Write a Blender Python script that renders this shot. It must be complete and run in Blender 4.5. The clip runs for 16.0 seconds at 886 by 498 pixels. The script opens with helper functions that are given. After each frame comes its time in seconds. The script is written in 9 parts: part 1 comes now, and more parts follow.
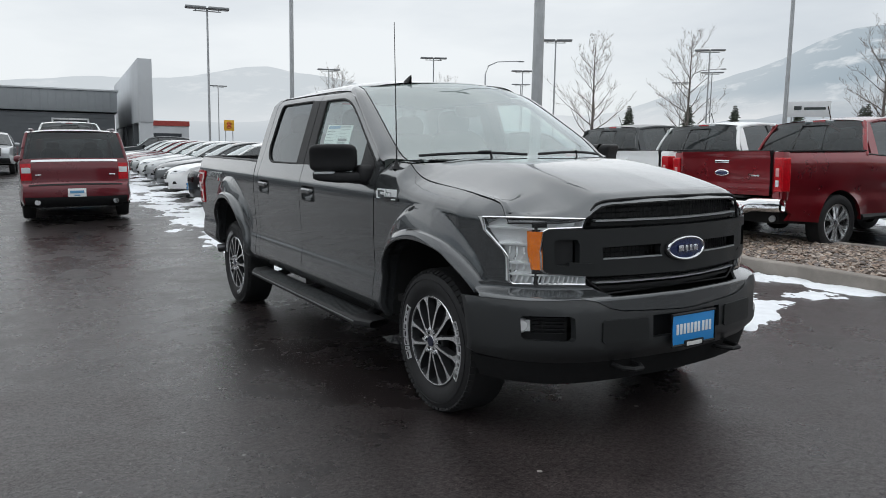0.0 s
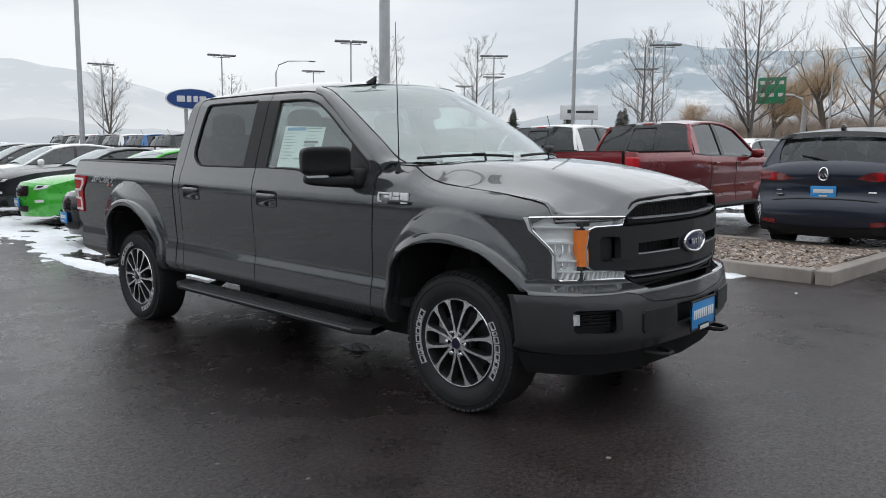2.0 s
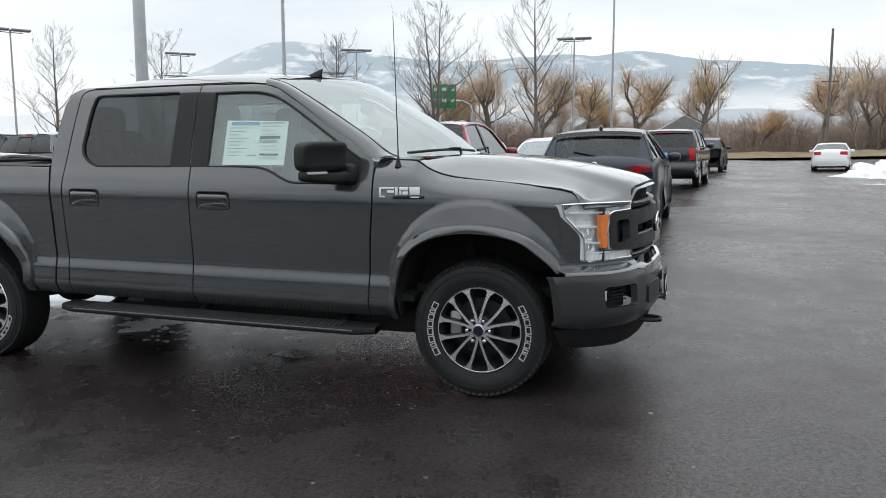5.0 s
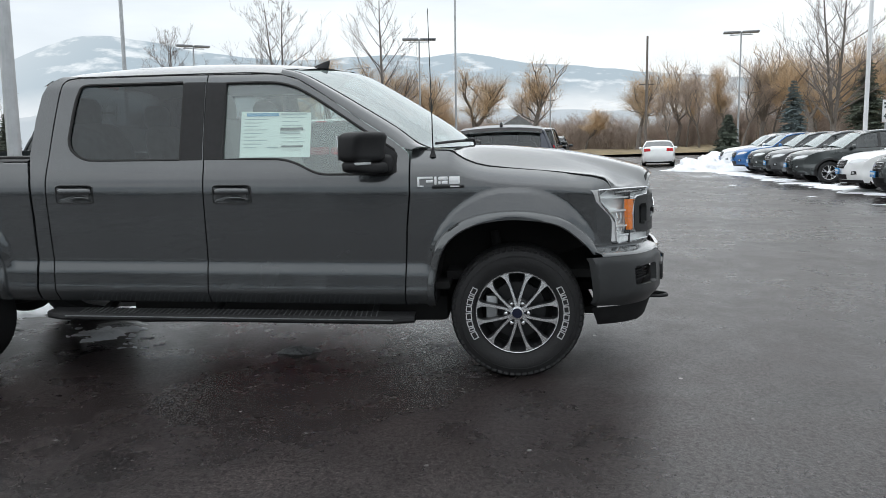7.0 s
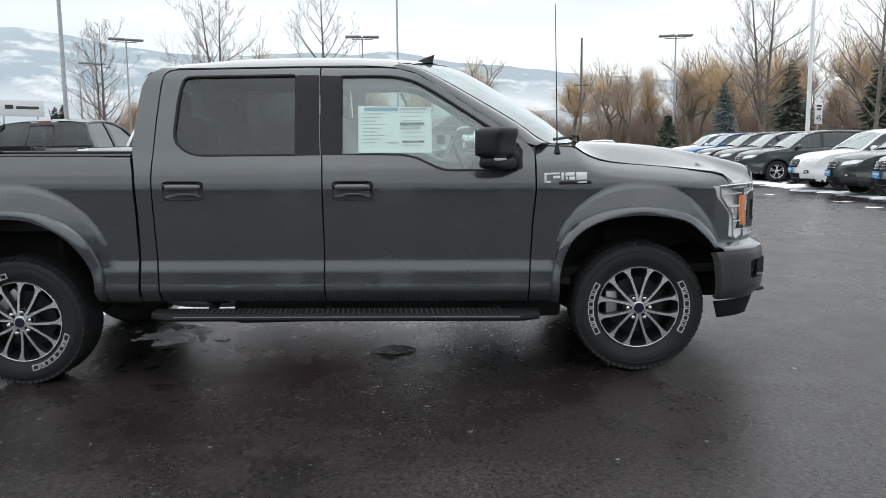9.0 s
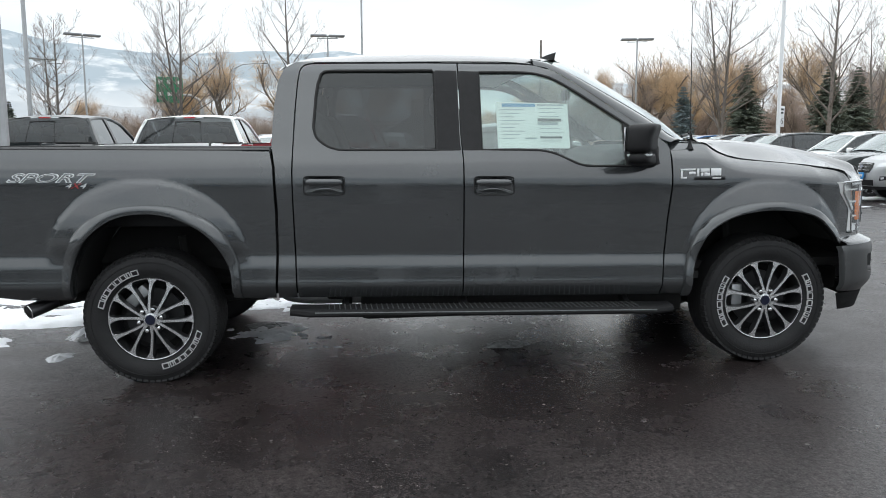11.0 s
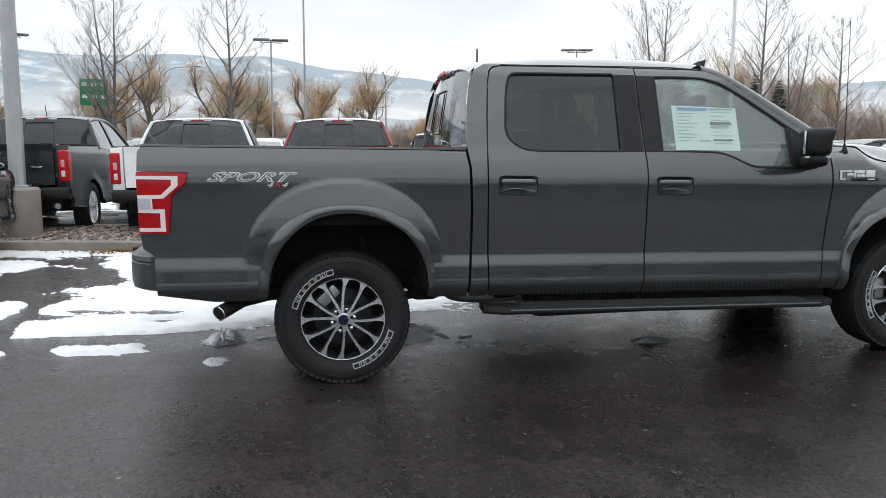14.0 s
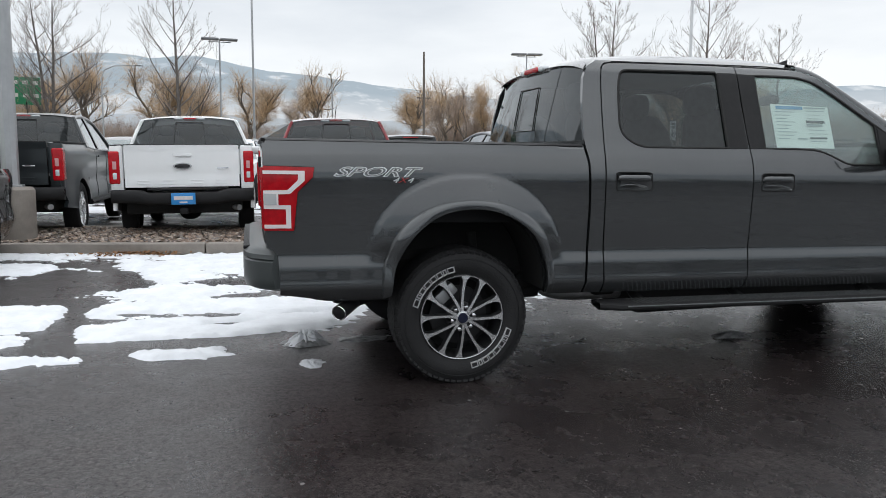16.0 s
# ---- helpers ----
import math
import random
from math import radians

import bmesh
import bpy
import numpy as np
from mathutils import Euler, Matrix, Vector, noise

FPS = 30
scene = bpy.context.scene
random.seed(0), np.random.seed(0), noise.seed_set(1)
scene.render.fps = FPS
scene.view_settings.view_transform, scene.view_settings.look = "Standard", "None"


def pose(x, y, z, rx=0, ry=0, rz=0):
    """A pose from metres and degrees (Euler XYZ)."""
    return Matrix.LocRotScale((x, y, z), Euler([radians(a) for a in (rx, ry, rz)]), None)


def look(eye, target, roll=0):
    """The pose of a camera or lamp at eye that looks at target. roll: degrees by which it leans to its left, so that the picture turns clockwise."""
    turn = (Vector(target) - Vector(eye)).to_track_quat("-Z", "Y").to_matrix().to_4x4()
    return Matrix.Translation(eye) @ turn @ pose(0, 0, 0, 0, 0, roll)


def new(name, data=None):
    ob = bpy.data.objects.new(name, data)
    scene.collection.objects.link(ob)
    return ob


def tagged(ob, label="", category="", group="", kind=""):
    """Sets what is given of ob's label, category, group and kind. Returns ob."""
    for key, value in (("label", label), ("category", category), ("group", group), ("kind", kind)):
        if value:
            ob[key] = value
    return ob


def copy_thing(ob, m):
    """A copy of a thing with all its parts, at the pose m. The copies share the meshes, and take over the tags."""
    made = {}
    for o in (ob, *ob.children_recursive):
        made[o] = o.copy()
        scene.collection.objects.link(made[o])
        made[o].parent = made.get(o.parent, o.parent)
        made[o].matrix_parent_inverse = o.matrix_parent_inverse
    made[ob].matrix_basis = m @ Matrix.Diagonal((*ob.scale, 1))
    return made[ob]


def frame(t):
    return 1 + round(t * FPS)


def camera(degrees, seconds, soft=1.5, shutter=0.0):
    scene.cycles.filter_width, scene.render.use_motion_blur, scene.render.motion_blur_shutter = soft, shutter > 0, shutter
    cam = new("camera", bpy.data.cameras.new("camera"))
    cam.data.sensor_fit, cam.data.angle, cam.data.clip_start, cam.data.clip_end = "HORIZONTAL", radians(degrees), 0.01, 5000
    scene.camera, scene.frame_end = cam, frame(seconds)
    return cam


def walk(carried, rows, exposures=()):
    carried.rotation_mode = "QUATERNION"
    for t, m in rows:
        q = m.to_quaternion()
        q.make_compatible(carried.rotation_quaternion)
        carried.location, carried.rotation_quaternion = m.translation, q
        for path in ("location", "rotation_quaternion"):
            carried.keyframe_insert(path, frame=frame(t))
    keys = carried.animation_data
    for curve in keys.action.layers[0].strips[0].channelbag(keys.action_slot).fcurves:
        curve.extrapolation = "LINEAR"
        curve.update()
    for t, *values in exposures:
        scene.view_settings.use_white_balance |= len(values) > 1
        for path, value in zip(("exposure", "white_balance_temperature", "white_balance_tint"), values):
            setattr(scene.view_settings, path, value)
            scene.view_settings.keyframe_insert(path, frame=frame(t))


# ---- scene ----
cam = camera(61.1, 16.0, soft=0.9)
PATH = [
    (0, (-2.028, -3.442, 1.403), (-0.991, -1.75, 1.153), -0.5),
    (0.5, (-2.286, -3.29, 1.412), (-1.135, -1.674, 1.16), -0.6),
    (1, (-2.533, -3.071, 1.409), (-1.274, -1.537, 1.157), -0.7),
    (1.5, (-2.767, -2.853, 1.424), (-1.39, -1.425, 1.171), -0.8),
    (2, (-3.003, -2.632, 1.428), (-1.533, -1.301, 1.173), -0.8),
    (2.5, (-3.214, -2.391, 1.434), (-1.662, -1.156, 1.178), -1.0),
    (3, (-3.386, -2.137, 1.439), (-1.759, -1.004, 1.18), -1.0),
    (3.5, (-3.538, -1.874, 1.432), (-1.833, -0.862, 1.171), -1.1),
    (4, (-3.694, -1.615, 1.435), (-1.912, -0.745, 1.174), -1.3),
    (4.5, (-3.843, -1.352, 1.419), (-2.005, -0.608, 1.155), -1.3),
    (5, (-3.979, -1.1, 1.414), (-2.094, -0.485, 1.15), -1.3),
    (7.5, (-4.353, 0.295, 1.385), (-2.377, 0.427, 1.107), -1.6),
    (8, (-4.348, 0.582, 1.395), (-2.369, 0.672, 1.115), -1.4),
    (8.5, (-4.362, 0.866, 1.402), (-2.383, 0.908, 1.12), -1.4),
    (9, (-4.367, 1.149, 1.4), (-2.387, 1.152, 1.117), -1.4),
    (11.5, (-4.374, 2.516, 1.387), (-2.4, 2.361, 1.104), -1.0),
    (12, (-4.386, 2.775, 1.376), (-2.415, 2.59, 1.094), -1.0),
    (12.5, (-4.376, 3.042, 1.388), (-2.409, 2.814, 1.105), -0.9),
    (13, (-4.356, 3.307, 1.394), (-2.393, 3.048, 1.11), -0.9),
    (13.5, (-4.322, 3.572, 1.385), (-2.363, 3.28, 1.109), -0.7),
    (14, (-4.29, 3.816, 1.378), (-2.336, 3.488, 1.11), -0.6),
    (14.5, (-4.254, 4.068, 1.363), (-2.305, 3.701, 1.1), -0.6),
    (15, (-4.196, 4.322, 1.357), (-2.256, 3.91, 1.1), -0.5),
    (15.5, (-4.117, 4.578, 1.36), (-2.185, 4.13, 1.102), -0.4),
    (16, (-4.027, 4.822, 1.342), (-2.105, 4.334, 1.081), -0.3),
]
walk(cam, [(t, look(eye, target, roll)) for t, eye, target, roll in PATH],
     [(0, -0.02, 6350, 8), (1.5, 0.03, 6350, 9), (3.5, 0.18, 6350, 9), (5, 0.32, 6350, 8), (8.5, 0.38, 6330, 7), (12.5, 0.52, 6330, 7), (14.5, 0.28, 6350, 9), (16, 0.15, 6370, 9)])

# ---- light: a bright overcast winter sky, soft sun behind the cloud ----
world = bpy.data.worlds.new("overcast_sky")
scene.world = world
world.use_nodes = True
wn, wl = world.node_tree.nodes, world.node_tree.links
wn.clear()
w_out = wn.new("ShaderNodeOutputWorld")
w_bg = wn.new("ShaderNodeBackground")
w_bg.inputs["Strength"].default_value = 1.0
sky = wn.new("ShaderNodeTexSky")
sky.sky_type, sky.sun_disc = "NISHITA", False
sky.sun_elevation, sky.sun_rotation = radians(62), radians(32)
sky_scale = wn.new("ShaderNodeVectorMath")
sky_scale.operation = "SCALE"
sky_scale.inputs["Scale"].default_value = 0.1
w_geo = wn.new("ShaderNodeTexCoord")
w_map = wn.new("ShaderNodeMapping")
w_map.inputs["Scale"].default_value = (1.0, 1.0, 4.2)
w_noise = wn.new("ShaderNodeTexNoise")
w_noise.inputs["Scale"].default_value = 1.7
w_noise.inputs["Detail"].default_value = 6.0
w_noise.inputs["Roughness"].default_value = 0.52
w_ramp = wn.new("ShaderNodeValToRGB")
w_ramp.color_ramp.elements[0].position, w_ramp.color_ramp.elements[0].color = 0.30, (0.66, 0.69, 0.73, 1)
w_ramp.color_ramp.elements[1].position, w_ramp.color_ramp.elements[1].color = 0.62, (0.93, 0.94, 0.95, 1)
w_mix = wn.new("ShaderNodeMixRGB")
w_mix.inputs["Fac"].default_value = 0.93
wl.new(sky.outputs["Color"], sky_scale.inputs[0])
wl.new(w_geo.outputs["Generated"], w_map.inputs["Vector"])
wl.new(w_map.outputs["Vector"], w_noise.inputs["Vector"])
wl.new(w_noise.outputs["Fac"], w_ramp.inputs["Fac"])
wl.new(sky_scale.outputs["Vector"], w_mix.inputs["Color1"])
wl.new(w_ramp.outputs["Color"], w_mix.inputs["Color2"])
# a clouded sky is brighter overhead than at the horizon
w_sep = wn.new("ShaderNodeSeparateXYZ")
w_up = wn.new("ShaderNodeMapRange")
w_up.interpolation_type = "SMOOTHSTEP"
w_up.inputs["From Min"].default_value, w_up.inputs["From Max"].default_value = 0.35, 1.0
w_up.inputs["To Min"].default_value, w_up.inputs["To Max"].default_value = 1.0, 1.6
w_rise = wn.new("ShaderNodeVectorMath")
w_rise.operation = "SCALE"
wl.new(w_geo.outputs["Generated"], w_sep.inputs["Vector"])
wl.new(w_sep.outputs["Z"], w_up.inputs["Value"])
wl.new(w_mix.outputs["Color"], w_rise.inputs[0])
wl.new(w_up.outputs["Result"], w_rise.inputs["Scale"])
wl.new(w_rise.outputs["Vector"], w_bg.inputs["Color"])
wl.new(w_bg.outputs["Background"], w_out.inputs["Surface"])

sun_data = bpy.data.lights.new("sun", "SUN")
sun_data.energy, sun_data.angle, sun_data.color = 0.6, radians(150), (1.0, 0.98, 0.95)
sun = new("sun", sun_data)
sun.matrix_world = look((14, 22, 50), (0, 0, 0))

# ---- materials ----
def mat(name, color, rough=0.5, metal=0.0, coat=0.0, spec=0.5, var=0.0, var_scale=3.0, bump=0.0, bump_scale=60.0, coat_rough=0.04,
        rough_var=0.0, emit=None, emit_strength=0.0, random_tint=0.0):
    m = bpy.data.materials.new(name)
    m.use_nodes = True
    n, l = m.node_tree.nodes, m.node_tree.links
    b = n["Principled BSDF"]
    b.inputs["Base Color"].default_value = (*color, 1)
    b.inputs["Roughness"].default_value = rough
    b.inputs["Metallic"].default_value = metal
    b.inputs["Coat Weight"].default_value = coat
    b.inputs["Coat Roughness"].default_value = coat_rough
    b.inputs["Specular IOR Level"].default_value = spec
    if emit:
        b.inputs["Emission Color"].default_value = (*emit, 1)
        b.inputs["Emission Strength"].default_value = emit_strength
    tc = n.new("ShaderNodeTexCoord")
    if var or rough_var:
        nz = n.new("ShaderNodeTexNoise")
        nz.inputs["Scale"].default_value = var_scale
        nz.inputs["Detail"].default_value = 8
        nz.inputs["Roughness"].default_value = 0.62
        l.new(tc.outputs["Object"], nz.inputs["Vector"])
        if var:
            r = n.new("ShaderNodeValToRGB")
            r.color_ramp.elements[0].position, r.color_ramp.elements[1].position = 0.3, 0.72
            r.color_ramp.elements[0].color = (*[c * (1 - var) for c in color], 1)
            r.color_ramp.elements[1].color = (*[min(1, c * (1 + var)) for c in color], 1)
            l.new(nz.outputs["Fac"], r.inputs["Fac"])
            l.new(r.outputs["Color"], b.inputs["Base Color"])
        if rough_var:
            mr = n.new("ShaderNodeMapRange")
            mr.inputs["From Min"].default_value, mr.inputs["From Max"].default_value = 0.3, 0.7
            mr.inputs["To Min"].default_value, mr.inputs["To Max"].default_value = max(0.02, rough - rough_var), min(1, rough + rough_var)
            l.new(nz.outputs["Fac"], mr.inputs["Value"])
            l.new(mr.outputs["Result"], b.inputs["Roughness"])
    if random_tint:
        oi = n.new("ShaderNodeObjectInfo")
        hs = n.new("ShaderNodeHueSaturation")
        mr = n.new("ShaderNodeMapRange")
        mr.inputs["To Min"].default_value, mr.inputs["To Max"].default_value = 1 - random_tint, 1 + random_tint
        l.new(oi.outputs["Random"], mr.inputs["Value"])
        l.new(mr.outputs["Result"], hs.inputs["Value"])
        src = b.inputs["Base Color"].links
        if src:
            l.new(src[0].from_socket, hs.inputs["Color"])
        else:
            hs.inputs["Color"].default_value = (*color, 1)
        l.new(hs.outputs["Color"], b.inputs["Base Color"])
    if bump:
        bz = n.new("ShaderNodeTexNoise")
        bz.inputs["Scale"].default_value = bump_scale
        bz.inputs["Detail"].default_value = 4
        l.new(tc.outputs["Object"], bz.inputs["Vector"])
        bp = n.new("ShaderNodeBump")
        bp.inputs["Strength"].default_value = bump
        bp.inputs["Distance"].default_value = 0.01
        l.new(bz.outputs["Fac"], bp.inputs["Height"])
        l.new(bp.outputs["Normal"], b.inputs["Normal"])
    return m


def glass(name, tint, rough=0.0, ior=1.45, glare=0.0, film=(0.50, 0.60, 0.575)):
    """A single pane: tinted see-through, with the gloss of glass on top."""
    m = bpy.data.materials.new(name)
    m.use_nodes = True
    n, l = m.node_tree.nodes, m.node_tree.links
    n.clear()
    out = n.new("ShaderNodeOutputMaterial")
    mix = n.new("ShaderNodeMixShader")
    tr = n.new("ShaderNodeBsdfTransparent")
    tr.inputs["Color"].default_value = (*tint, 1)
    gl = n.new("ShaderNodeBsdfGlossy")
    gl.inputs["Roughness"].default_value = rough
    gl.inputs["Color"].default_value = (0.95, 0.98, 1.0, 1)
    # gloss by Schlick's rule, for both faces of the pane
    lw = n.new("ShaderNodeLayerWeight")
    lw.inputs["Blend"].default_value = 0.5
    pw = n.new("ShaderNodeMath")
    pw.operation = "POWER"
    pw.inputs[1].default_value = 4.2
    ma = n.new("ShaderNodeMath")
    ma.operation = "MULTIPLY_ADD"
    f0 = 2 * ((ior - 1) / (ior + 1)) ** 2
    ma.inputs[1].default_value, ma.inputs[2].default_value = 0.92 - f0, f0
    l.new(lw.outputs["Facing"], pw.inputs[0])
    l.new(pw.outputs["Value"], ma.inputs[0])
    l.new(ma.outputs["Value"], mix.inputs["Fac"])
    top = tr
    # pale diffuse share in the film colour: painted sky glare plus slight haze
    if glare:
        df = n.new("ShaderNodeBsdfDiffuse")
        df.inputs["Color"].default_value = (*film, 1)
        ms = n.new("ShaderNodeMixShader")
        ms.inputs["Fac"].default_value = glare
        l.new(tr.outputs["BSDF"], ms.inputs[1])
        l.new(df.outputs["BSDF"], ms.inputs[2])
        top = ms
    l.new(top.outputs[0], mix.inputs[1])
    l.new(gl.outputs["BSDF"], mix.inputs[2])
    l.new(mix.outputs["Shader"], out.inputs["Surface"])
    return m


def paint(name, color, flake=0.35, rough=0.32):
    """Car paint: metallic base under clear coat, with a fine film of road dirt and drizzle."""
    return mat(name, color, rough=rough, metal=flake, coat=1.0, coat_rough=0.025, var=0.07, var_scale=2.2, rough_var=0.05)


def asphalt_material():
    m = bpy.data.materials.new("wet_asphalt")
    m.use_nodes = True
    n, l = m.node_tree.nodes, m.node_tree.links
    b = n["Principled BSDF"]
    tc = n.new("ShaderNodeTexCoord")

    def noise_tex(scale, detail, rough=0.6):
        t = n.new("ShaderNodeTexNoise")
        t.inputs["Scale"].default_value, t.inputs["Detail"].default_value, t.inputs["Roughness"].default_value = scale, detail, rough
        l.new(tc.outputs["Object"], t.inputs["Vector"])
        return t

    def ramp(src, p0, c0, p1, c1):
        r = n.new("ShaderNodeValToRGB")
        r.color_ramp.elements[0].position, r.color_ramp.elements[0].color = p0, (*c0, 1)
        r.color_ramp.elements[1].position, r.color_ramp.elements[1].color = p1, (*c1, 1)
        l.new(src, r.inputs["Fac"])
        return r

    def math_node(op, a, b):
        q = n.new("ShaderNodeMath")
        q.operation = op
        for i, v in enumerate((a, b)):
            if isinstance(v, (int, float)):
                q.inputs[i].default_value = v
            else:
                l.new(v, q.inputs[i])
        return q.outputs["Value"]

    def times(c1, c2):
        q = n.new("ShaderNodeMixRGB")
        q.blend_type = "MULTIPLY"
        q.inputs["Fac"].default_value = 1.0
        l.new(c1, q.inputs["Color1"])
        l.new(c2, q.inputs["Color2"])
        return q.outputs["Color"]

    def specks(scale, keep, size, color, under):
        """Loose bits of stone, one in so many cells."""
        v = n.new("ShaderNodeTexVoronoi")
        v.inputs["Scale"].default_value = scale
        l.new(tc.outputs["Object"], v.inputs["Vector"])
        sep = n.new("ShaderNodeSeparateColor")
        l.new(v.outputs["Color"], sep.inputs["Color"])
        on = math_node("MULTIPLY", math_node("GREATER_THAN", sep.outputs[0], keep), math_node("LESS_THAN", v.outputs["Distance"], size))
        q = n.new("ShaderNodeMixRGB")
        q.inputs["Color2"].default_value = (*color, 1)
        l.new(on, q.inputs["Fac"])
        l.new(under, q.inputs["Color1"])
        return q.outputs["Color"]

    wet = noise_tex(0.32, 6.0, 0.55)
    stain = noise_tex(0.75, 5.0, 0.55)
    patch = noise_tex(3.1, 7.0, 0.65)
    mottle = noise_tex(38.0, 5.0, 0.75)
    grain = noise_tex(110.0, 3.0, 0.7)
    base = ramp(wet.outputs["Fac"], 0.36, (0.0150, 0.0126, 0.0126), 0.66, (0.0290, 0.0246, 0.0246))
    col = times(base.outputs["Color"], ramp(grain.outputs["Fac"], 0.38, (0.05, 0.05, 0.06), 0.68, (3.2, 3.1, 3.05)).outputs["Color"])
    col = times(col, ramp(mottle.outputs["Fac"], 0.36, (0.55, 0.55, 0.56), 0.66, (1.38, 1.36, 1.35)).outputs["Color"])
    col = times(col, ramp(patch.outputs["Fac"], 0.34, (0.72, 0.72, 0.73), 0.68, (1.22, 1.2, 1.18)).outputs["Color"])
    col = times(col, ramp(stain.outputs["Fac"], 0.30, (0.45, 0.44, 0.44), 0.44, (1, 1, 1)).outputs["Color"])
    col = specks(58.0, 0.965, 0.32, (0.085, 0.08, 0.077), col)
    col = specks(17.0, 0.990, 0.18, (0.16, 0.155, 0.15), col)
    col = specks(7.0, 0.994, 0.10, (0.32, 0.30, 0.28), col)
    l.new(col, b.inputs["Base Color"])
    rr = n.new("ShaderNodeMapRange")
    rr.inputs["From Min"].default_value, rr.inputs["From Max"].default_value = 0.40, 0.60
    rr.inputs["To Min"].default_value, rr.inputs["To Max"].default_value = 0.19, 0.40
    l.new(math_node("ADD", math_node("MULTIPLY", wet.outputs["Fac"], 0.6), math_node("MULTIPLY", patch.outputs["Fac"], 0.4)), rr.inputs["Value"])
    l.new(rr.outputs["Result"], b.inputs["Roughness"])
    sp = n.new("ShaderNodeMapRange")
    sp.inputs["From Min"].default_value, sp.inputs["From Max"].default_value = 0.38, 0.64
    sp.inputs["To Min"].default_value, sp.inputs["To Max"].default_value = 0.20, 0.56
    l.new(mottle.outputs["Fac"], sp.inputs["Value"])
    l.new(sp.outputs["Result"], b.inputs["Specular IOR Level"])
    bp = n.new("ShaderNodeBump")
    bp.inputs["Strength"].default_value, bp.inputs["Distance"].default_value = 0.22, 0.008
    l.new(math_node("ADD", grain.outputs["Fac"], mottle.outputs["Fac"]), bp.inputs["Height"])
    l.new(bp.outputs["Normal"], b.inputs["Normal"])
    return m


def snow_material():
    m = mat("old_snow", (0.80, 0.82, 0.85), rough=0.6, var=0.10, var_scale=5.0, bump=0.5, bump_scale=26.0, spec=0.3)
    m.node_tree.nodes["Principled BSDF"].inputs["Subsurface Weight"].default_value = 0.0
    return m


ASPHALT = asphalt_material()
SNOW = snow_material()
CONCRETE = mat("kerb_concrete", (0.25, 0.225, 0.20), rough=0.85, var=0.25, var_scale=2.5, bump=0.35, bump_scale=45)
SOIL = mat("dark_soil", (0.10, 0.08, 0.065), rough=0.9, var=0.3, var_scale=8.0, bump=0.4, bump_scale=30)
GRASS = mat("dead_grass", (0.20, 0.155, 0.085), rough=0.95, var=0.45, var_scale=0.7, bump=0.6, bump_scale=12)
BARK = mat("bark", (0.17, 0.15, 0.135), rough=0.9, var=0.35, var_scale=6, bump=0.5, bump_scale=25)
TWIG = mat("grey_brown_twigs", (0.26, 0.225, 0.205), rough=0.9, var=0.3, var_scale=1.0)
WILLOW = mat("orange_willow_twigs", (0.52, 0.385, 0.25), rough=0.9, var=0.4, var_scale=0.6)
# brush and needle colours are lightened to take in distance haze
BRUSH = mat("brown_brush", (0.37, 0.30, 0.255), rough=0.95, var=0.4, var_scale=0.6)
NEEDLE = mat("fir_needles", (0.115, 0.135, 0.105), rough=0.9, var=0.4, var_scale=1.2)
SPRUCE = mat("blue_spruce_needles", (0.20, 0.25, 0.26), rough=0.9, var=0.3, var_scale=1.2)
GALV = mat("galvanised_steel", (0.42, 0.43, 0.44), rough=0.45, metal=0.7, var=0.12, var_scale=4)
WHITE_POLE = mat("white_painted_steel", (0.78, 0.79, 0.80), rough=0.4, var=0.04, var_scale=3)
LAMP_HEAD = mat("grey_lamp_housing", (0.30, 0.31, 0.32), rough=0.5, metal=0.4, var=0.1)
LAMP_LENS = mat("lamp_lens", (0.62, 0.64, 0.66), rough=0.25)
GREY_PAINT = paint("dark_grey_paint", (0.076, 0.081, 0.0845), flake=0.55, rough=0.17)
GREY_PAINT.node_tree.nodes["Principled BSDF"].inputs["Coat IOR"].default_value = 1.52
BLACK_PLASTIC = mat("black_plastic", (0.012, 0.012, 0.013), rough=0.55, bump=0.15, bump_scale=400, var=0.2, var_scale=20, spec=0.3)
GREY_PLASTIC = mat("grey_plastic", (0.012, 0.013, 0.0135), rough=0.42, bump=0.1, bump_scale=400, var=0.1, var_scale=10, spec=0.4)
DAM_PLASTIC = mat("rough_black_plastic", (0.008, 0.008, 0.0085), rough=0.8, spec=0.2, var=0.2, var_scale=15)
GLOSS_BLACK = mat("gloss_black", (0.012, 0.012, 0.013), rough=0.12)
RUBBER = mat("tyre_rubber", (0.011, 0.011, 0.012), rough=0.75, var=0.25, var_scale=14, bump=0.3, bump_scale=90)
SEAL = mat("rubber_seal", (0.010, 0.010, 0.010), rough=0.7)
DARK_VOID = mat("underbody", (0.012, 0.012, 0.012), rough=0.9, var=0.3, var_scale=6)
ALLOY = mat("machined_alloy", (0.76, 0.77, 0.78), rough=0.27, metal=0.92, var=0.08, var_scale=10)
ALLOY_DARK = mat("painted_dark_alloy", (0.035, 0.036, 0.038), rough=0.4, metal=0.4)
CHROME = mat("chrome", (0.80, 0.81, 0.82), rough=0.07, metal=1.0)
SILVER_LETTER = mat("satin_silver_badge", (0.74, 0.75, 0.76), rough=0.4, metal=0.35)
# body paint with the dark ground's reflection put into its colour
SHADED_BUMPER = mat("shaded_bumper_paint", (0.019, 0.0205, 0.0215), rough=0.40, coat=0.35, coat_rough=0.12, var=0.08, var_scale=3.0)
SATIN_GREY = mat("satin_bumper_grey", (0.040, 0.047, 0.048), rough=0.42, coat=0.15, var=0.08)
BADGE_WHITE = mat("bright_badge", (0.86, 0.87, 0.88), rough=0.3, metal=0.2)
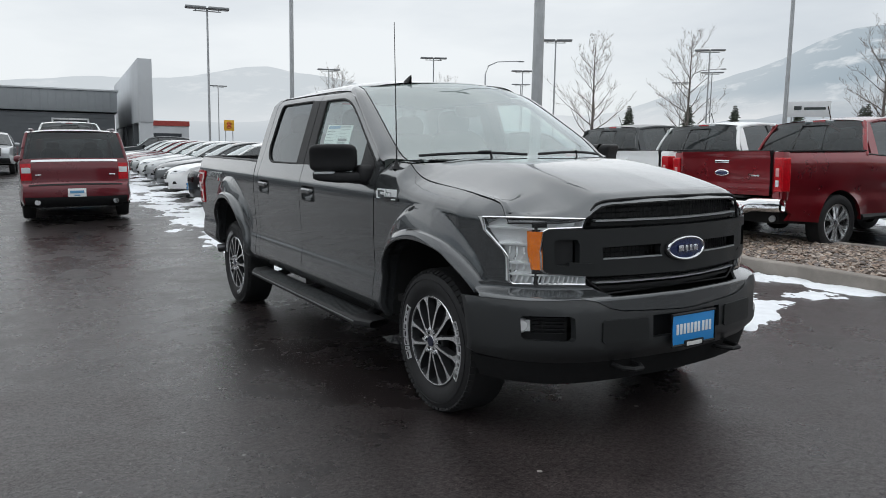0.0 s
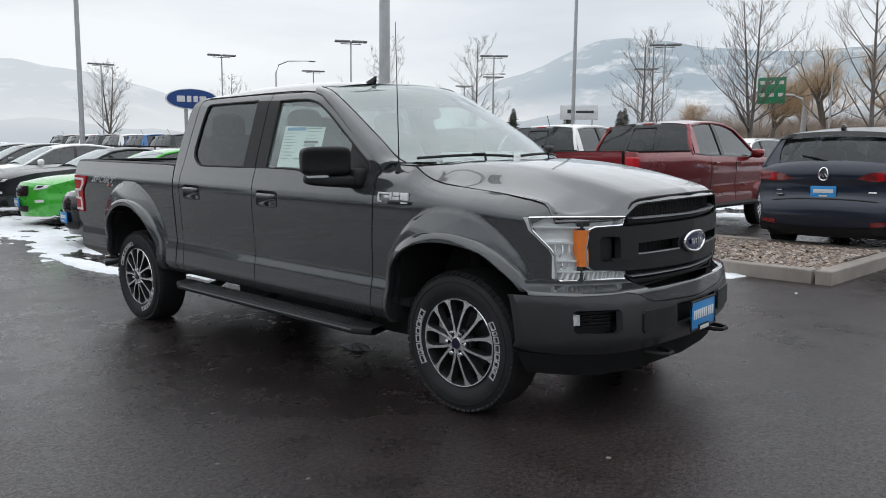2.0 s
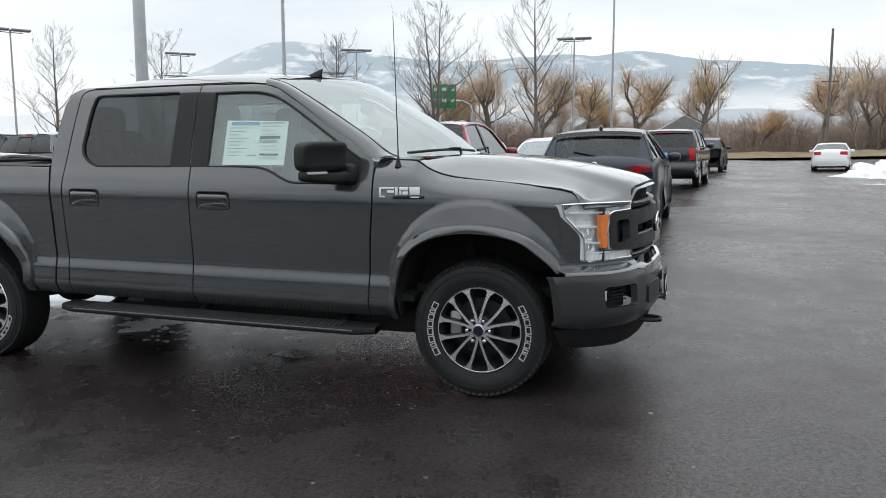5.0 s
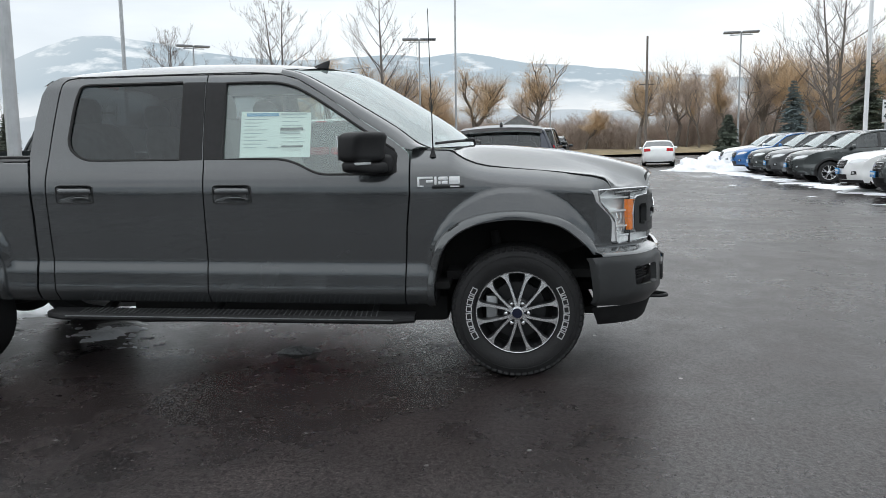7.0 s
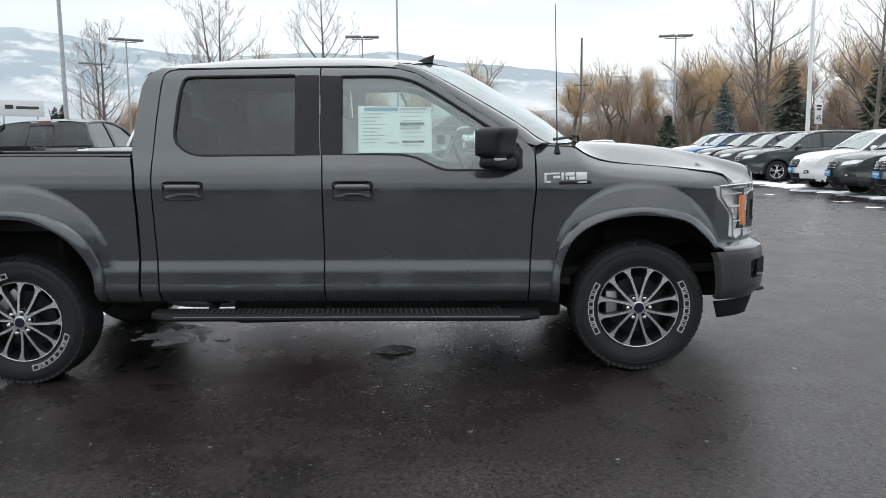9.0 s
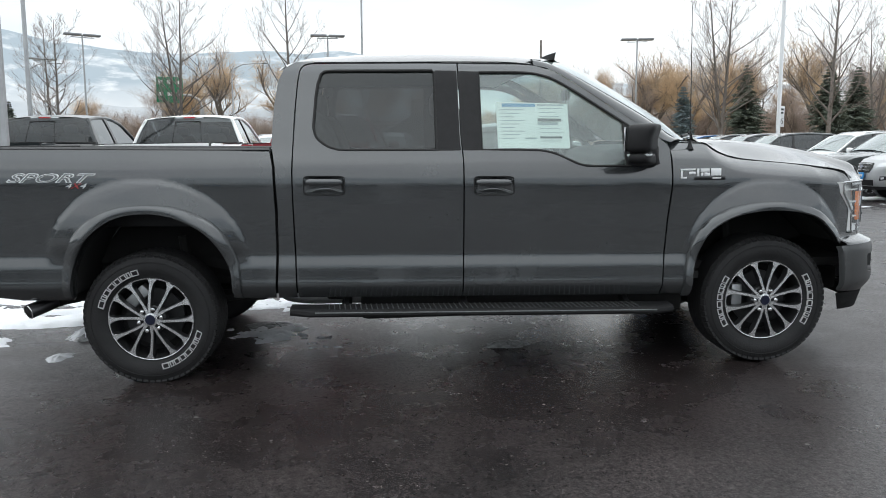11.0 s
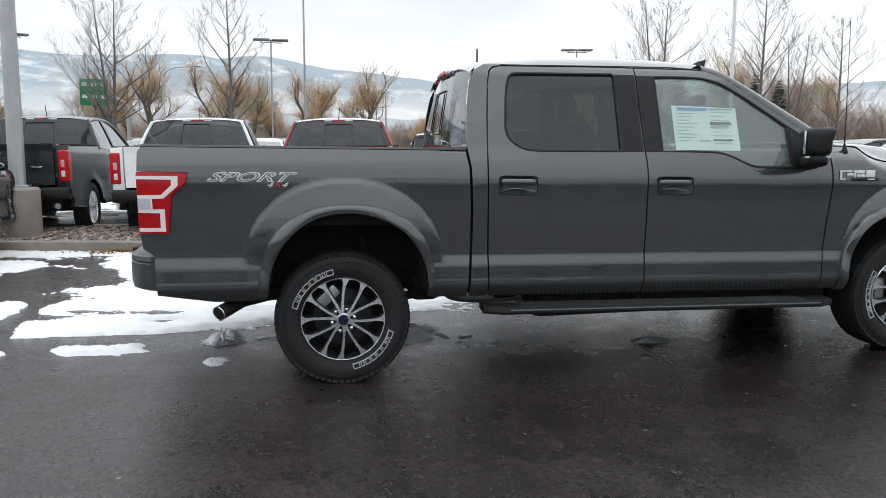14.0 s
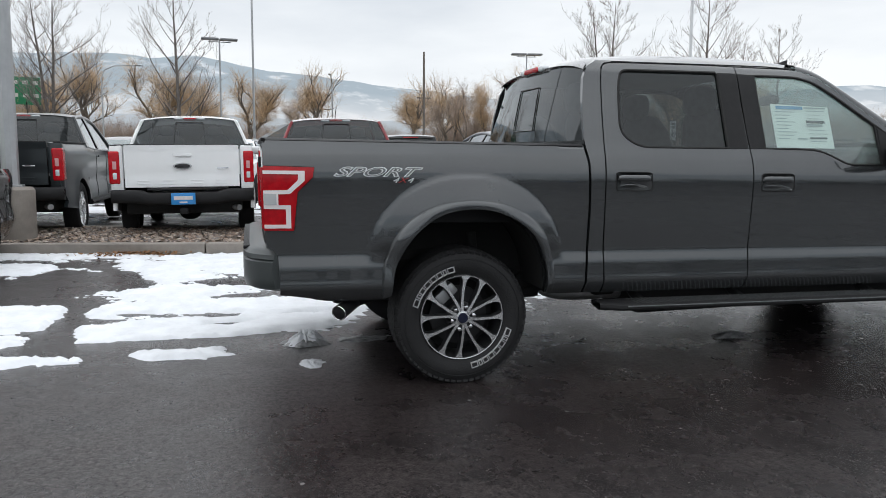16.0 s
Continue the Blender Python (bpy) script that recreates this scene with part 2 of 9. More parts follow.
WHITE_LETTER = mat("white_letter", (0.62, 0.62, 0.60), rough=0.6, var=0.1, var_scale=30)
PALE_BAND = mat("pale_lamp_band", (0.86, 0.80, 0.80), rough=0.25, coat=0.6)
RED_LENS = mat("red_lamp_lens", (0.44, 0.003, 0.009), rough=0.2, coat=0.35, spec=0.3, var=0.25, var_scale=30)
DARK_RED_LENS = mat("dark_red_lamp_lens", (0.16, 0.006, 0.008), rough=0.12, coat=1.0)
CLEAR_LENS = mat("clear_lamp_lens", (0.70, 0.72, 0.74), rough=0.15, coat=1.0, metal=0.3)
AMBER = mat("amber_lens", (1.0, 0.22, 0.008), rough=0.25, coat=0.4, var=0.2, var_scale=40)
PLATE_BLUE = mat("blue_plate", (0.02, 0.24, 0.60), rough=0.4, coat=0.5)
SIDEWALL_WHITE = mat("raised_white_rubber", (0.45, 0.45, 0.46), rough=0.7, var=0.2, var_scale=30)
HUB_BLUE = mat("hub_blue", (0.004, 0.007, 0.026), rough=0.35)
OVAL_BLUE = mat("oval_blue", (0.008, 0.018, 0.075), rough=0.2, coat=1.0)
PAPER = mat("sticker_paper", (0.80, 0.82, 0.80), rough=0.7, var=0.03)
INK_GREY = mat("ink_grey", (0.38, 0.42, 0.42), rough=0.8)
INK_BLUE = mat("ink_blue", (0.12, 0.30, 0.50), rough=0.8)
INK_DARK = mat("ink_dark", (0.05, 0.06, 0.06), rough=0.8)
SEAT = mat("grey_cloth", (0.22, 0.22, 0.215), rough=0.95, var=0.15, var_scale=20)
CLEAR_GLASS = glass("clear_glass", (0.80, 0.91, 0.875), ior=1.55, glare=0.17)
SCREEN_GLASS = glass("windscreen_glass", (0.52, 0.62, 0.60), ior=1.75, glare=0.30, film=(0.56, 0.66, 0.63))
DARK_GLASS = glass("privacy_glass", (0.19, 0.21, 0.215), ior=1.38, glare=0.008)
SMOKE_GLASS = glass("smoked_glass", (0.12, 0.135, 0.135), ior=1.5, glare=0.012)
LENS_GLASS = glass("lamp_cover", (0.94, 0.95, 0.95), ior=1.45)

# ---- building kit ----
PANES = {m.name for m in (CLEAR_GLASS, SCREEN_GLASS, DARK_GLASS, SMOKE_GLASS, LENS_GLASS)}
PANE_CENTRE = [(0.93, 1.8, 1.0)]   # panes turn their faces away from here


def obj(name, bm, material, parent=None, label="", smooth=35.0):
    """Links a bmesh as one mesh object."""
    me = bpy.data.meshes.new(name)
    bmesh.ops.recalc_face_normals(bm, faces=bm.faces)
    mats = material if isinstance(material, (list, tuple)) else [material]
    if mats[0].name in PANES:
        c = Vector(PANE_CENTRE[0])
        if sum(f.normal.dot(f.calc_center_median() - c) for f in bm.faces) < 0:
            bmesh.ops.reverse_faces(bm, faces=bm.faces)
    for f in bm.faces:
        f.smooth = smooth > 0
    bm.to_mesh(me)
    bm.free()
    if smooth > 0:
        me.set_sharp_from_angle(angle=radians(smooth))
    for m in (material if isinstance(material, (list, tuple)) else [material]):
        me.materials.append(m)
    ob = new(name, me)
    if parent is not None:
        ob.parent = parent
    if label:
        ob["label"] = label
    return ob


def part(name, bm, material, parent, label="", smooth=35.0):
    return obj(name, bm, material, parent, label, smooth)


def empty(name, label, category, group="", kind=""):
    e = new(name)
    e.empty_display_size = 0.2
    return tagged(e, label, category, group, kind)


def box_bm(size, at=(0, 0, 0), bevel=0.0, rot=None, bm=None, segments=2):
    b = bmesh.new()
    bmesh.ops.create_cube(b, size=1.0)
    bmesh.ops.scale(b, vec=size, verts=b.verts)
    if bevel > 0:
        bmesh.ops.bevel(b, geom=b.edges[:], offset=bevel, segments=segments, profile=0.6, affect="EDGES")
    if rot is not None:
        bmesh.ops.transform(b, matrix=rot, verts=b.verts)
    bmesh.ops.translate(b, vec=at, verts=b.verts)
    return join(bm, b)


def join(bm, b):
    if bm is None:
        return b
    tmp = bpy.data.meshes.new("tmp")
    b.to_mesh(tmp)
    b.free()
    bm.from_mesh(tmp)
    bpy.data.meshes.remove(tmp)
    return bm


def tube_bm(points, radius, sides=10, bm=None, cap=True, radii=None):
    """A round bar along points."""
    b = bm if bm is not None else bmesh.new()
    pts = [Vector(p) for p in points]
    rings = []
    ref = Vector((0, 0, 1))
    for i, p in enumerate(pts):
        d = (pts[min(i + 1, len(pts) - 1)] - pts[max(i - 1, 0)]).normalized()
        a = ref if abs(d.dot(ref)) < 0.95 else Vector((1, 0, 0))
        u = d.cross(a).normalized()
        v = d.cross(u).normalized()
        r = radii[i] if radii else radius
        rings.append([b.verts.new(p + r * (math.cos(k * 2 * math.pi / sides) * u + math.sin(k * 2 * math.pi / sides) * v)) for k in range(sides)])
    for r0, r1 in zip(rings, rings[1:]):
        for k in range(sides):
            b.faces.new((r0[k], r0[(k + 1) % sides], r1[(k + 1) % sides], r1[k]))
    if cap:
        b.faces.new(rings[0][::-1])
        b.faces.new(rings[-1])
    return b


def lathe_bm(profile, sides=40, bm=None):
    """profile: (radius, x) pairs, turned round the x axis."""
    b = bm if bm is not None else bmesh.new()
    rings = []
    for r, x in profile:
        rings.append([b.verts.new((x, r * math.cos(2 * math.pi * k / sides), r * math.sin(2 * math.pi * k / sides))) for k in range(sides)])
    for r0, r1 in zip(rings, rings[1:]):
        for k in range(sides):
            b.faces.new((r0[k], r0[(k + 1) % sides], r1[(k + 1) % sides], r1[k]))
    return b


def grid_bm(fn, nu, nv, bm=None, closed=False):
    """A surface from fn(u, v), both 0 to 1."""
    b = bm if bm is not None else bmesh.new()
    vs = [[b.verts.new(fn(i / nu, j / nv)) for j in range(nv + 1)] for i in range(nu + 1)]
    for i in range(nu):
        for j in range(nv):
            b.faces.new((vs[i][j], vs[i + 1][j], vs[i + 1][j + 1], vs[i][j + 1]))
    return b


def spline(points, n=8):
    """An open Catmull-Rom line through 2D points."""
    p = [Vector((*q[:2],)) for q in points]
    out = []
    for i in range(len(p) - 1):
        a, b, c, d = p[max(i - 1, 0)], p[i], p[i + 1], p[min(i + 2, len(p) - 1)]
        for k in range(n):
            t = k / n
            out.append(0.5 * ((2 * b) + (c - a) * t + (2 * a - 5 * b + 4 * c - d) * t * t + (3 * b - a - 3 * c + d) * t ** 3))
    out.append(p[-1])
    return [tuple(q) for q in out]


def arc(cy, cz, ry, rz, a0, a1, n=16):
    """2D points on an ellipse from angle a0 to a1 (degrees)."""
    return [(cy + ry * math.cos(radians(a0 + (a1 - a0) * k / n)), cz + rz * math.sin(radians(a0 + (a1 - a0) * k / n))) for k in range(n + 1)]


def sheet_bm(outline, to3d, step=0.12, thick=0.0, inward=Vector((1, 0, 0)), bm=None, steps=None, holes=()):
    """A flat outline (2D), gridded by cuts, then bent by to3d(a, b); thick: a second skin behind and a closed rim."""
    b = bmesh.new()
    rings = []
    for loop in [outline, *holes]:
        vs = []
        for p in loop:
            if not vs or (Vector((p[0], p[1], 0)) - vs[-1].co).length > 1e-4:
                vs.append(b.verts.new((p[0], p[1], 0)))
        if (vs[0].co - vs[-1].co).length < 1e-4:
            b.verts.remove(vs.pop())
        rings.append(vs)
    vs = rings[0]
    lo = [min(v.co[k] for v in vs) for k in (0, 1)]
    hi = [max(v.co[k] for v in vs) for k in (0, 1)]
    if holes:
        edges = [b.edges.new((r[i], r[(i + 1) % len(r)])) for r in rings for i in range(len(r))]
        bmesh.ops.triangle_fill(b, use_beauty=True, use_dissolve=False, edges=edges, normal=Vector((0, 0, 1)))
    else:
        b.faces.new(vs)
    for k in (0, 1):
        st = steps[k] if steps else step
        q = lo[k] + st * 0.5
        while q < hi[k]:
            no = Vector((1, 0, 0)) if k == 0 else Vector((0, 1, 0))
            bmesh.ops.bisect_plane(b, geom=b.verts[:] + b.edges[:] + b.faces[:], plane_co=no * q, plane_no=no, dist=1e-5)
            q += st
    for v in b.verts:
        v.co = Vector(to3d(v.co.x, v.co.y))
    if thick:
        r = bmesh.ops.extrude_face_region(b, geom=b.faces[:])
        nv = [g for g in r["geom"] if isinstance(g, bmesh.types.BMVert)]
        bmesh.ops.translate(b, vec=inward * thick, verts=nv)
    return join(bm, b)


def flip(b, cx):
    """The mirror image across x = cx, in place of b."""
    for v in b.verts:
        v.co.x = 2 * cx - v.co.x
    return b


def text_bm(body, size, depth=0.004, bold=0.0):
    cu = bpy.data.curves.new("letters", "FONT")
    cu.body, cu.size, cu.extrude, cu.resolution_u, cu.offset = body, size, depth, 3, bold
    ob = bpy.data.objects.new("letters", cu)
    scene.collection.objects.link(ob)
    bpy.context.view_layer.update()
    me = bpy.data.meshes.new_from_object(ob.evaluated_get(bpy.context.evaluated_depsgraph_get()))
    b = bmesh.new()
    b.from_mesh(me)
    bpy.data.objects.remove(ob)
    bpy.data.curves.remove(cu)
    bpy.data.meshes.remove(me)
    return b


def smoothstep(a, b, x):
    t = max(0.0, min(1.0, (x - a) / (b - a)))
    return t * t * (3 - 2 * t)


# The lot: level under the truck, rising gently beyond it. Its rows run six degrees off the truck's line.
LOT_TURN = -6.0


def gz(x, y):
    d = y - 5.0
    dip = -0.20 * smoothstep(-1.5, -8.5, y) * smoothstep(6.0, 16.0, x)
    return 0.024 * 0.5 * (d + math.sqrt(d * d + 6.0)) - 0.024 * 0.27 if d > -6 else dip


def lot(u, v):
    """A place in the lot's own grid: u away from the aisle, v along the rows, from the island's corner."""
    c, s = math.cos(radians(LOT_TURN)), math.sin(radians(LOT_TURN))
    return 5.35 + u * c - v * s, -0.47 + u * s + v * c

# ---- the setting ----
def ground():
    """One sheet out to the horizon, denser near the truck."""
    xs = sorted(set([-900, -400, -200, -120, -80, -50] + list(range(-30, 80, 2)) + [90, 110, 140, 200, 300, 500, 900, 1600]))
    ys = sorted(set([-900, -400, -200, -120, -80, -60] + list(range(-50, 90, 2)) + [100, 120, 150, 200, 300, 500, 900, 1600]))
    b = bmesh.new()
    vs = [[b.verts.new((x, y, gz(x, min(y, 90)))) for y in ys] for x in xs]
    for i in range(len(xs) - 1):
        for j in range(len(ys) - 1):
            b.faces.new((vs[i][j], vs[i + 1][j], vs[i + 1][j + 1], vs[i][j + 1]))
    return tagged(obj("ground", b, ASPHALT, smooth=60), "dark wet asphalt of a car dealer's lot", "ground", kind="structure")


ground()


def snow_sheet(name, x0, x1, y0, y1, step, cover, height=0.035, seed=0.0, scale=0.9, ragged=0.16, grain=6.5, label=""):
    """Old snow lying in patches: a height field that dips under the asphalt where it has melted."""
    nx, ny = int((x1 - x0) / step), int((y1 - y0) / step)
    b = bmesh.new()
    vs = []
    for i in range(nx + 1):
        row = []
        for j in range(ny + 1):
            x, y = x0 + (x1 - x0) * i / nx, y0 + (y1 - y0) * j / ny
            n = noise.fractal(Vector((x * scale * 1.5, y * scale, seed)), 0.75, 2.1, 6)
            h = cover(x, y) + 0.62 * n + ragged * noise.fractal(Vector((x * grain, y * grain * 0.65, seed + 4)), 0.5, 2.2, 4)
            z = max(-0.03, min(height, 0.10 * h)) + 0.008 * noise.noise(Vector((x * 9, y * 9, seed))) * (1 if h > 0.05 else 0)
            row.append((x, y, gz(x, y) + z, h))
        vs.append(row)
    made = {}

    def vert(i, j):
        if (i, j) not in made:
            made[i, j] = b.verts.new(vs[i][j][:3])
        return made[i, j]
    for i in range(nx):
        for j in range(ny):
            if max(vs[i][j][3], vs[i + 1][j][3], vs[i + 1][j + 1][3], vs[i][j + 1][3]) > -0.25:
                b.faces.new((vert(i, j), vert(i + 1, j), vert(i + 1, j + 1), vert(i, j + 1)))
    return tagged(obj(name, b, SNOW, smooth=60), label, "snow", kind="stuff")


def hump(x, a, b, soft):
    return smoothstep(a - soft, a + soft, x) * (1 - smoothstep(b - soft, b + soft, x))


# between the truck's tail and the planting strip
MELTED = [(2.15, 5.15, 0.10, 0.42), (2.10, 6.00, 0.10, 0.16), (3.00, 4.95, 0.13, 0.30), (3.80, 5.00, 0.16, 0.22), (2.95, 4.45, 0.14, 0.40), (2.10, 4.45, 0.07, 0.22), (1.85, 5.05, 0.06, 0.18), (2.35, 5.85, 0.07, 0.12), (4.60, 4.70, 0.15, 0.22)]


def tail_snow(x, y):
    """Snow behind the truck: two lobes, a ploughed streak, wet ground between them and round melted holes."""
    c = 0.62 * hump(x, 1.25, 5.6 + 0.1 * y, 0.5) * hump(y, 4.3, 9.5, 0.6) + 0.42 * hump(x, 2.0, 5.4, 0.5) * hump(y, 1.2, 4.4, 0.8) + 0.25 * hump(x, 4.6, 5.6 + 0.1 * y, 0.3)
    c += 0.85 * hump(x, 0.86, 1.10, 0.08) * hump(y, 5.0, 8.5, 0.2) * (1 - 0.7 * hump(y, 5.62, 5.85, 0.08)) + 0.20 * hump(x, 1.1, 2.2, 0.3) * hump(y, 2.8, 4.6, 0.4)
    c += 0.30 * hump(x, 1.55, 3.7, 0.15) * hump(y, 4.0, 6.05, 0.15) + 0.25 * hump(x, 1.4, 2.8, 0.15) * hump(y, 6.35, 6.85, 0.12)
    c -= 0.85 * smoothstep(-0.10, 0.30, y - 5.60 - 0.40 * (x - 3.5)) * (1 - smoothstep(6.8, 7.3, y)) * hump(x, 3.35, 5.4, 0.2)
    c -= 0.60 * hump(x, 2.95, 3.5, 0.10) * hump(y, 6.4, 7.1, 0.15) + 0.60 * hump(y, 6.14, 6.32, 0.08) * hump(x, 1.2, 3.1, 0.2)
    c -= 0.55 * hump(x, 1.14, 1.42, 0.07) * smoothstep(4.7, 5.0, y)
    for px, py, rx, ry in MELTED:
        c -= 0.75 * math.exp(-((x - px) / rx) ** 2 - ((y - py) / ry) ** 2)
    return c - 0.50


snow_sheet("snow_patch", 0.6, 6.4, 1.0, 10.5, 0.028, tail_snow, ragged=0.30, grain=11.0,
           label="thin patches of melting old snow on the asphalt", seed=3.1)
snow_sheet("snow_patch", -0.2, 6.0, 7.0, 40.0, 0.08,
           lambda x, y: 0.86 * hump(x, 0.55 + 0.03 * y, 5.0, 0.5) * hump(y, 7.6, 45, 0.8) - 0.74 - 0.35 * hump(x, 2.6, 3.6, 0.5) * (0.5 + 0.5 * math.cos((y - 12.3) * 2 * math.pi / 2.75)),
           label="trampled old snow in front of the parked saloon cars", seed=8.4, height=0.03, scale=1.5)

snow_sheet("snow_patch", 2.9, 5.3, -0.4, 1.6, 0.04,
           lambda x, y: 1.0 * hump(x - 0.9 * y, 2.75, 3.35, 0.10) * hump(y, 0.25, 0.85, 0.15) + 0.45 * hump(x, 3.6, 5.0, 0.3) * hump(y, 0.5, 1.2, 0.25) - 0.58,
           label="thin patch of wet snow before the kerb", seed=31.0, height=0.02, scale=1.8)
# along the foot of the kerb, at the island's corner
snow_sheet("snow_patch", 4.4, 5.75, -1.2, 2.2, 0.04,
           lambda x, y: 0.90 * hump(x, 5.20, 5.60, 0.12) * hump(y, 0.35, 2.0, 0.3) - 0.54,
           label="thin wet snow along the foot of the kerb", seed=21.0, height=0.02, scale=2.0)


def kerb_strip():
    """The planting strip: a concrete kerb ring in cast lengths round gravel."""
    L, Wd, h, k = 26.0, 2.45, 0.15, 0.17
    root = empty("planting_strip", "raised planting strip with a pale concrete kerb round brown gravel", "kerb", kind="structure")

    def run(p, q, name="kerb_stone"):
        p, q = Vector((*p, 0)), Vector((*q, 0))
        n = max(1, round((q - p).length / 2.9))
        for i in range(n):
            a, c = p.lerp(q, i / n), p.lerp(q, (i + 1) / n)
            d = c - a
            zc = gz(*((a + c) / 2)[:2])
            ang = math.atan2(d.y, d.x)
            b = box_bm((d.length - 0.012, k, h + 0.2), bevel=0.025, segments=3)
            bmesh.ops.subdivide_edges(b, edges=[e for e in b.edges if e.calc_length() > 1], cuts=12)
            for v in b.verts:
                v.co += 0.004 * noise.noise_vector(v.co * 5 + Vector((i, p.x, p.y)))
            ob = part(name, b, CONCRETE, root)
            slope = math.atan2(gz(c.x, c.y) - gz(a.x, a.y), d.length)
            ob.matrix_world = Matrix.Translation((*((a + c) / 2)[:2], zc + h / 2 - 0.1)) @ Matrix.Rotation(ang, 4, "Z") @ Matrix.Rotation(-slope, 4, "Y")
    run(lot(k / 2, 0.2), lot(k / 2, L))
    run(lot(Wd - k / 2, 0.2), lot(Wd - k / 2, L))
    run(lot(0.0, k / 2), lot(Wd, k / 2))
    b = bmesh.new()
    nu, nv = 40, 260
    g = [[None] * (nv + 1) for _ in range(nu + 1)]
    for i in range(nu + 1):
        for j in range(nv + 1):
            u, v = k * 0.9 + (Wd - 1.8 * k) * i / nu, k * 0.9 + (L - k) * j / nv
            x, y = lot(u, v)
            g[i][j] = b.verts.new((x, y, gz(x, y) + 0.115 + 0.03 * math.sin(math.pi * i / nu) + 0.02 * noise.noise(Vector((x * 2, y * 2, 0)))))
    for i in range(nu):
        for j in range(nv):
            b.faces.new((g[i][j], g[i + 1][j], g[i + 1][j + 1], g[i][j + 1]))
    part("gravel_bed", b, SOIL, root)
    rng = random.Random(5)
    verts, faces = [], []
    for _ in range(15000):
        v = rng.random() ** 1.6 * 14.0 + 0.2
        u = rng.uniform(k + 0.03, Wd - k - 0.03)
        x, y = lot(u, v)
        r = rng.uniform(0.016, 0.046) if v < 10 else rng.uniform(0.03, 0.05)
        z = gz(x, y) + 0.12 + 0.03 * math.sin(math.pi * (u - k) / (Wd - 2 * k)) + 0.02 * noise.noise(Vector((x * 2, y * 2, 0))) + r * 0.1
        m = Euler((rng.uniform(-0.5, 0.5), rng.uniform(-0.5, 0.5), rng.uniform(0, 6.28))).to_matrix()
        n0 = len(verts)
        sx, sy, sz = r * rng.uniform(0.8, 1.5), r * rng.uniform(0.6, 1.0), r * rng.uniform(0.35, 0.7)
        for c in ((1, 0, 0), (0.3, 0.9, 0.1), (-0.8, 0.5, 0), (-0.8, -0.55, 0), (0.35, -0.9, 0), (0.1, 0.1, 1), (-0.2, -0.1, -0.8)):
            w = m @ Vector((c[0] * sx, c[1] * sy, c[2] * sz))
            verts.append((x + w.x, y + w.y, z + w.z))
        for a in range(5):
            faces.append((n0 + a, n0 + (a + 1) % 5, n0 + 5))
            faces.append((n0 + (a + 1) % 5, n0 + a, n0 + 6))
    me = bpy.data.meshes.new("gravel")
    me.from_pydata(verts, [], faces)
    stone = bpy.data.materials.new("gravel_stones")
    stone.use_nodes = True
    n, l = stone.node_tree.nodes, stone.node_tree.links
    ge = n.new("ShaderNodeNewGeometry")
    rp = n.new("ShaderNodeValToRGB")
    rp.color_ramp.interpolation = "CONSTANT"
    rp.color_ramp.elements[0].color = (0.12, 0.095, 0.08, 1)
    rp.color_ramp.elements[1].position, rp.color_ramp.elements[1].color = 0.85, (0.42, 0.36, 0.31, 1)
    for pos, col in ((0.2, (0.21, 0.15, 0.115, 1)), (0.42, (0.27, 0.22, 0.18, 1)), (0.6, (0.17, 0.15, 0.14, 1)), (0.72, (0.33, 0.25, 0.19, 1))):
        rp.color_ramp.elements.new(pos).color = col
    l.new(ge.outputs["Random Per Island"], rp.inputs["Fac"])
    l.new(rp.outputs["Color"], n["Principled BSDF"].inputs["Base Color"])
    n["Principled BSDF"].inputs["Roughness"].default_value = 0.62
    me.materials.append(stone)
    gravel = new("gravel", me)
    gravel.parent = root
    tagged(gravel, "loose brown and grey gravel and bark chips", kind="stuff")


kerb_strip()

# ---- the grey crew-cab pickup ----
TC = 0.93          # its middle line
RAKE = 0.022       # the body sits nose down on its wheels
truck = empty("pickup_truck", "dark grey crew-cab pickup with black running boards on wet asphalt", "pickup truck")

SIDE_Z = [0.40, 0.46, 0.502, 0.520, 0.545, 0.625, 0.686, 0.694, 0.85, 1.0, 1.10, 1.14, 1.18, 1.23, 1.29, 1.32, 1.75, 1.80, 1.84, 1.87]
SIDE_X = [0.05, 0.0, -0.029, -0.0325, -0.0285, -0.0235, -0.0120, -0.011, -0.021, -0.029, -0.032, -0.030, -0.024, -0.010, 0.013, 0.024, 0.165, 0.195, 0.25, 0.34]


def rk(x, y, z):
    return x, y, z + RAKE * y


def soft_interp(z, zs, xs, soft=0.006):
    return float(np.mean(np.interp([z - soft, z - soft / 2, z, z + soft / 2, z + soft], zs, xs)))


EDGE_AT = [-0.70, -0.60, -0.56, -0.52, -0.45, -0.25, 0.04, 0.15, 0.227, 0.29, 0.335, 0.365, 0.60]
EDGE_H = [1.100, 1.118, 1.150, 1.182, 1.198, 1.222, 1.246, 1.258, 1.275, 1.300, 1.328, 1.350, 1.356]


def hood_edge(y):
    """Height of the bonnet's shut line along the wing."""
    return soft_interp(y, EDGE_AT, EDGE_H, 0.012)


def side_x(y, z):
    """The right flank: how far in it lies at a place along the truck and a height."""
    x = soft_interp(z, SIDE_Z, SIDE_X)
    if y < -0.1:
        x += float(np.interp(-y, [0.1, 0.3, 0.45, 0.55, 0.65], [0, 0.012, 0.055, 0.11, 0.19]))
    for cy, cz, a, c in ((0.01, 0.60, 0.52, 0.53), (3.66, 0.62, 0.575, 0.507)):
        d = ((y - cy) / a) ** 2 + ((z - cz) / c) ** 2
        if d < 1 and z > 0.66:
            x -= (0.007 * smoothstep(0.0, 0.025, 1 - d) + 0.075 * (1 - d)) * smoothstep(0.62, 0.78, z)
    return x


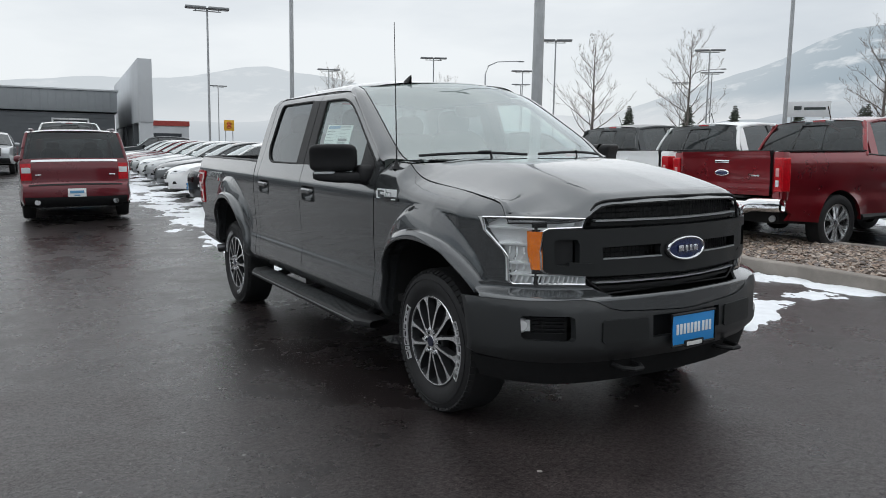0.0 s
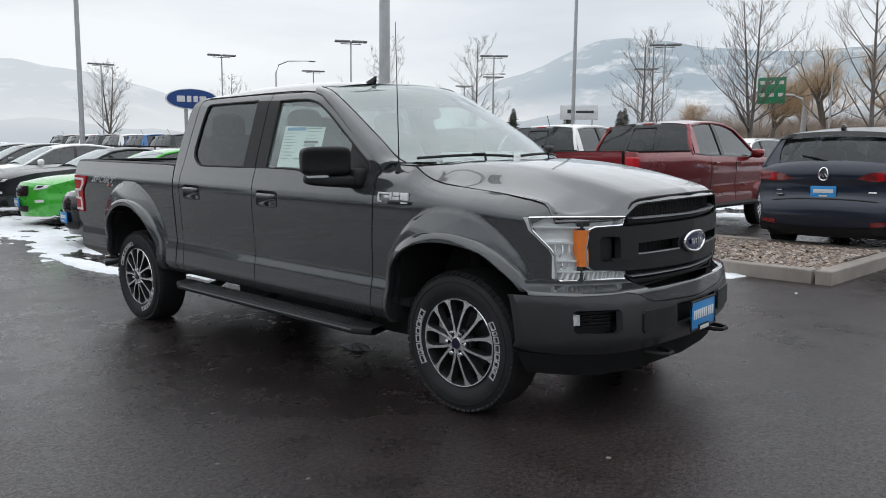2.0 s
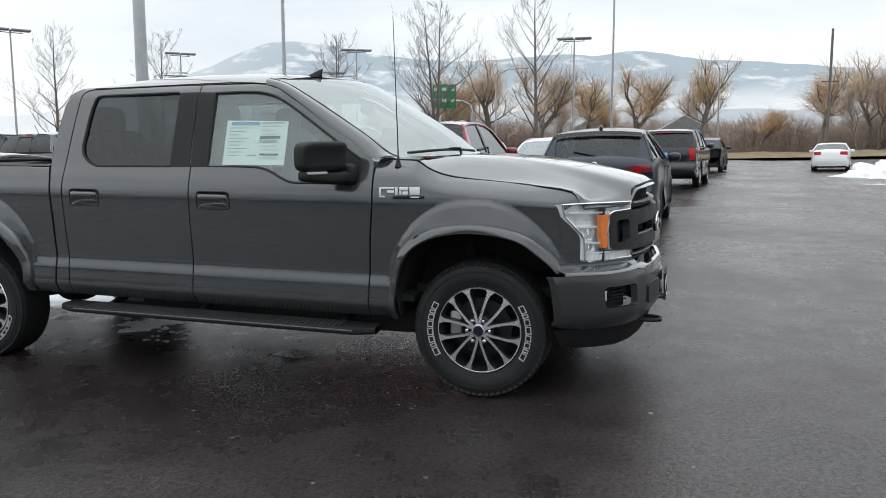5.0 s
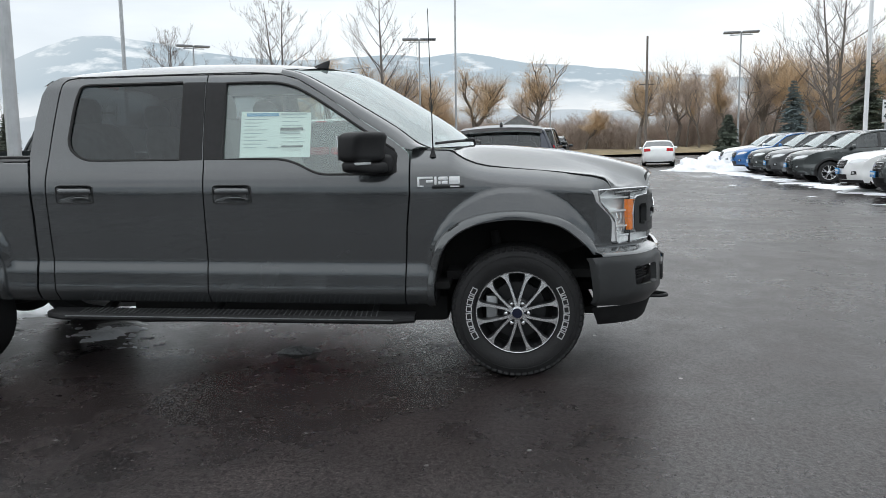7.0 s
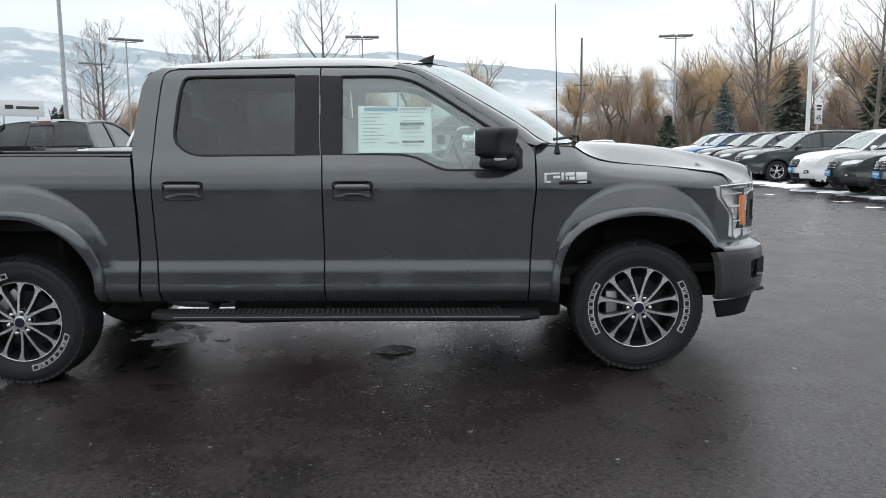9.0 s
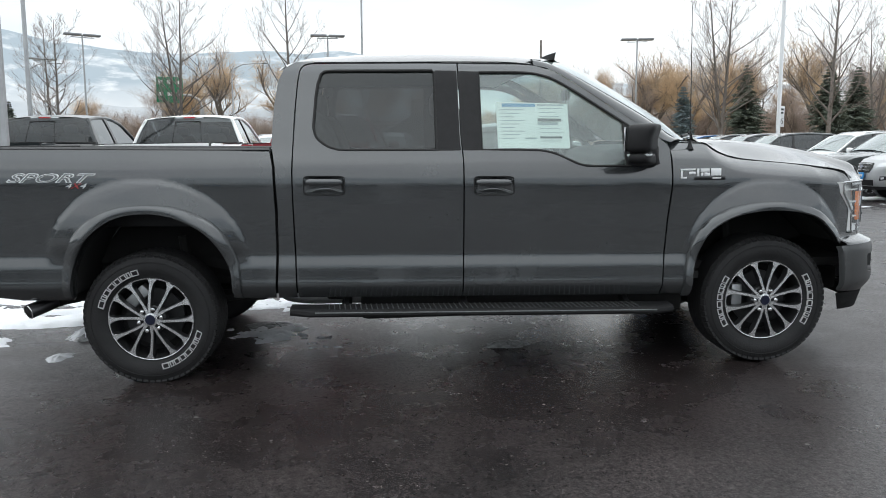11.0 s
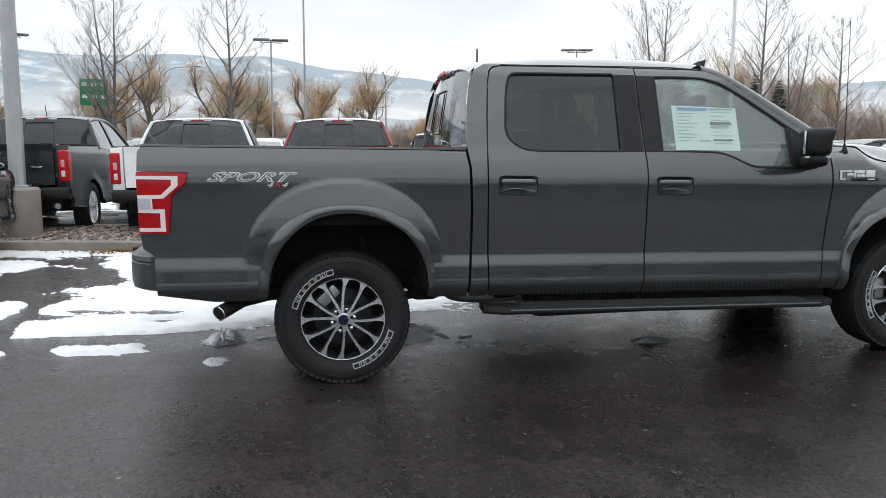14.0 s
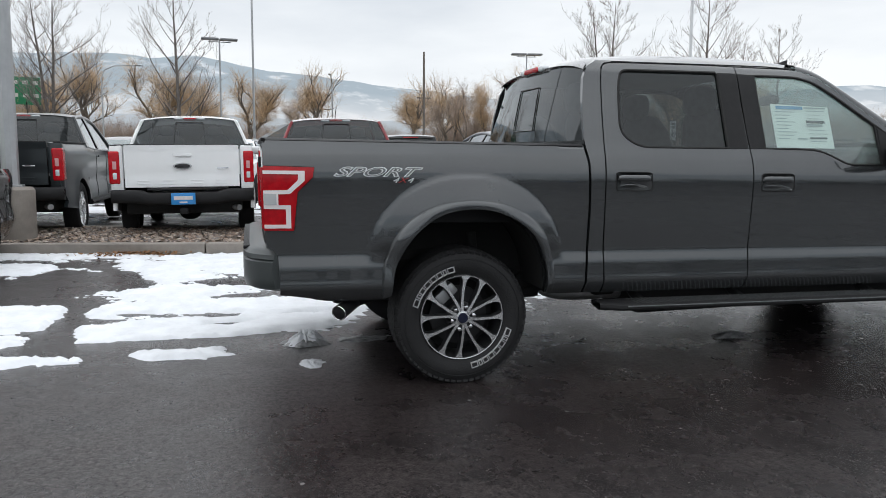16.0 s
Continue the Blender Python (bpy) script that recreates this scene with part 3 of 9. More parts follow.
def fender_x(y, z):
    d = hood_edge(y) - z
    x = side_x(y, z)
    if d < 0.10:
        x += (0.105 - max(0, side_x(y, z))) * max(0.0, 1 - d / 0.10) ** 2.0
    return x


def flank(off=0.0, fn=side_x):
    return lambda y, z: rk(fn(y, z) + off, y, z)


FRONT_ARCH = spline([(0.478, 0.437), (0.474, 0.60), (0.405, 0.80), (0.245, 0.915), (0.01, 0.955), (-0.23, 0.92), (-0.37, 0.82), (-0.44, 0.745)], 5)
FRONT_FLARE = spline([(0.53, 0.425), (0.52, 0.61), (0.45, 0.835), (0.275, 0.965), (0.01, 1.010), (-0.25, 0.97), (-0.41, 0.86), (-0.485, 0.745)], 5)
REAR_ARCH = spline([(3.195, 0.45), (3.205, 0.62), (3.30, 0.80), (3.47, 0.91), (3.65, 0.94), (3.83, 0.905), (3.98, 0.79), (4.075, 0.62), (4.10, 0.455)], 5)
REAR_FLARE = spline([(3.145, 0.44), (3.155, 0.66), (3.255, 0.86), (3.44, 0.965), (3.655, 0.992), (3.86, 0.96), (4.035, 0.85), (4.135, 0.66), (4.155, 0.45)], 5)
SILL = 0.435

# wings, doors, cab corner and bed, each skin cut to its own outline
fender_top = [(y, hood_edge(y) + 0.002) for y in np.linspace(0.50, -0.575, 34)]
fender_outline = [(0.655, SILL), (0.647, 0.58), (0.626, 0.90), (0.604, 1.10), (0.602, 1.30), (0.60, 1.352), (0.56, 1.362)] + fender_top + \
    [(-0.468, 1.078), (-0.478, 1.045), (-0.522, 0.985), (-0.551, 0.95), (-0.562, 0.90), (-0.567, 0.815), (-0.60, 0.797), (-0.60, 0.745)] + FRONT_ARCH[::-1] + [(0.50, SILL)]
part("front_wing", sheet_bm(fender_outline, flank(0, fender_x), steps=(0.014, 0.014), thick=0.02), GREY_PAINT, truck, smooth=70)
part("front_wing", flip(sheet_bm(fender_outline, flank(0, fender_x), steps=(0.07, 0.06), thick=0.02), TC), GREY_PAINT, truck)


def ring_hole(y0, y1, z0, z1, r):
    return arc(y1 - r, z1 - r, r, r, 0, 90, 5) + arc(y0 + r, z1 - r, r, r, 90, 180, 5) + arc(y0 + r, z0 + r, r, r, 180, 270, 5) + arc(y1 - r, z0 + r, r, r, 270, 360, 5)


REAR_WIN = [(1.995, 1.300), (2.504, 1.297)] + spline([(2.565, 1.299), (2.629, 1.319), (2.689, 1.368), (2.706, 1.43)], 3) + [(2.700, 1.50), (2.691, 1.60), (2.678, 1.68)] + \
    spline([(2.66, 1.735), (2.635, 1.752), (2.59, 1.757)], 3) + [(2.01, 1.766), (1.995, 1.755)]
FRONT_WIN = [(1.734, 1.757), (1.539, 1.760)] + spline([(1.45, 1.758), (1.387, 1.750), (1.290, 1.722), (1.157, 1.648), (1.022, 1.560), (0.887, 1.472)], 4) + [(0.70, 1.352)] + \
    [(0.685, 1.32), (0.69, 1.225)] + [(0.72, 1.211), (1.09, 1.211)] + spline([(1.12, 1.212), (1.178, 1.227), (1.271, 1.270), (1.33, 1.290), (1.39, 1.300)], 4) + [(1.514, 1.303), (1.734, 1.302)]
DOOR_TOP = [(1.387, 1.802), (1.285, 1.772), (1.118, 1.672), (0.916, 1.536), (0.713, 1.41), (0.645, 1.355)]
front_door_outline = [(0.663, SILL), (0.655, 0.58), (0.636, 0.90), (0.614, 1.10), (0.612, 1.31), (0.625, 1.338)] + DOOR_TOP[::-1] + [(1.561, 1.815), (1.851, 1.812), (1.851, 1.576), (1.847, 1.374), (1.839, 1.241), (1.841, 1.075), (1.845, 0.77), (1.855, SILL)]
rear_door_outline = [(1.863, SILL), (1.853, 0.77), (1.849, 1.075), (1.847, 1.241), (1.855, 1.374), (1.859, 1.576), (1.859, 1.812), (2.576, 1.80)] + \
    spline([(2.70, 1.797), (2.745, 1.788), (2.772, 1.765), (2.788, 1.698), (2.807, 1.498), (2.825, 1.173), (2.826, 0.8), (2.824, SILL)], 4)
HANDLES = {"front": ring_hole(1.553, 1.785, 1.043, 1.150, 0.03), "rear": ring_hole(2.533, 2.765, 1.043, 1.150, 0.03)}
cab_corner_outline = [(2.833, SILL), (2.835, 0.8), (2.834, 1.173), (2.816, 1.498), (2.797, 1.698), (2.781, 1.77), (2.752, 1.797), (2.70, 1.806), (2.70, 1.815), (2.80, 1.812), (2.87, 1.77), (2.905, 1.70), (2.93, 1.55), (2.945, 1.33), (2.925, 1.20), (2.918, 0.95), (2.925, 0.70), (2.942, SILL)]


def handle(door, y0, y1):
    """A cup let into the door, and a painted pull across it."""
    yc = (y0 + y1) / 2
    def bowl(u, v):
        a = math.pi * 2 * u
        r = v
        y, z = yc + (y1 - y0) / 2 * r * max(-1, min(1, 1.25 * math.cos(a))), 1.0965 + 0.0535 * r * max(-1, min(1, 1.35 * math.sin(a)))
        return rk(side_x(y, z) + 0.050 * (1 - r ** 2.5) + 0.001, y, z)
    cup = part("handle_cup", grid_bm(bowl, 40, 10), GREY_PAINT, door)
    # dark line added round the cup in place of its shade
    part("cup_shade_line", tube_bm([Vector(bowl(k / 40, 1.0)) + Vector((-0.0015, 0, 0)) for k in range(41)], 0.0035, 6), SEAL, cup)
    def bar(u, v):
        a = 2 * math.pi * v
        y = y0 + 0.012 + (y1 - y0 - 0.024) * u
        end = min(1.0, 8 * u, 8 * (1 - u)) ** 0.5
        z = 1.115 + 0.019 * math.sin(a) * (0.6 + 0.4 * end)
        return rk(side_x(y, 1.10) + 0.002 - 0.016 * end + 0.010 * math.cos(a), y, z)
    part("door_handle", grid_bm(bar, 30, 20), GREY_PAINT, door)


def window_rubber(outline, parent, off, name="window_rubber", r=0.009):
    pts = [flank(off)(y, z) for y, z in outline] + [flank(off)(*outline[0])]
    part(name, tube_bm(pts, r, 6), SEAL, parent)


for nm, outl, win, glassy in (("front_door", front_door_outline, FRONT_WIN, CLEAR_GLASS), ("rear_door", rear_door_outline, REAR_WIN, DARK_GLASS)):
    hole = HANDLES[nm.split("_")[0]]
    door = part(nm, sheet_bm(outl, flank(), steps=(0.09, 0.016), thick=0.03, holes=[win, hole]), GREY_PAINT, truck)
    part("side_window", sheet_bm(win, flank(0.012), steps=(0.2, 0.08)), glassy, door).visible_shadow = False
    window_rubber(win, door, 0.004)
    ys = [p[0] for p in hole]
    handle(door, min(ys), max(ys))
    # the far side, never seen from outside
    far = sheet_bm(outl, flank(), steps=(0.2, 0.08), thick=0.03, holes=[win])
    for v in far.verts:
        v.co.x = 2 * TC - v.co.x
    fd = part(nm, far, GREY_PAINT, truck)
    fg = sheet_bm(win, flank(0.012), steps=(0.3, 0.2))
    for v in fg.verts:
        v.co.x = 2 * TC - v.co.x
    part("side_window", fg, glassy, fd).visible_shadow = False
part("cab_corner", sheet_bm(cab_corner_outline, flank(), steps=(0.05, 0.016), thick=0.03), GREY_PAINT, truck)
part("cab_corner", flip(sheet_bm(cab_corner_outline, flank(), steps=(0.05, 0.05), thick=0.03), TC), GREY_PAINT, truck)
# dark pillar trim between the doors' windows, and the mirror's corner plate
part("pillar_trim", sheet_bm([(1.738, 1.302), (1.845, 1.301), (1.852, 1.40), (1.855, 1.764), (1.738, 1.762)], flank(-0.004), steps=(0.1, 0.06), thick=0.006), BLACK_PLASTIC, truck)
part("pillar_trim", sheet_bm([(1.856, 1.301), (1.990, 1.299), (1.990, 1.766), (1.863, 1.766), (1.861, 1.40)], flank(-0.004), steps=(0.1, 0.06), thick=0.006), BLACK_PLASTIC, truck)
part("mirror_plate", sheet_bm([(0.69, 1.222), (0.72, 1.212), (0.872, 1.212), (0.872, 1.455), (0.70, 1.345), (0.688, 1.32)], flank(-0.006), step=0.06, thick=0.016), BLACK_PLASTIC, truck)
part("window_seal", sheet_bm([(0.872, 1.21), (0.886, 1.21), (0.886, 1.468), (0.872, 1.458)], flank(-0.002), step=0.06, thick=0.012), SEAL, truck)

# cab corners stay closed behind the door gaps
for sgn in (0, 1):
    b = sheet_bm([(0.52, SILL + 0.02), (3.02, SILL + 0.02), (3.02, 1.27), (0.52, 1.19)], flank(0.045), step=0.3)
    b = sheet_bm([(-0.48, 0.80), (-0.40, 1.1), (0.5, 1.30), (0.5, 0.98), (0.01, 1.02)], flank(0.08), step=0.2, bm=b)
    if sgn:
        for v in b.verts:
            v.co.x = 2 * TC - v.co.x
    part("inner_panel", b, DARK_VOID, truck)

# bed
bed_outline = [(2.957, SILL), (2.940, 0.70), (2.935, 0.95), (2.940, 1.20), (2.957, 1.292), (4.74, 1.298), (4.762, 1.27), (4.764, 1.165), (4.50, 1.160), (4.508, 1.105), (4.588, 1.028), (4.612, 0.822),
               (4.766, 0.824), (4.755, 0.74), (4.70, 0.700), (4.695, 0.48), (4.40, 0.43), (4.12, 0.43)] + REAR_ARCH[::-1] + [(3.17, SILL)]
part("bed_side", sheet_bm(bed_outline, flank(), steps=(0.015, 0.015), thick=0.03), GREY_PAINT, truck, smooth=70)
b = sheet_bm(bed_outline, flank(), steps=(0.15, 0.1), thick=0.03)
for v in b.verts:
    v.co.x = 2 * TC - v.co.x
part("bed_side", b, GREY_PAINT, truck)
for sgn in (1, -1):
    b = grid_bm(lambda u, v: rk(TC - sgn * (TC - (0.012 + 0.10 * v)), 2.957 + 1.79 * u, 1.297 + 0.012 * math.sin(math.pi * v)), 8, 5)
    b = grid_bm(lambda u, v: rk(TC - sgn * (TC - 0.11), 2.957 + 1.79 * u, 1.297 - 0.45 * v), 8, 3, bm=b)
    part("bed_rail_cap", b, BLACK_PLASTIC, truck)
part("bed_floor", grid_bm(lambda u, v: rk(0.10 + 1.66 * v, 2.957 + 1.77 * u, 0.85 + 0.008 * (round(v * 40) % 2)), 4, 40), BLACK_PLASTIC, truck, smooth=0)
part("bed_bulkhead", box_bm((1.75, 0.03, 0.47), rk(TC, 2.97, 1.07), 0.008), GREY_PAINT, truck)
tailgate = part("tailgate", box_bm((1.66, 0.055, 0.52), rk(TC, 4.735, 1.03), 0.018, segments=3), GREY_PAINT, truck)
part("tailgate_cap", box_bm((1.66, 0.07, 0.02), rk(TC, 4.733, 1.30), 0.008), BLACK_PLASTIC, tailgate)
part("tailgate_handle", box_bm((0.24, 0.02, 0.07), rk(TC, 4.768, 1.17), 0.01), BLACK_PLASTIC, tailgate)

# tail lamps: red lens that wraps the corner, with a pale band bent like a bracket
for sgn in (1, -1):
    def tl(off, s=sgn):
        def go(y, z):
            x, yy, zz = rk(side_x(y, z) + off + 0.5 * max(0.0, y - 4.72) ** 1.5, y, z)
            return (x if s > 0 else 2 * TC - x), yy, zz
        return go
    inw = Vector((sgn, 0, 0))
    lamp_outline = [(4.763, 1.1625), (4.5025, 1.1575), (4.5105, 1.1065), (4.5905, 1.029), (4.6145, 0.8245), (4.768, 0.8265)]
    lamp = part("tail_lamp", sheet_bm(lamp_outline, tl(-0.010), step=0.05, thick=0.10, inward=inw), RED_LENS, truck)
    band = [(178, 75), (412, 75), (410, 128), (325, 198), (260, 200), (260, 258), (328, 258), (328, 382), (178, 382), (178, 362), (300, 362), (300, 280), (178, 277), (178, 180), (312, 178), (372, 125), (374, 94), (178, 93)]
    part("pale_band", sheet_bm([(4.765 - (a - 178) * 0.000913, 1.156 - (c - 58) * 0.000982) for a, c in band], tl(-0.014), step=0.05, thick=0.004, inward=inw), PALE_BAND, lamp)
    part("reversing_lamp", sheet_bm([(4.764, 1.020), (4.700, 1.018), (4.700, 0.962), (4.764, 0.960)], tl(-0.017), step=0.05, thick=0.004, inward=inw), CLEAR_LENS, lamp)
    # rear faces of the lamp
    part("rear_lens", box_bm((0.10, 0.02, 0.325), rk(TC - sgn * (TC - 0.055), 4.768, 0.993), 0.008), RED_LENS, lamp)

# rear bumper, wrapping the corners
def bumper_plan(u):
    s = 2 * u - 1
    return TC + 0.93 * math.copysign(abs(s) ** 0.55, s), 4.885 - 0.17 * abs(s) ** 6


def rear_bumper_fn(u, v):
    x, y = bumper_plan(u)
    prof = [(0.04, 0.492), (0.006, 0.508), (0.0, 0.54), (0.0, 0.60), (0.002, 0.650), (0.008, 0.658), (0.002, 0.666), (0.006, 0.690), (0.04, 0.715), (0.12, 0.725)]
    i = v * (len(prof) - 1)
    k = min(int(i), len(prof) - 2)
    d, z = [prof[k][q] + (prof[k + 1][q] - prof[k][q]) * (i - k) for q in (0, 1)]
    s = 2 * u - 1
    return rk(x - math.copysign(d * abs(s) ** 3, s), y - d, z)


b = grid_bm(rear_bumper_fn, 40, 27)
for s in (1, -1):
    b = sheet_bm([(4.690, 0.695), (4.72, 0.697), (4.735, 0.60), (4.72, 0.51), (4.668, 0.505), (4.675, 0.60)],
                 lambda y, z: rk(TC - s * (TC + 0.005), y, z), step=0.1, bm=b)
part("rear_bumper", b, SATIN_GREY, truck)
part("bumper_step", box_bm((1.3, 0.14, 0.02), rk(TC, 4.81, 0.705), 0.006), BLACK_PLASTIC, truck)
part("hitch_receiver", box_bm((0.08, 0.25, 0.08), rk(TC, 4.74, 0.44), 0.006), BLACK_PLASTIC, truck)

# exhaust
b = tube_bm([(0.34, 3.95, 0.51), (0.27, 4.12, 0.51), (0.20, 4.25, 0.495), (0.12, 4.33, 0.475)], 0.036, 14, cap=False)
part("exhaust_pipe", b, DARK_VOID, truck)
tip_a, tip_b = Vector((0.17, 4.285, 0.490)), Vector((0.036, 4.383, 0.456))
tip = part("exhaust_tip", tube_bm([tip_a, tip_b, tip_b, tip_a.lerp(tip_b, 0.3)], 0.043, 24, cap=False, radii=[0.041, 0.043, 0.038, 0.037]), mat("dark_steel", (0.10, 0.10, 0.105), rough=0.3, metal=0.8), truck, "dark steel exhaust tip with a bright lip")
ax = (tip_b - tip_a).normalized()
au = ax.cross(Vector((0, 0, 1))).normalized()
av = ax.cross(au)
part("tip_lip", tube_bm([tip_b + 0.0405 * (math.cos(k * math.pi / 12) * au + math.sin(k * math.pi / 12) * av) for k in range(25)], 0.0035, 6), CHROME, tip)

# arch flares with liners behind them
for nm, arch_in, arch_out in (("front", FRONT_ARCH, FRONT_FLARE), ("rear", REAR_ARCH, REAR_FLARE)):
    for sgn in (1, -1):
        n = len(arch_in) - 1

        def flare(u, v, ai=arch_in, ao=arch_out, n=n, s=sgn):
            i = min(int(u * n), n - 1)
            t = u * n - i
            pi = [ai[i][q] + (ai[i + 1][q] - ai[i][q]) * t for q in (0, 1)]
            po = [ao[i][q] + (ao[i + 1][q] - ao[i][q]) * t for q in (0, 1)]
            k = [(1.0, 0.004), (0.97, -0.012), (0.85, -0.026), (0.5, -0.034), (0.15, -0.038), (0.02, -0.034), (0.0, -0.024), (0.0, 0.05)]
            j = min(int(v * (len(k) - 1)), len(k) - 2)
            tt = v * (len(k) - 1) - j
            a, off = k[j][0] + (k[j + 1][0] - k[j][0]) * tt, k[j][1] + (k[j + 1][1] - k[j][1]) * tt
            y, z = pi[0] + (po[0] - pi[0]) * a, pi[1] + (po[1] - pi[1]) * a
            base = min(side_x(y, z), side_x(po[0], po[1]))
            if y < -0.3:
                base += 0.0
            x, yy, zz = rk(max(base + off, -0.105) if off < 0.03 else 0.03, y, z)
            return (x if s > 0 else 2 * TC - x), yy, zz
        part("wheel_arch_flare", grid_bm(flare, n, 14), GREY_PAINT, truck)

        def liner(u, v, ai=arch_in, n=n, s=sgn):
            i = min(int(u * n), n - 1)
            t = u * n - i
            y, z = [ai[i][q] + (ai[i + 1][q] - ai[i][q]) * t for q in (0, 1)]
            x, yy, zz = rk(0.02 + 0.40 * v, y, z + 0.01)
            return (x if s > 0 else 2 * TC - x), yy, zz
        b = grid_bm(liner, n, 3)
        b = sheet_bm(arch_in, lambda y, z: ((lambda p: (p[0] if sgn > 0 else 2 * TC - p[0], p[1], p[2]))(rk(0.42, y, z))), step=0.3, bm=b)
        part("wheel_arch_liner", b, DARK_VOID, truck)

# ---- the pickup's roof, glass, bonnet and face ----
ROOF_Y = [1.05, 1.20, 1.45, 1.70, 2.0, 2.4, 2.75, 2.86, 2.93]
ROOF_Z = [1.845, 1.872, 1.893, 1.903, 1.905, 1.892, 1.858, 1.826, 1.79]
EDGE_Y = [1.118, 1.285, 1.387, 1.561, 1.854, 2.576, 2.70, 2.80, 2.87, 2.93]
EDGE_Z = [1.69, 1.782, 1.806, 1.819, 1.817, 1.806, 1.806, 1.80, 1.77, 1.73]


def roof_fn(u, v):
    s = 2 * u - 1
    y0, y1 = 1.40 - 0.28 * (1 - s * s), 2.90 + 0.02 * (1 - s * s)
    y = y0 + (y1 - y0) * v
    ze, zc = float(np.interp(y, EDGE_Y, EDGE_Z)), float(np.interp(y, ROOF_Y, ROOF_Z))
    a = abs(s)
    z = ze + (zc - ze) * (1 - a ** 4.2) + 0.012 * (1 - a * a)
    half = TC - soft_interp(ze, SIDE_Z, SIDE_X)
    return rk(TC + half * s, y, z)


part("roof", grid_bm(roof_fn, 40, 40), GREY_PAINT, truck)
for s in (1, -1):
    pts = [rk(TC - s * (TC - 0.215), y, float(np.interp(y, EDGE_Y, EDGE_Z)) + 0.004) for y in np.linspace(1.40, 2.72, 14)]
    part("roof_gutter", tube_bm(pts, 0.004, 6), SEAL, truck)

PILLAR_IN = spline([(0.60, 1.352), (0.66, 1.372), (0.713, 1.412), (0.916, 1.540), (1.118, 1.676), (1.285, 1.776), (1.395, 1.806)], 4)
PILLAR_OUT = spline([(0.50, 1.362), (0.575, 1.395), (0.702, 1.488), (0.906, 1.612), (1.111, 1.730), (1.271, 1.812), (1.40, 1.846)], 4)


def pillar_point(u, k, a):
    n = len(PILLAR_IN) - 1
    i = min(int(u * n), n - 1)
    t = u * n - i
    p = [PILLAR_IN[i][q] + (PILLAR_IN[i + 1][q] - PILLAR_IN[i][q]) * t for q in (0, 1)]
    o = [PILLAR_OUT[i][q] + (PILLAR_OUT[i + 1][q] - PILLAR_OUT[i][q]) * t for q in (0, 1)]
    xi = side_x(p[0], p[1])
    xo = xi + 0.065 + 0.045 * (1 - u)
    y, z = p[0] + (o[0] - p[0]) * a, p[1] + (o[1] - p[1]) * a
    return xi + (xo - xi) * a ** 1.8, y, z + 0.012 * math.sin(math.pi * a)


for s in (1, -1):
    def pillar(u, v):
        x, y, z = rk(*pillar_point(u, 0, v))
        return (x if s > 0 else 2 * TC - x), y, z
    part("windscreen_pillar", grid_bm(pillar, 24, 6), GREY_PAINT, truck)


def screen_fn(u, v, off=0.0):
    """Windscreen: v up, u across."""
    x, y, z = pillar_point(v, 0, 1.0)
    s = 2 * u - 1
    bow = 1 - s * s
    return rk(TC + (TC - x) * s, y - (0.27 + 0.02 * v) * bow, z + 0.030 * bow * (0.3 + 0.7 * v) - off)


part("windscreen", grid_bm(screen_fn, 24, 12), SCREEN_GLASS, truck).visible_shadow = False
edge = [screen_fn(0, v / 14) for v in range(15)] + [screen_fn(u / 20, 1) for u in range(1, 21)] + [screen_fn(1, 1 - v / 14) for v in range(1, 15)]
for side in (edge[:15], edge[-15:]):
    part("windscreen_seal", tube_bm(side, 0.004, 6), SEAL, truck)
part("roof_header", grid_bm(lambda u, v: screen_fn(u, 0.965 + 0.05 * v if v < 0.7 else 1.0, -0.005) if v < 0.99 else Vector(screen_fn(u, 1.0, -0.005)) + Vector((0, 0.03, 0.004)), 24, 6), GREY_PAINT, truck)


def cowl(u, v):
    s = 2 * u - 1
    x, y, z = pillar_point(0.0, 0, 1.0)
    return rk(TC + 0.80 * s, y - 0.27 * (1 - s * s) - 0.10 * v + 0.02, z - 0.012 + 0.02 * (1 - s * s) - 0.03 * v)


part("cowl_panel", grid_bm(cowl, 24, 4), BLACK_PLASTIC, truck)
for k in range(26):
    u = 0.06 + 0.88 * k / 25
    a, c = Vector(cowl(u, 0.35)), Vector(cowl(u, 0.85))
    part("cowl_slat", tube_bm([a + Vector((0, 0, 0.006)), c + Vector((0, 0, 0.012))], 0.006, 5), BLACK_PLASTIC, truck)

for k, (u0, v0, u1, v1, u2, v2) in enumerate(((0.28, 0.02, 0.04, 0.05, 0.44, 0.035), (0.70, 0.02, 0.50, 0.05, 0.93, 0.04))):
    wiper = part("wiper", tube_bm([Vector(screen_fn(u0, 0.0)) + Vector((0, -0.03, 0.0)), Vector(screen_fn(u0, v0 + 0.03)) + Vector((0, -0.035, 0.035)), Vector(screen_fn((u1 + u2) / 2, 0.075)) + Vector((0, -0.02, 0.03))], 0.009, 6), BLACK_PLASTIC, truck)
    part("wiper_blade", tube_bm([Vector(screen_fn(u1 + (u2 - u1) * i / 8, v1 + (v2 - v1) * i / 8 + 0.02)) + Vector((0, -0.012, 0.014 + 0.012 * math.sin(math.pi * i / 8))) for i in range(9)], 0.009, 6), BLACK_PLASTIC, wiper)

# shark-fin and whip aerials
def fin_fn(u, v):
    y = 1.20 + 0.14 * u
    h = 0.07 * (1 - u) ** 0.6 * (1 if u < 0.98 else 0.4) + 0.006
    w = 0.026 * math.sin(math.pi * min(1, u * 0.92 + 0.08)) ** 0.5
    a = math.pi * v
    return rk(0.56 + w * math.cos(a) * (1 - 0.55 * math.sin(a)), y - 0.02 * math.sin(a), 1.850 + h * math.sin(a))


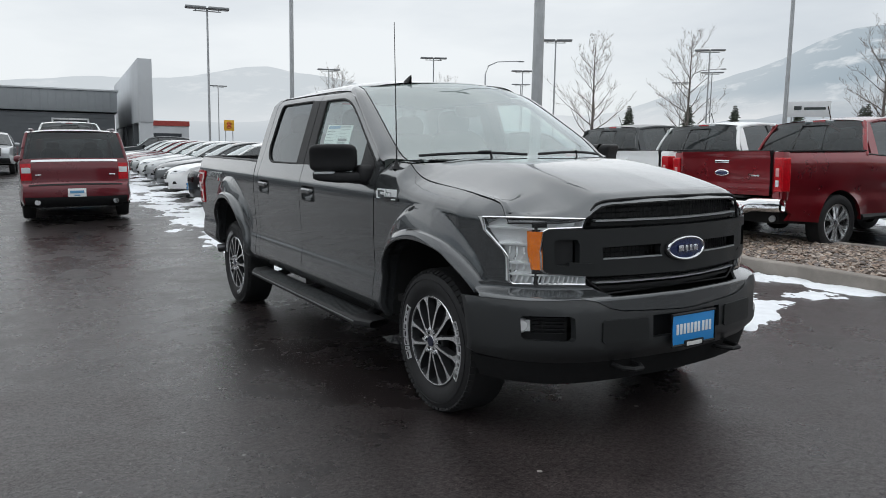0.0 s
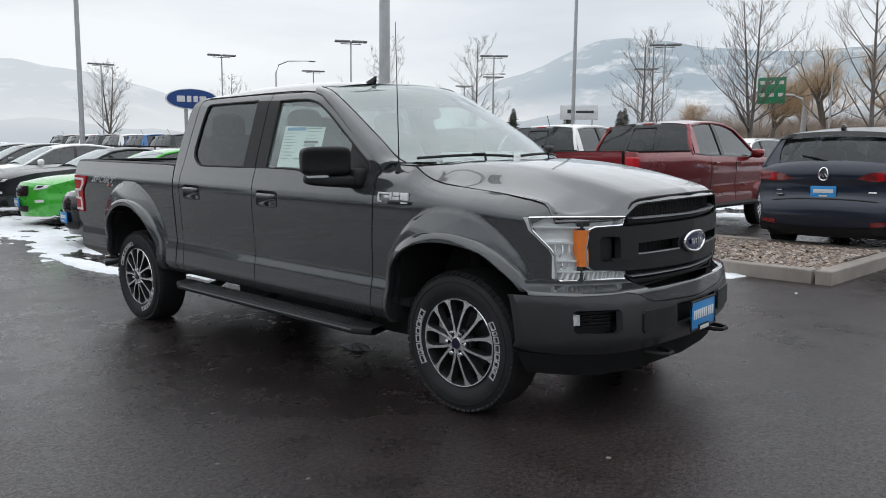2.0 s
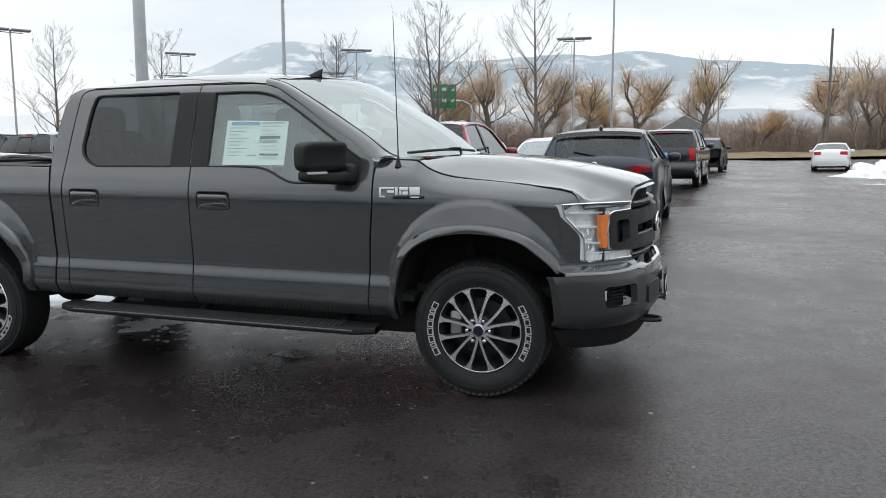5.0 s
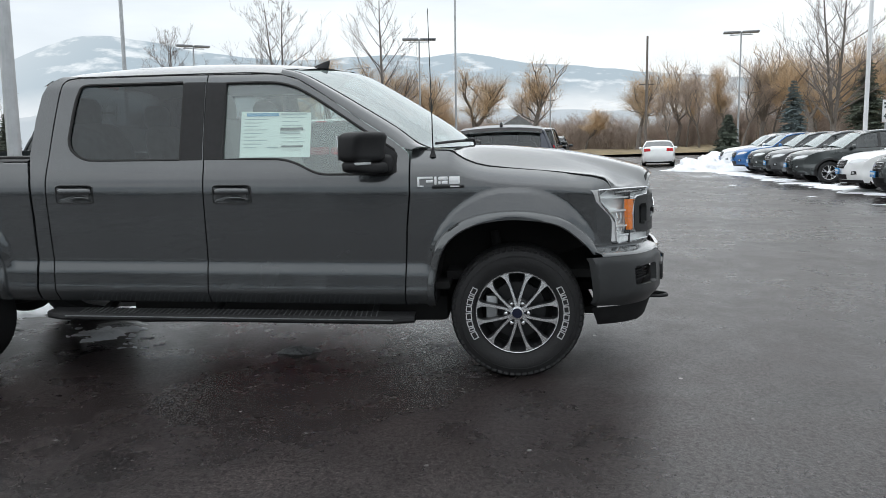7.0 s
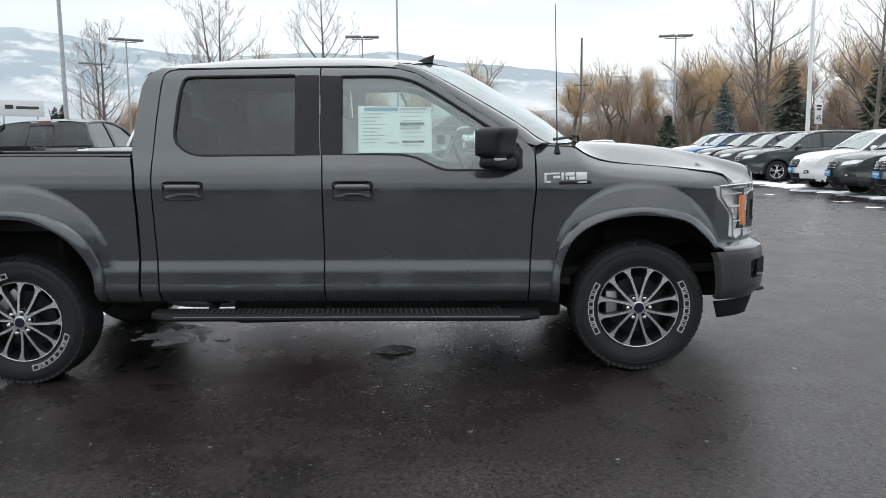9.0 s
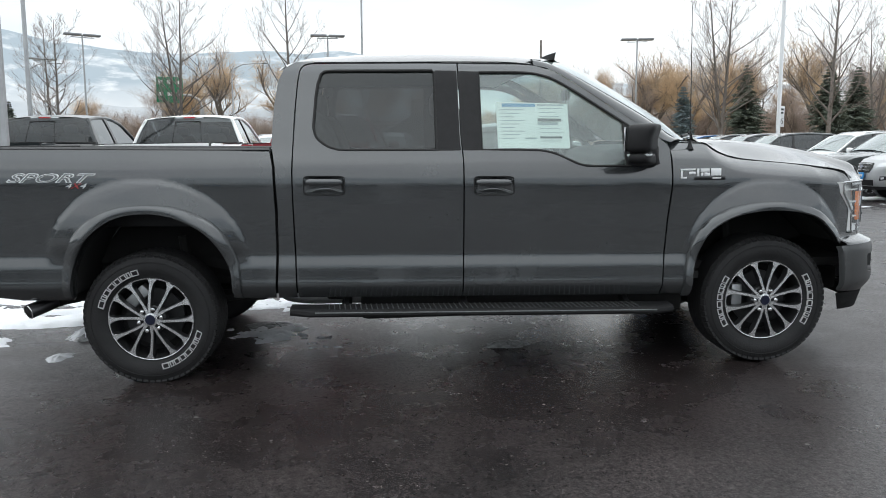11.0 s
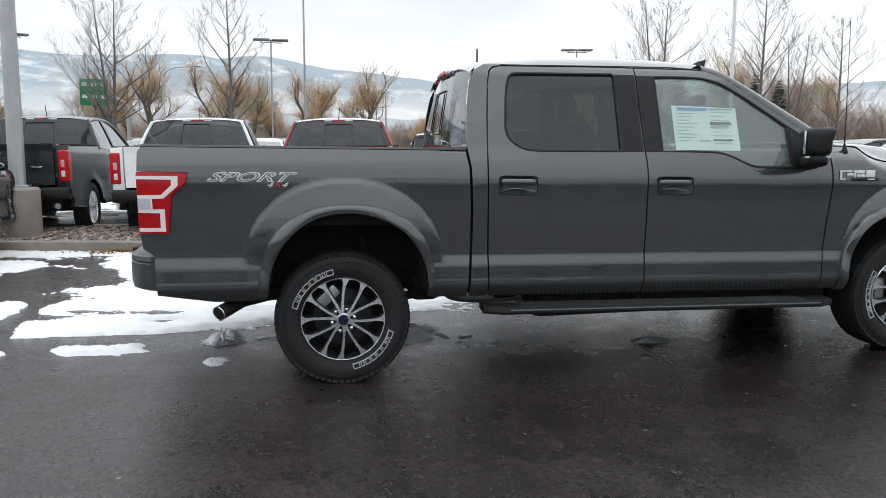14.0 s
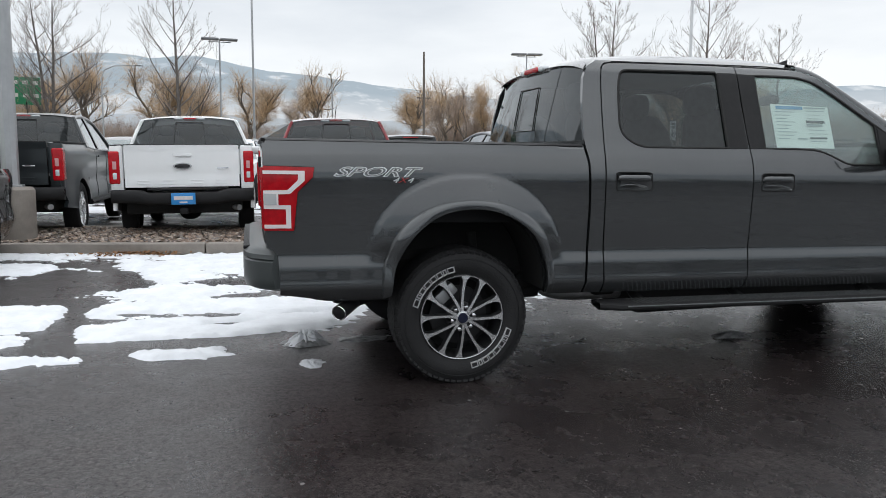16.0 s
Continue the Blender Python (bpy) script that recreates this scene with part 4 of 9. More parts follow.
part("roof_aerial", grid_bm(fin_fn, 10, 10), BLACK_PLASTIC, truck)
aerial = part("whip_aerial", tube_bm([(0.06, 0.475, 1.33), (0.06, 0.475, 1.50), (0.062, 0.482, 2.16)], 0.003, 6, radii=[0.0045, 0.0035, 0.002]), GLOSS_BLACK, truck)
part("aerial_base", tube_bm([(0.055, 0.475, 1.318), (0.058, 0.475, 1.34), (0.06, 0.475, 1.375)], 0.012, 10, radii=[0.022, 0.014, 0.006]), BLACK_PLASTIC, aerial)

# the face runs round in a shallow bow; places on it are given by their x and height
FACE_X = [-0.05, 0.02, 0.08, 0.16, 0.26, 0.37, 0.55, 0.75, 0.93]
FACE_Y = [-0.40, -0.46, -0.56, -0.66, -0.74, -0.80, -0.855, -0.89, -0.905]
BUMP_X = [-0.06, -0.02, 0.04, 0.12, 0.24, 0.40, 0.60, 0.93]
BUMP_Y = [-0.42, -0.52, -0.63, -0.73, -0.82, -0.885, -0.925, -0.955]


def bow(x, xs, ys):
    q = x if x <= TC else 2 * TC - x
    return float(np.mean(np.interp([q - 0.03, q - 0.015, q, q + 0.015, q + 0.03], xs, ys)))


def face(off=0.0):
    return lambda x, z: rk(x, bow(x, FACE_X, FACE_Y) - off, z)


def bump(off=0.0):
    return lambda x, z: rk(x, bow(x, BUMP_X, BUMP_Y) - off, z)


LIP_X = [0.06, 0.12, 0.289, 0.355, 0.385, 0.415, 0.445, 0.50, 0.70, 0.93]
LIP_Z = [1.118, 1.124, 1.130, 1.138, 1.152, 1.178, 1.200, 1.210, 1.217, 1.221]


def lip_z(x):
    q = x if x <= TC else 2 * TC - x
    return float(np.interp(q, LIP_X, LIP_Z))


def bonnet_fn(u, v):
    s = 2 * u - 1
    x = TC + 0.838 * s
    a = abs(s)
    yb, yf = 0.375 - 0.12 * (1 - s * s), bow(x, FACE_X, FACE_Y) - 0.004
    y = yb + (yf - yb) * v
    zb = 1.348 + 0.020 * (1 - a ** 3)
    zf = lip_z(x)
    z = zb + (zf - zb) * v ** 2.1
    # the top plane breaks at a crease and falls away to the shut line
    fall = max(0.0, (a - 0.66) / 0.34) ** 1.35
    z += (hood_edge(y) - z) * fall * (1 - smoothstep(0.93, 1.0, v))
    dome = 0.010 * (1 - smoothstep(0.52, 0.70, a)) * (1 - v) ** 0.6
    roll = -0.028 * smoothstep(0.93, 1.0, v) ** 2
    return rk(x, y, z + dome + roll)


part("bonnet", grid_bm(bonnet_fn, 84, 60), GREY_PAINT, truck, smooth=50)
for s in (1, -1):
    b = grid_bm(lambda u, v: rk(0.096 + 0.26 * v, 0.358 + 0.24 * u, 1.3505 + 0.008 * v + 0.004 * u), 8, 8)
    part("cowl_corner", b if s > 0 else flip(b, TC), GREY_PAINT, truck)
part("bonnet_gap", tube_bm([Vector(bonnet_fn(0, v / 40)) + Vector((0.001, 0, -0.002)) for v in range(41)], 0.0020, 6), SEAL, truck)
part("bonnet_gap", tube_bm([Vector(bonnet_fn(u / 40, 1)) + Vector((0, 0.004, -0.005)) for u in range(41)], 0.004, 6), SEAL, truck)

# headlamps: clear cover over a chrome housing, open towards the grille
HEAD = [(0.019, 1.114), (0.10, 1.118), (0.25, 1.118), (0.372, 1.115), (0.358, 1.074), (0.225, 1.068), (0.205, 1.055), (0.196, 0.96), (0.200, 0.872), (0.222, 0.856), (0.376, 0.843), (0.377, 0.803), (0.106, 0.800), (0.095, 0.812), (0.091, 0.925), (0.080, 0.957), (0.029, 1.050)]


LAMP_CHROME = mat("lamp_reflector", (0.95, 0.96, 0.97), rough=0.22, metal=0.4, var=0.08, var_scale=20.0, bump=0.9, bump_scale=11.0)
LAMP_GREY = mat("lamp_bezel", (0.88, 0.89, 0.90), rough=0.22, metal=0.25)
for sgn in (1, -1):
    def fx(b, s=sgn):
        return b if s > 0 else flip(b, TC)
    lamp = part("headlamp", fx(sheet_bm(HEAD, face(-0.055), step=0.03)), LAMP_CHROME, truck)
    part("lamp_cover", fx(sheet_bm(HEAD, face(0.006), step=0.03)), LENS_GLASS, lamp).visible_shadow = False
    rim = [Vector(face(0.004)(*p)) for p in HEAD + HEAD[:1]]
    part("lamp_rim", fx(tube_bm(rim, 0.006, 6)), CHROME, lamp)
    part("lamp_wall", fx(grid_bm(lambda u, v: Vector(face(0.0 - 0.055 * v)(*HEAD[min(int(u * len(HEAD) + 0.5), len(HEAD)) % len(HEAD)])), len(HEAD), 1)), LAMP_GREY, lamp)
    part("amber_marker", fx(sheet_bm([(0.158, 1.054), (0.206, 1.052), (0.207, 0.870), (0.172, 0.872), (0.160, 0.95)], face(0.003), step=0.03, thick=0.02, inward=Vector((0, 1, 0)))), AMBER, lamp)
    # shelves and bowls inside the housing
    for z0, z1, x0, x1, dep in ((1.062, 1.070, 0.045, 0.36, -0.010), (0.985, 0.995, 0.070, 0.155, -0.006), (0.895, 0.904, 0.096, 0.165, -0.006), (0.842, 0.850, 0.10, 0.37, -0.006)):
        part("lamp_shelf", fx(sheet_bm([(x0, z0), (x1, z0), (x1, z1), (x0, z1)], face(dep), step=0.04, thick=0.05, inward=Vector((0, 1, 0)))), LAMP_GREY, lamp)
    for z0, z1, x0, x1, m in ((0.915, 0.975, 0.105, 0.150, 3), (0.856, 0.890, 0.108, 0.150, 3)):
        for k in range(m):
            x = x0 + (x1 - x0) * k / (m - 1)
            part("lamp_rib", fx(tube_bm([face(-0.040)(x, z0), face(-0.030)(x + 0.004, (z0 + z1) / 2), face(-0.040)(x + 0.008, z1)], 0.0055, 6)), CHROME if k % 2 else LAMP_GREY, lamp)
    for k in range(13):
        x = 0.115 + 0.019 * k
        part("lamp_rib", fx(sheet_bm([(x, 0.806), (x + 0.005, 0.806), (x + 0.014, 0.840), (x + 0.009, 0.840)], face(-0.012), step=0.05, thick=0.03, inward=Vector((0, 1, 0)))), LAMP_GREY, lamp)

# painted strip under lamps and grille
fascia = [(-0.02, 0.735), (0.10, 0.738), (0.329, 0.745), (0.39, 0.732), (0.45, 0.700), (0.52, 0.682), (0.857, 0.662), (2 * TC - 0.857, 0.662), (2 * TC - 0.52, 0.682), (2 * TC - 0.45, 0.700), (2 * TC - 0.39, 0.732), (2 * TC - 0.329, 0.745), (2 * TC - 0.10, 0.738), (2 * TC + 0.02, 0.735)]
fascia_top = [(2 * TC - 0.075, 0.798), (2 * TC - 0.385, 0.800), (2 * TC - 0.44, 0.770), (2 * TC - 0.49, 0.748), (0.49, 0.748), (0.44, 0.770), (0.385, 0.800), (0.075, 0.798), (0.04, 0.80), (0.0, 0.80)]


def fascia_to(x, z):
    t = smoothstep(0.782, 0.738, z)
    return rk(x, (1 - t) * bow(x, FACE_X, FACE_Y) + t * (bow(x, BUMP_X, BUMP_Y) + 0.004), z)


part("front_fascia", sheet_bm(fascia + fascia_top, fascia_to, steps=(0.05, 0.008), thick=0.02, inward=Vector((0, 1, 0))), GREY_PAINT, truck)

# grille
GR = [(0.372, 1.074), (0.392, 1.115), (0.412, 1.155), (0.432, 1.182), (0.470, 1.196), (0.56, 1.204), (TC, 1.212)]
grille_outline = GR + [(2 * TC - x, z) for x, z in GR[::-1][1:]] + [(2 * TC - 0.378, 0.842), (2 * TC - 0.404, 0.812), (2 * TC - 0.49, 0.750), (0.49, 0.750), (0.404, 0.812), (0.378, 0.842)]
GRILLE_MESH = mat("grille_mesh", (0.008, 0.008, 0.009), rough=0.5)
grille = part("grille", sheet_bm(grille_outline, face(-0.07), step=0.08), GRILLE_MESH, truck)
for k in range(44):
    x = 0.42 + 1.02 * k / 43
    part("mesh_wire", tube_bm([face(-0.05)(x, 0.77), face(-0.05)(x, 1.19)], 0.003, 4), BLACK_PLASTIC, grille)
for z in np.linspace(0.775, 1.185, 18):
    part("mesh_wire", tube_bm([face(-0.052)(0.43 + 1.0 * i / 10, float(z)) for i in range(11)], 0.003, 4), BLACK_PLASTIC, grille)
part("grille_rim", tube_bm([face(-0.012)(*p) for p in grille_outline + grille_outline[:1]], 0.006, 8), BLACK_PLASTIC, grille)


def strip(name, x0, x1, z0, z1, off, material, thick=0.03, taper=0.0, parent=grille, bulge=0.0):
    m = 14
    outl = [(x0 + taper, z0)] + [(x0 + (x1 - x0) * i / m, z0) for i in range(1, m)] + [(x1 - taper, z0), (x1, z1)] + [(x1 - (x1 - x0) * i / m, z1) for i in range(1, m)] + [(x0, z1)]
    return part(name, sheet_bm(outl, face(off), steps=(0.08, 0.012), thick=thick, inward=Vector((0, 1, 0))), material, parent)


BAR_GREY = mat("satin_grey_bar", (0.33, 0.34, 0.35), rough=0.35, metal=0.4)
strip("grille_bar", 0.428, 2 * TC - 0.428, 1.100, 1.109, -0.002, BAR_GREY)
strip("grille_bar", 0.415, 2 * TC - 0.415, 1.078, 1.094, -0.02, BLACK_PLASTIC)
strip("grille_bar", 0.432, 2 * TC - 0.432, 0.805, 0.813, -0.002, BAR_GREY)
strip("grille_bar", 0.455, 2 * TC - 0.455, 0.776, 0.790, -0.02, BLACK_PLASTIC)
# the broad band that hooks round into both lamps
band = [(0.200, 1.045), (0.225, 1.066), (0.36, 1.066), (0.42, 1.066), (0.6, 1.068), (TC, 1.070)]
band = band + [(2 * TC - x, z) for x, z in band[::-1][1:]] + [(2 * TC - 0.206, 0.872), (2 * TC - 0.225, 0.856), (2 * TC - 0.40, 0.843), (TC, 0.838), (0.40, 0.843), (0.225, 0.856), (0.206, 0.872)]
slots = []
for s in (1, -1):
    for h in ([(0.455, 0.926), (0.452, 0.978), (0.60, 0.982), (0.775, 0.984), (0.765, 0.955), (0.775, 0.928)],
              [(0.246, 0.900), (0.242, 1.008), (0.262, 1.020), (0.335, 1.018), (0.345, 0.995), (0.345, 0.905), (0.335, 0.895), (0.262, 0.893)]):
        slots.append([(x if s > 0 else 2 * TC - x, z) for x, z in h])
part("grille_band", sheet_bm(band, face(0.012), steps=(0.05, 0.03), thick=0.035, inward=Vector((0, 1, 0)), holes=slots), GREY_PLASTIC, grille)
for s in (1, -1):
    b = sheet_bm([(0.455, 0.921), (0.78, 0.923), (0.775, 0.930), (0.455, 0.928)], face(0.016), step=0.08, thick=0.01, inward=Vector((0, 1, 0)))
    part("band_accent", b if s > 0 else flip(b, TC), BAR_GREY, grille)
    b = sheet_bm([(0.235, 0.885), (0.35, 0.885), (0.35, 1.025), (0.235, 1.025)], face(-0.045), step=0.05)
    part("band_pocket", b if s > 0 else flip(b, TC), GRILLE_MESH, grille)
    b = sheet_bm([(0.30, 0.893), (0.415, 0.893), (0.40, 0.905), (0.30, 0.91)], face(0.017), step=0.05, thick=0.02, inward=Vector((0, 1, 0)))
    part("band_ledge", b if s > 0 else flip(b, TC), GREY_PLASTIC, grille)


def oval(rx, rz, off, n=36):
    return [(TC + 0.004 + rx * math.cos(2 * math.pi * k / n), 0.955 + rz * math.sin(2 * math.pi * k / n)) for k in range(n)]


badge = part("front_badge", sheet_bm(oval(0.142, 0.064, 0), face(0.022), step=0.1, thick=0.03, inward=Vector((0, 1, 0))), BLACK_PLASTIC, grille, "blue oval badge with a chrome rim")
part("badge_rim", tube_bm([face(0.026)(*p) for p in oval(0.126, 0.054, 0) + oval(0.126, 0.054, 0)[:1]], 0.007, 8), CHROME, badge)
part("badge_field", sheet_bm(oval(0.123, 0.051, 0), face(0.027), step=0.1), OVAL_BLUE, badge)
for x0, w in ((-0.050, 0.036), (-0.012, 0.020), (0.018, 0.020), (0.052, 0.032)):
    part("badge_bar", box_bm((w, 0.004, 0.030), (TC + 0.004 + x0, face(0.030)(TC, 0.955)[1], face(0)(TC, 0.955)[2]), 0.004), CHROME, badge)

# bumper with lamp pockets, pads and the plate's recess
bt = [(-0.062, 0.735), (-0.02, 0.733), (0.10, 0.736), (0.329, 0.742), (0.39, 0.728), (0.45, 0.696), (0.52, 0.678), (0.857, 0.658)]
bb_ = [(0.93, 0.425), (0.60, 0.428), (0.24, 0.432), (0.06, 0.44), (-0.02, 0.45), (-0.045, 0.47), (-0.055, 0.60)]
bumper_outline = bt + [(2 * TC - x, z) for x, z in bt[::-1]] + [(2 * TC - x, z) for x, z in bb_[::-1]] + bb_[1:]
FOG = [(0.080, 0.655), (0.092, 0.667), (0.262, 0.668), (0.282, 0.655), (0.284, 0.560), (0.270, 0.547), (0.095, 0.553), (0.082, 0.566)]
MID = [(0.69, 0.645), (2 * TC - 0.69, 0.645), (2 * TC - 0.69, 0.535), (0.69, 0.535)]


def bump_to(x, z):
    tuck = 0.05 * smoothstep(0.50, 0.42, z) + 0.012 * smoothstep(0.70, 0.745, z)
    crown = 0.012 * math.sin(math.pi * min(1, max(0, (z - 0.43) / 0.31)))
    return rk(x, bow(x, BUMP_X, BUMP_Y) + tuck - crown, z)


bumper = part("front_bumper", sheet_bm(bumper_outline, bump_to, steps=(0.035, 0.03), thick=0.035, inward=Vector((0, 1, 0)), holes=[FOG, [(2 * TC - x, z) for x, z in FOG], MID]), SHADED_BUMPER, truck)
part("plate_recess", sheet_bm([(0.67, 0.66), (2 * TC - 0.67, 0.66), (2 * TC - 0.67, 0.52), (0.67, 0.52)], bump(-0.06), step=0.1), BLACK_PLASTIC, bumper)
for s in (1, -1):
    def bx(b, s=s):
        return b if s > 0 else flip(b, TC)
    pocket = part("lamp_pocket", bx(sheet_bm([(0.06, 0.68), (0.30, 0.68), (0.30, 0.535), (0.06, 0.535)], bump(-0.075), step=0.04)), BLACK_PLASTIC, bumper)
    for k in range(5):
        z = 0.575 + 0.018 * k
        part("pocket_rib", bx(sheet_bm([(0.15, z), (0.275, z), (0.275, z + 0.005), (0.15, z + 0.005)], bump(-0.045), step=0.05, thick=0.03, inward=Vector((0, 1, 0)))), BLACK_PLASTIC, pocket)
    c = Vector(bump(-0.065)(0.112, 0.612))
    part("fog_lamp", bx(tube_bm([c, c + Vector((-0.008, -0.016, 0)), c + Vector((-0.012, -0.024, 0))], 0.036, 18, radii=[0.036, 0.035, 0.026])), LAMP_CHROME, pocket)
    part("fog_lens", bx(sheet_bm([(0.095, 0.585), (0.135, 0.585), (0.135, 0.64), (0.095, 0.64)], bump(-0.045), step=0.05, thick=0.006, inward=Vector((0, 1, 0)))), CLEAR_LENS, pocket)
    part("bumper_pad", bx(sheet_bm([(0.402, 0.632), (0.415, 0.645), (0.645, 0.643), (0.655, 0.632), (0.657, 0.540), (0.645, 0.530), (0.415, 0.533), (0.402, 0.545)], bump(0.022), step=0.04, thick=0.05, inward=Vector((0, 1, 0)))), GREY_PLASTIC, bumper)
    b = tube_bm([rk(0.52, -0.80, 0.405), rk(0.52, -0.92, 0.405), rk(0.55, -0.965, 0.405), rk(0.60, -0.965, 0.405), rk(0.63, -0.92, 0.405), rk(0.63, -0.80, 0.405)], 0.012, 8)
    part("tow_hook", bx(b), BLACK_PLASTIC, bumper)
plate = part("licence_plate", box_bm((0.305, 0.008, 0.152), rk(TC + 0.006, -0.978, 0.562), 0.004), PLATE_BLUE, bumper, "blue dealer plate with white bars")
part("plate_frame", tube_bm([rk(TC + 0.006 + sx * 0.155, -0.981, 0.562 + sz * 0.078) for sx, sz in ((-1, -1), (1, -1), (1, 1), (-1, 1), (-1, -1))], 0.007, 6), BLACK_PLASTIC, plate)
for k in range(10):
    part("plate_bar", box_bm((0.017, 0.003, 0.052), rk(TC - 0.112 + 0.0255 * k + (0.006 if k > 6 else 0), -0.9835, 0.565), 0.002), BADGE_WHITE, plate)
part("plate_tab", box_bm((0.135, 0.006, 0.034), rk(TC + 0.006, -0.985, 0.488), 0.006), BLACK_PLASTIC, plate)
part("plate_tab_bar", box_bm((0.108, 0.003, 0.020), rk(TC + 0.004, -0.990, 0.488), 0.001), WHITE_LETTER, plate)
dam = [(-0.03, 0.44), (0.3, 0.430), (TC, 0.422), (2 * TC - 0.3, 0.430), (2 * TC + 0.03, 0.44), (2 * TC - 0.005, 0.335), (2 * TC - 0.24, 0.318), (TC, 0.322), (0.24, 0.318), (0.005, 0.335)]
part("air_dam", sheet_bm(dam, lambda x, z: rk(x, bow(x, BUMP_X, BUMP_Y) + 0.045 + 0.35 * (0.44 - z), z), steps=(0.06, 0.04), thick=0.02, inward=Vector((0, 1, 0))), DAM_PLASTIC, truck)

# ---- the pickup's wheels, boards, mirrors, inside and underside ----
def tyre_bm(R=0.395, W=0.272, rim=0.243, tread_blocks=64):
    """Tyre turned round x, outer face at x = 0, with tread blocks cut into its crown."""
    prof = [(rim - 0.012, 0.045), (rim + 0.002, 0.026), (rim + 0.012, 0.016), (rim + 0.045, 0.000), (rim + 0.075, -0.004), (R - 0.045, 0.004), (R - 0.020, 0.016), (R - 0.006, 0.034)]
    b = lathe_bm(prof, 72)
    n = tread_blocks
    rows = [0.034, 0.070, 0.078, 0.112, 0.120, 0.152, 0.160, 0.194, 0.202, 0.238]
    rings = []
    for j, x in enumerate(rows):
        ring = []
        for k in range(n * 2):
            step_in = (k % 2 == 1) if (j // 2) % 2 == 0 else (k % 2 == 0)
            r = R - (0.004 if step_in else 0.0)
            a = 2 * math.pi * (k + 0.35 * math.sin(j)) / (n * 2)
            ring.append(b.verts.new((x, r * math.cos(a), r * math.sin(a))))
        rings.append(ring)
    for r0, r1 in zip(rings, rings[1:]):
        for k in range(n * 2):
            b.faces.new((r0[k], r0[(k + 1) % (n * 2)], r1[(k + 1) % (n * 2)], r1[k]))
    back = [(R - 0.006, 0.238), (R - 0.03, 0.258), (R - 0.07, 0.268), (rim + 0.03, 0.262), (rim - 0.01, 0.23)]
    return lathe_bm(back, 72, bm=b)


def tread_shoulder_bm(R=0.395, n=64):
    """Lugs on the tyre's shoulder."""
    b = bmesh.new()
    for k in range(n):
        a = 2 * math.pi * k / n
        lug = bmesh.new()
        bmesh.ops.create_cube(lug, size=1.0)
        bmesh.ops.scale(lug, vec=(0.036, 0.027, 0.022), verts=lug.verts)
        bmesh.ops.transform(lug, matrix=Matrix.Rotation(a, 4, "X") @ Matrix.Translation((0.027, 0.0, R - 0.019)) @ Matrix.Rotation(radians(-22), 4, "Y"), verts=lug.verts)
        join(b, lug)
    return b


def spoke_bm(R0, R1, w0, w1, x0, x1, a0, a1, depth=0.035):
    """One flat-faced spoke from the hub (radius R0, angle a0) to the rim (R1, a1)."""
    b = bmesh.new()
    pts = []
    for t, w in ((0, w0 * 1.2), (0.25, w0), (0.62, w0), (0.78, w0 * 1.25), (0.87, w1), (0.94, w1 * 1.6), (1, w1 * 2.3)):
        r, a, x = R0 + (R1 - R0) * t, a0 + (a1 - a0) * t, x0 + (x1 - x0) * t
        c = Vector((x, r * math.cos(a), r * math.sin(a)))
        tang = Vector((0, -math.sin(a), math.cos(a)))
        pts.append([c + tang * w / 2, c - tang * w / 2, c - tang * w * 0.75 + Vector((depth, 0, 0)), c + tang * w * 0.75 + Vector((depth, 0, 0))])
    rings = [[b.verts.new(p) for p in q] for q in pts]
    for r0, r1 in zip(rings, rings[1:]):
        for k in range(4):
            b.faces.new((r0[k], r0[(k + 1) % 4], r1[(k + 1) % 4], r1[k]))
    b.faces.new(rings[0])
    b.faces.new(rings[-1][::-1])
    return b


def make_wheel(parent, centre, turn, sgn):
    hub = new("wheel")
    hub.parent = parent
    hub.matrix_local = Matrix.Translation(centre) @ Matrix.Rotation(radians(0 if sgn > 0 else 180), 4, "Z") @ Matrix.Rotation(radians(turn), 4, "X")
    return hub


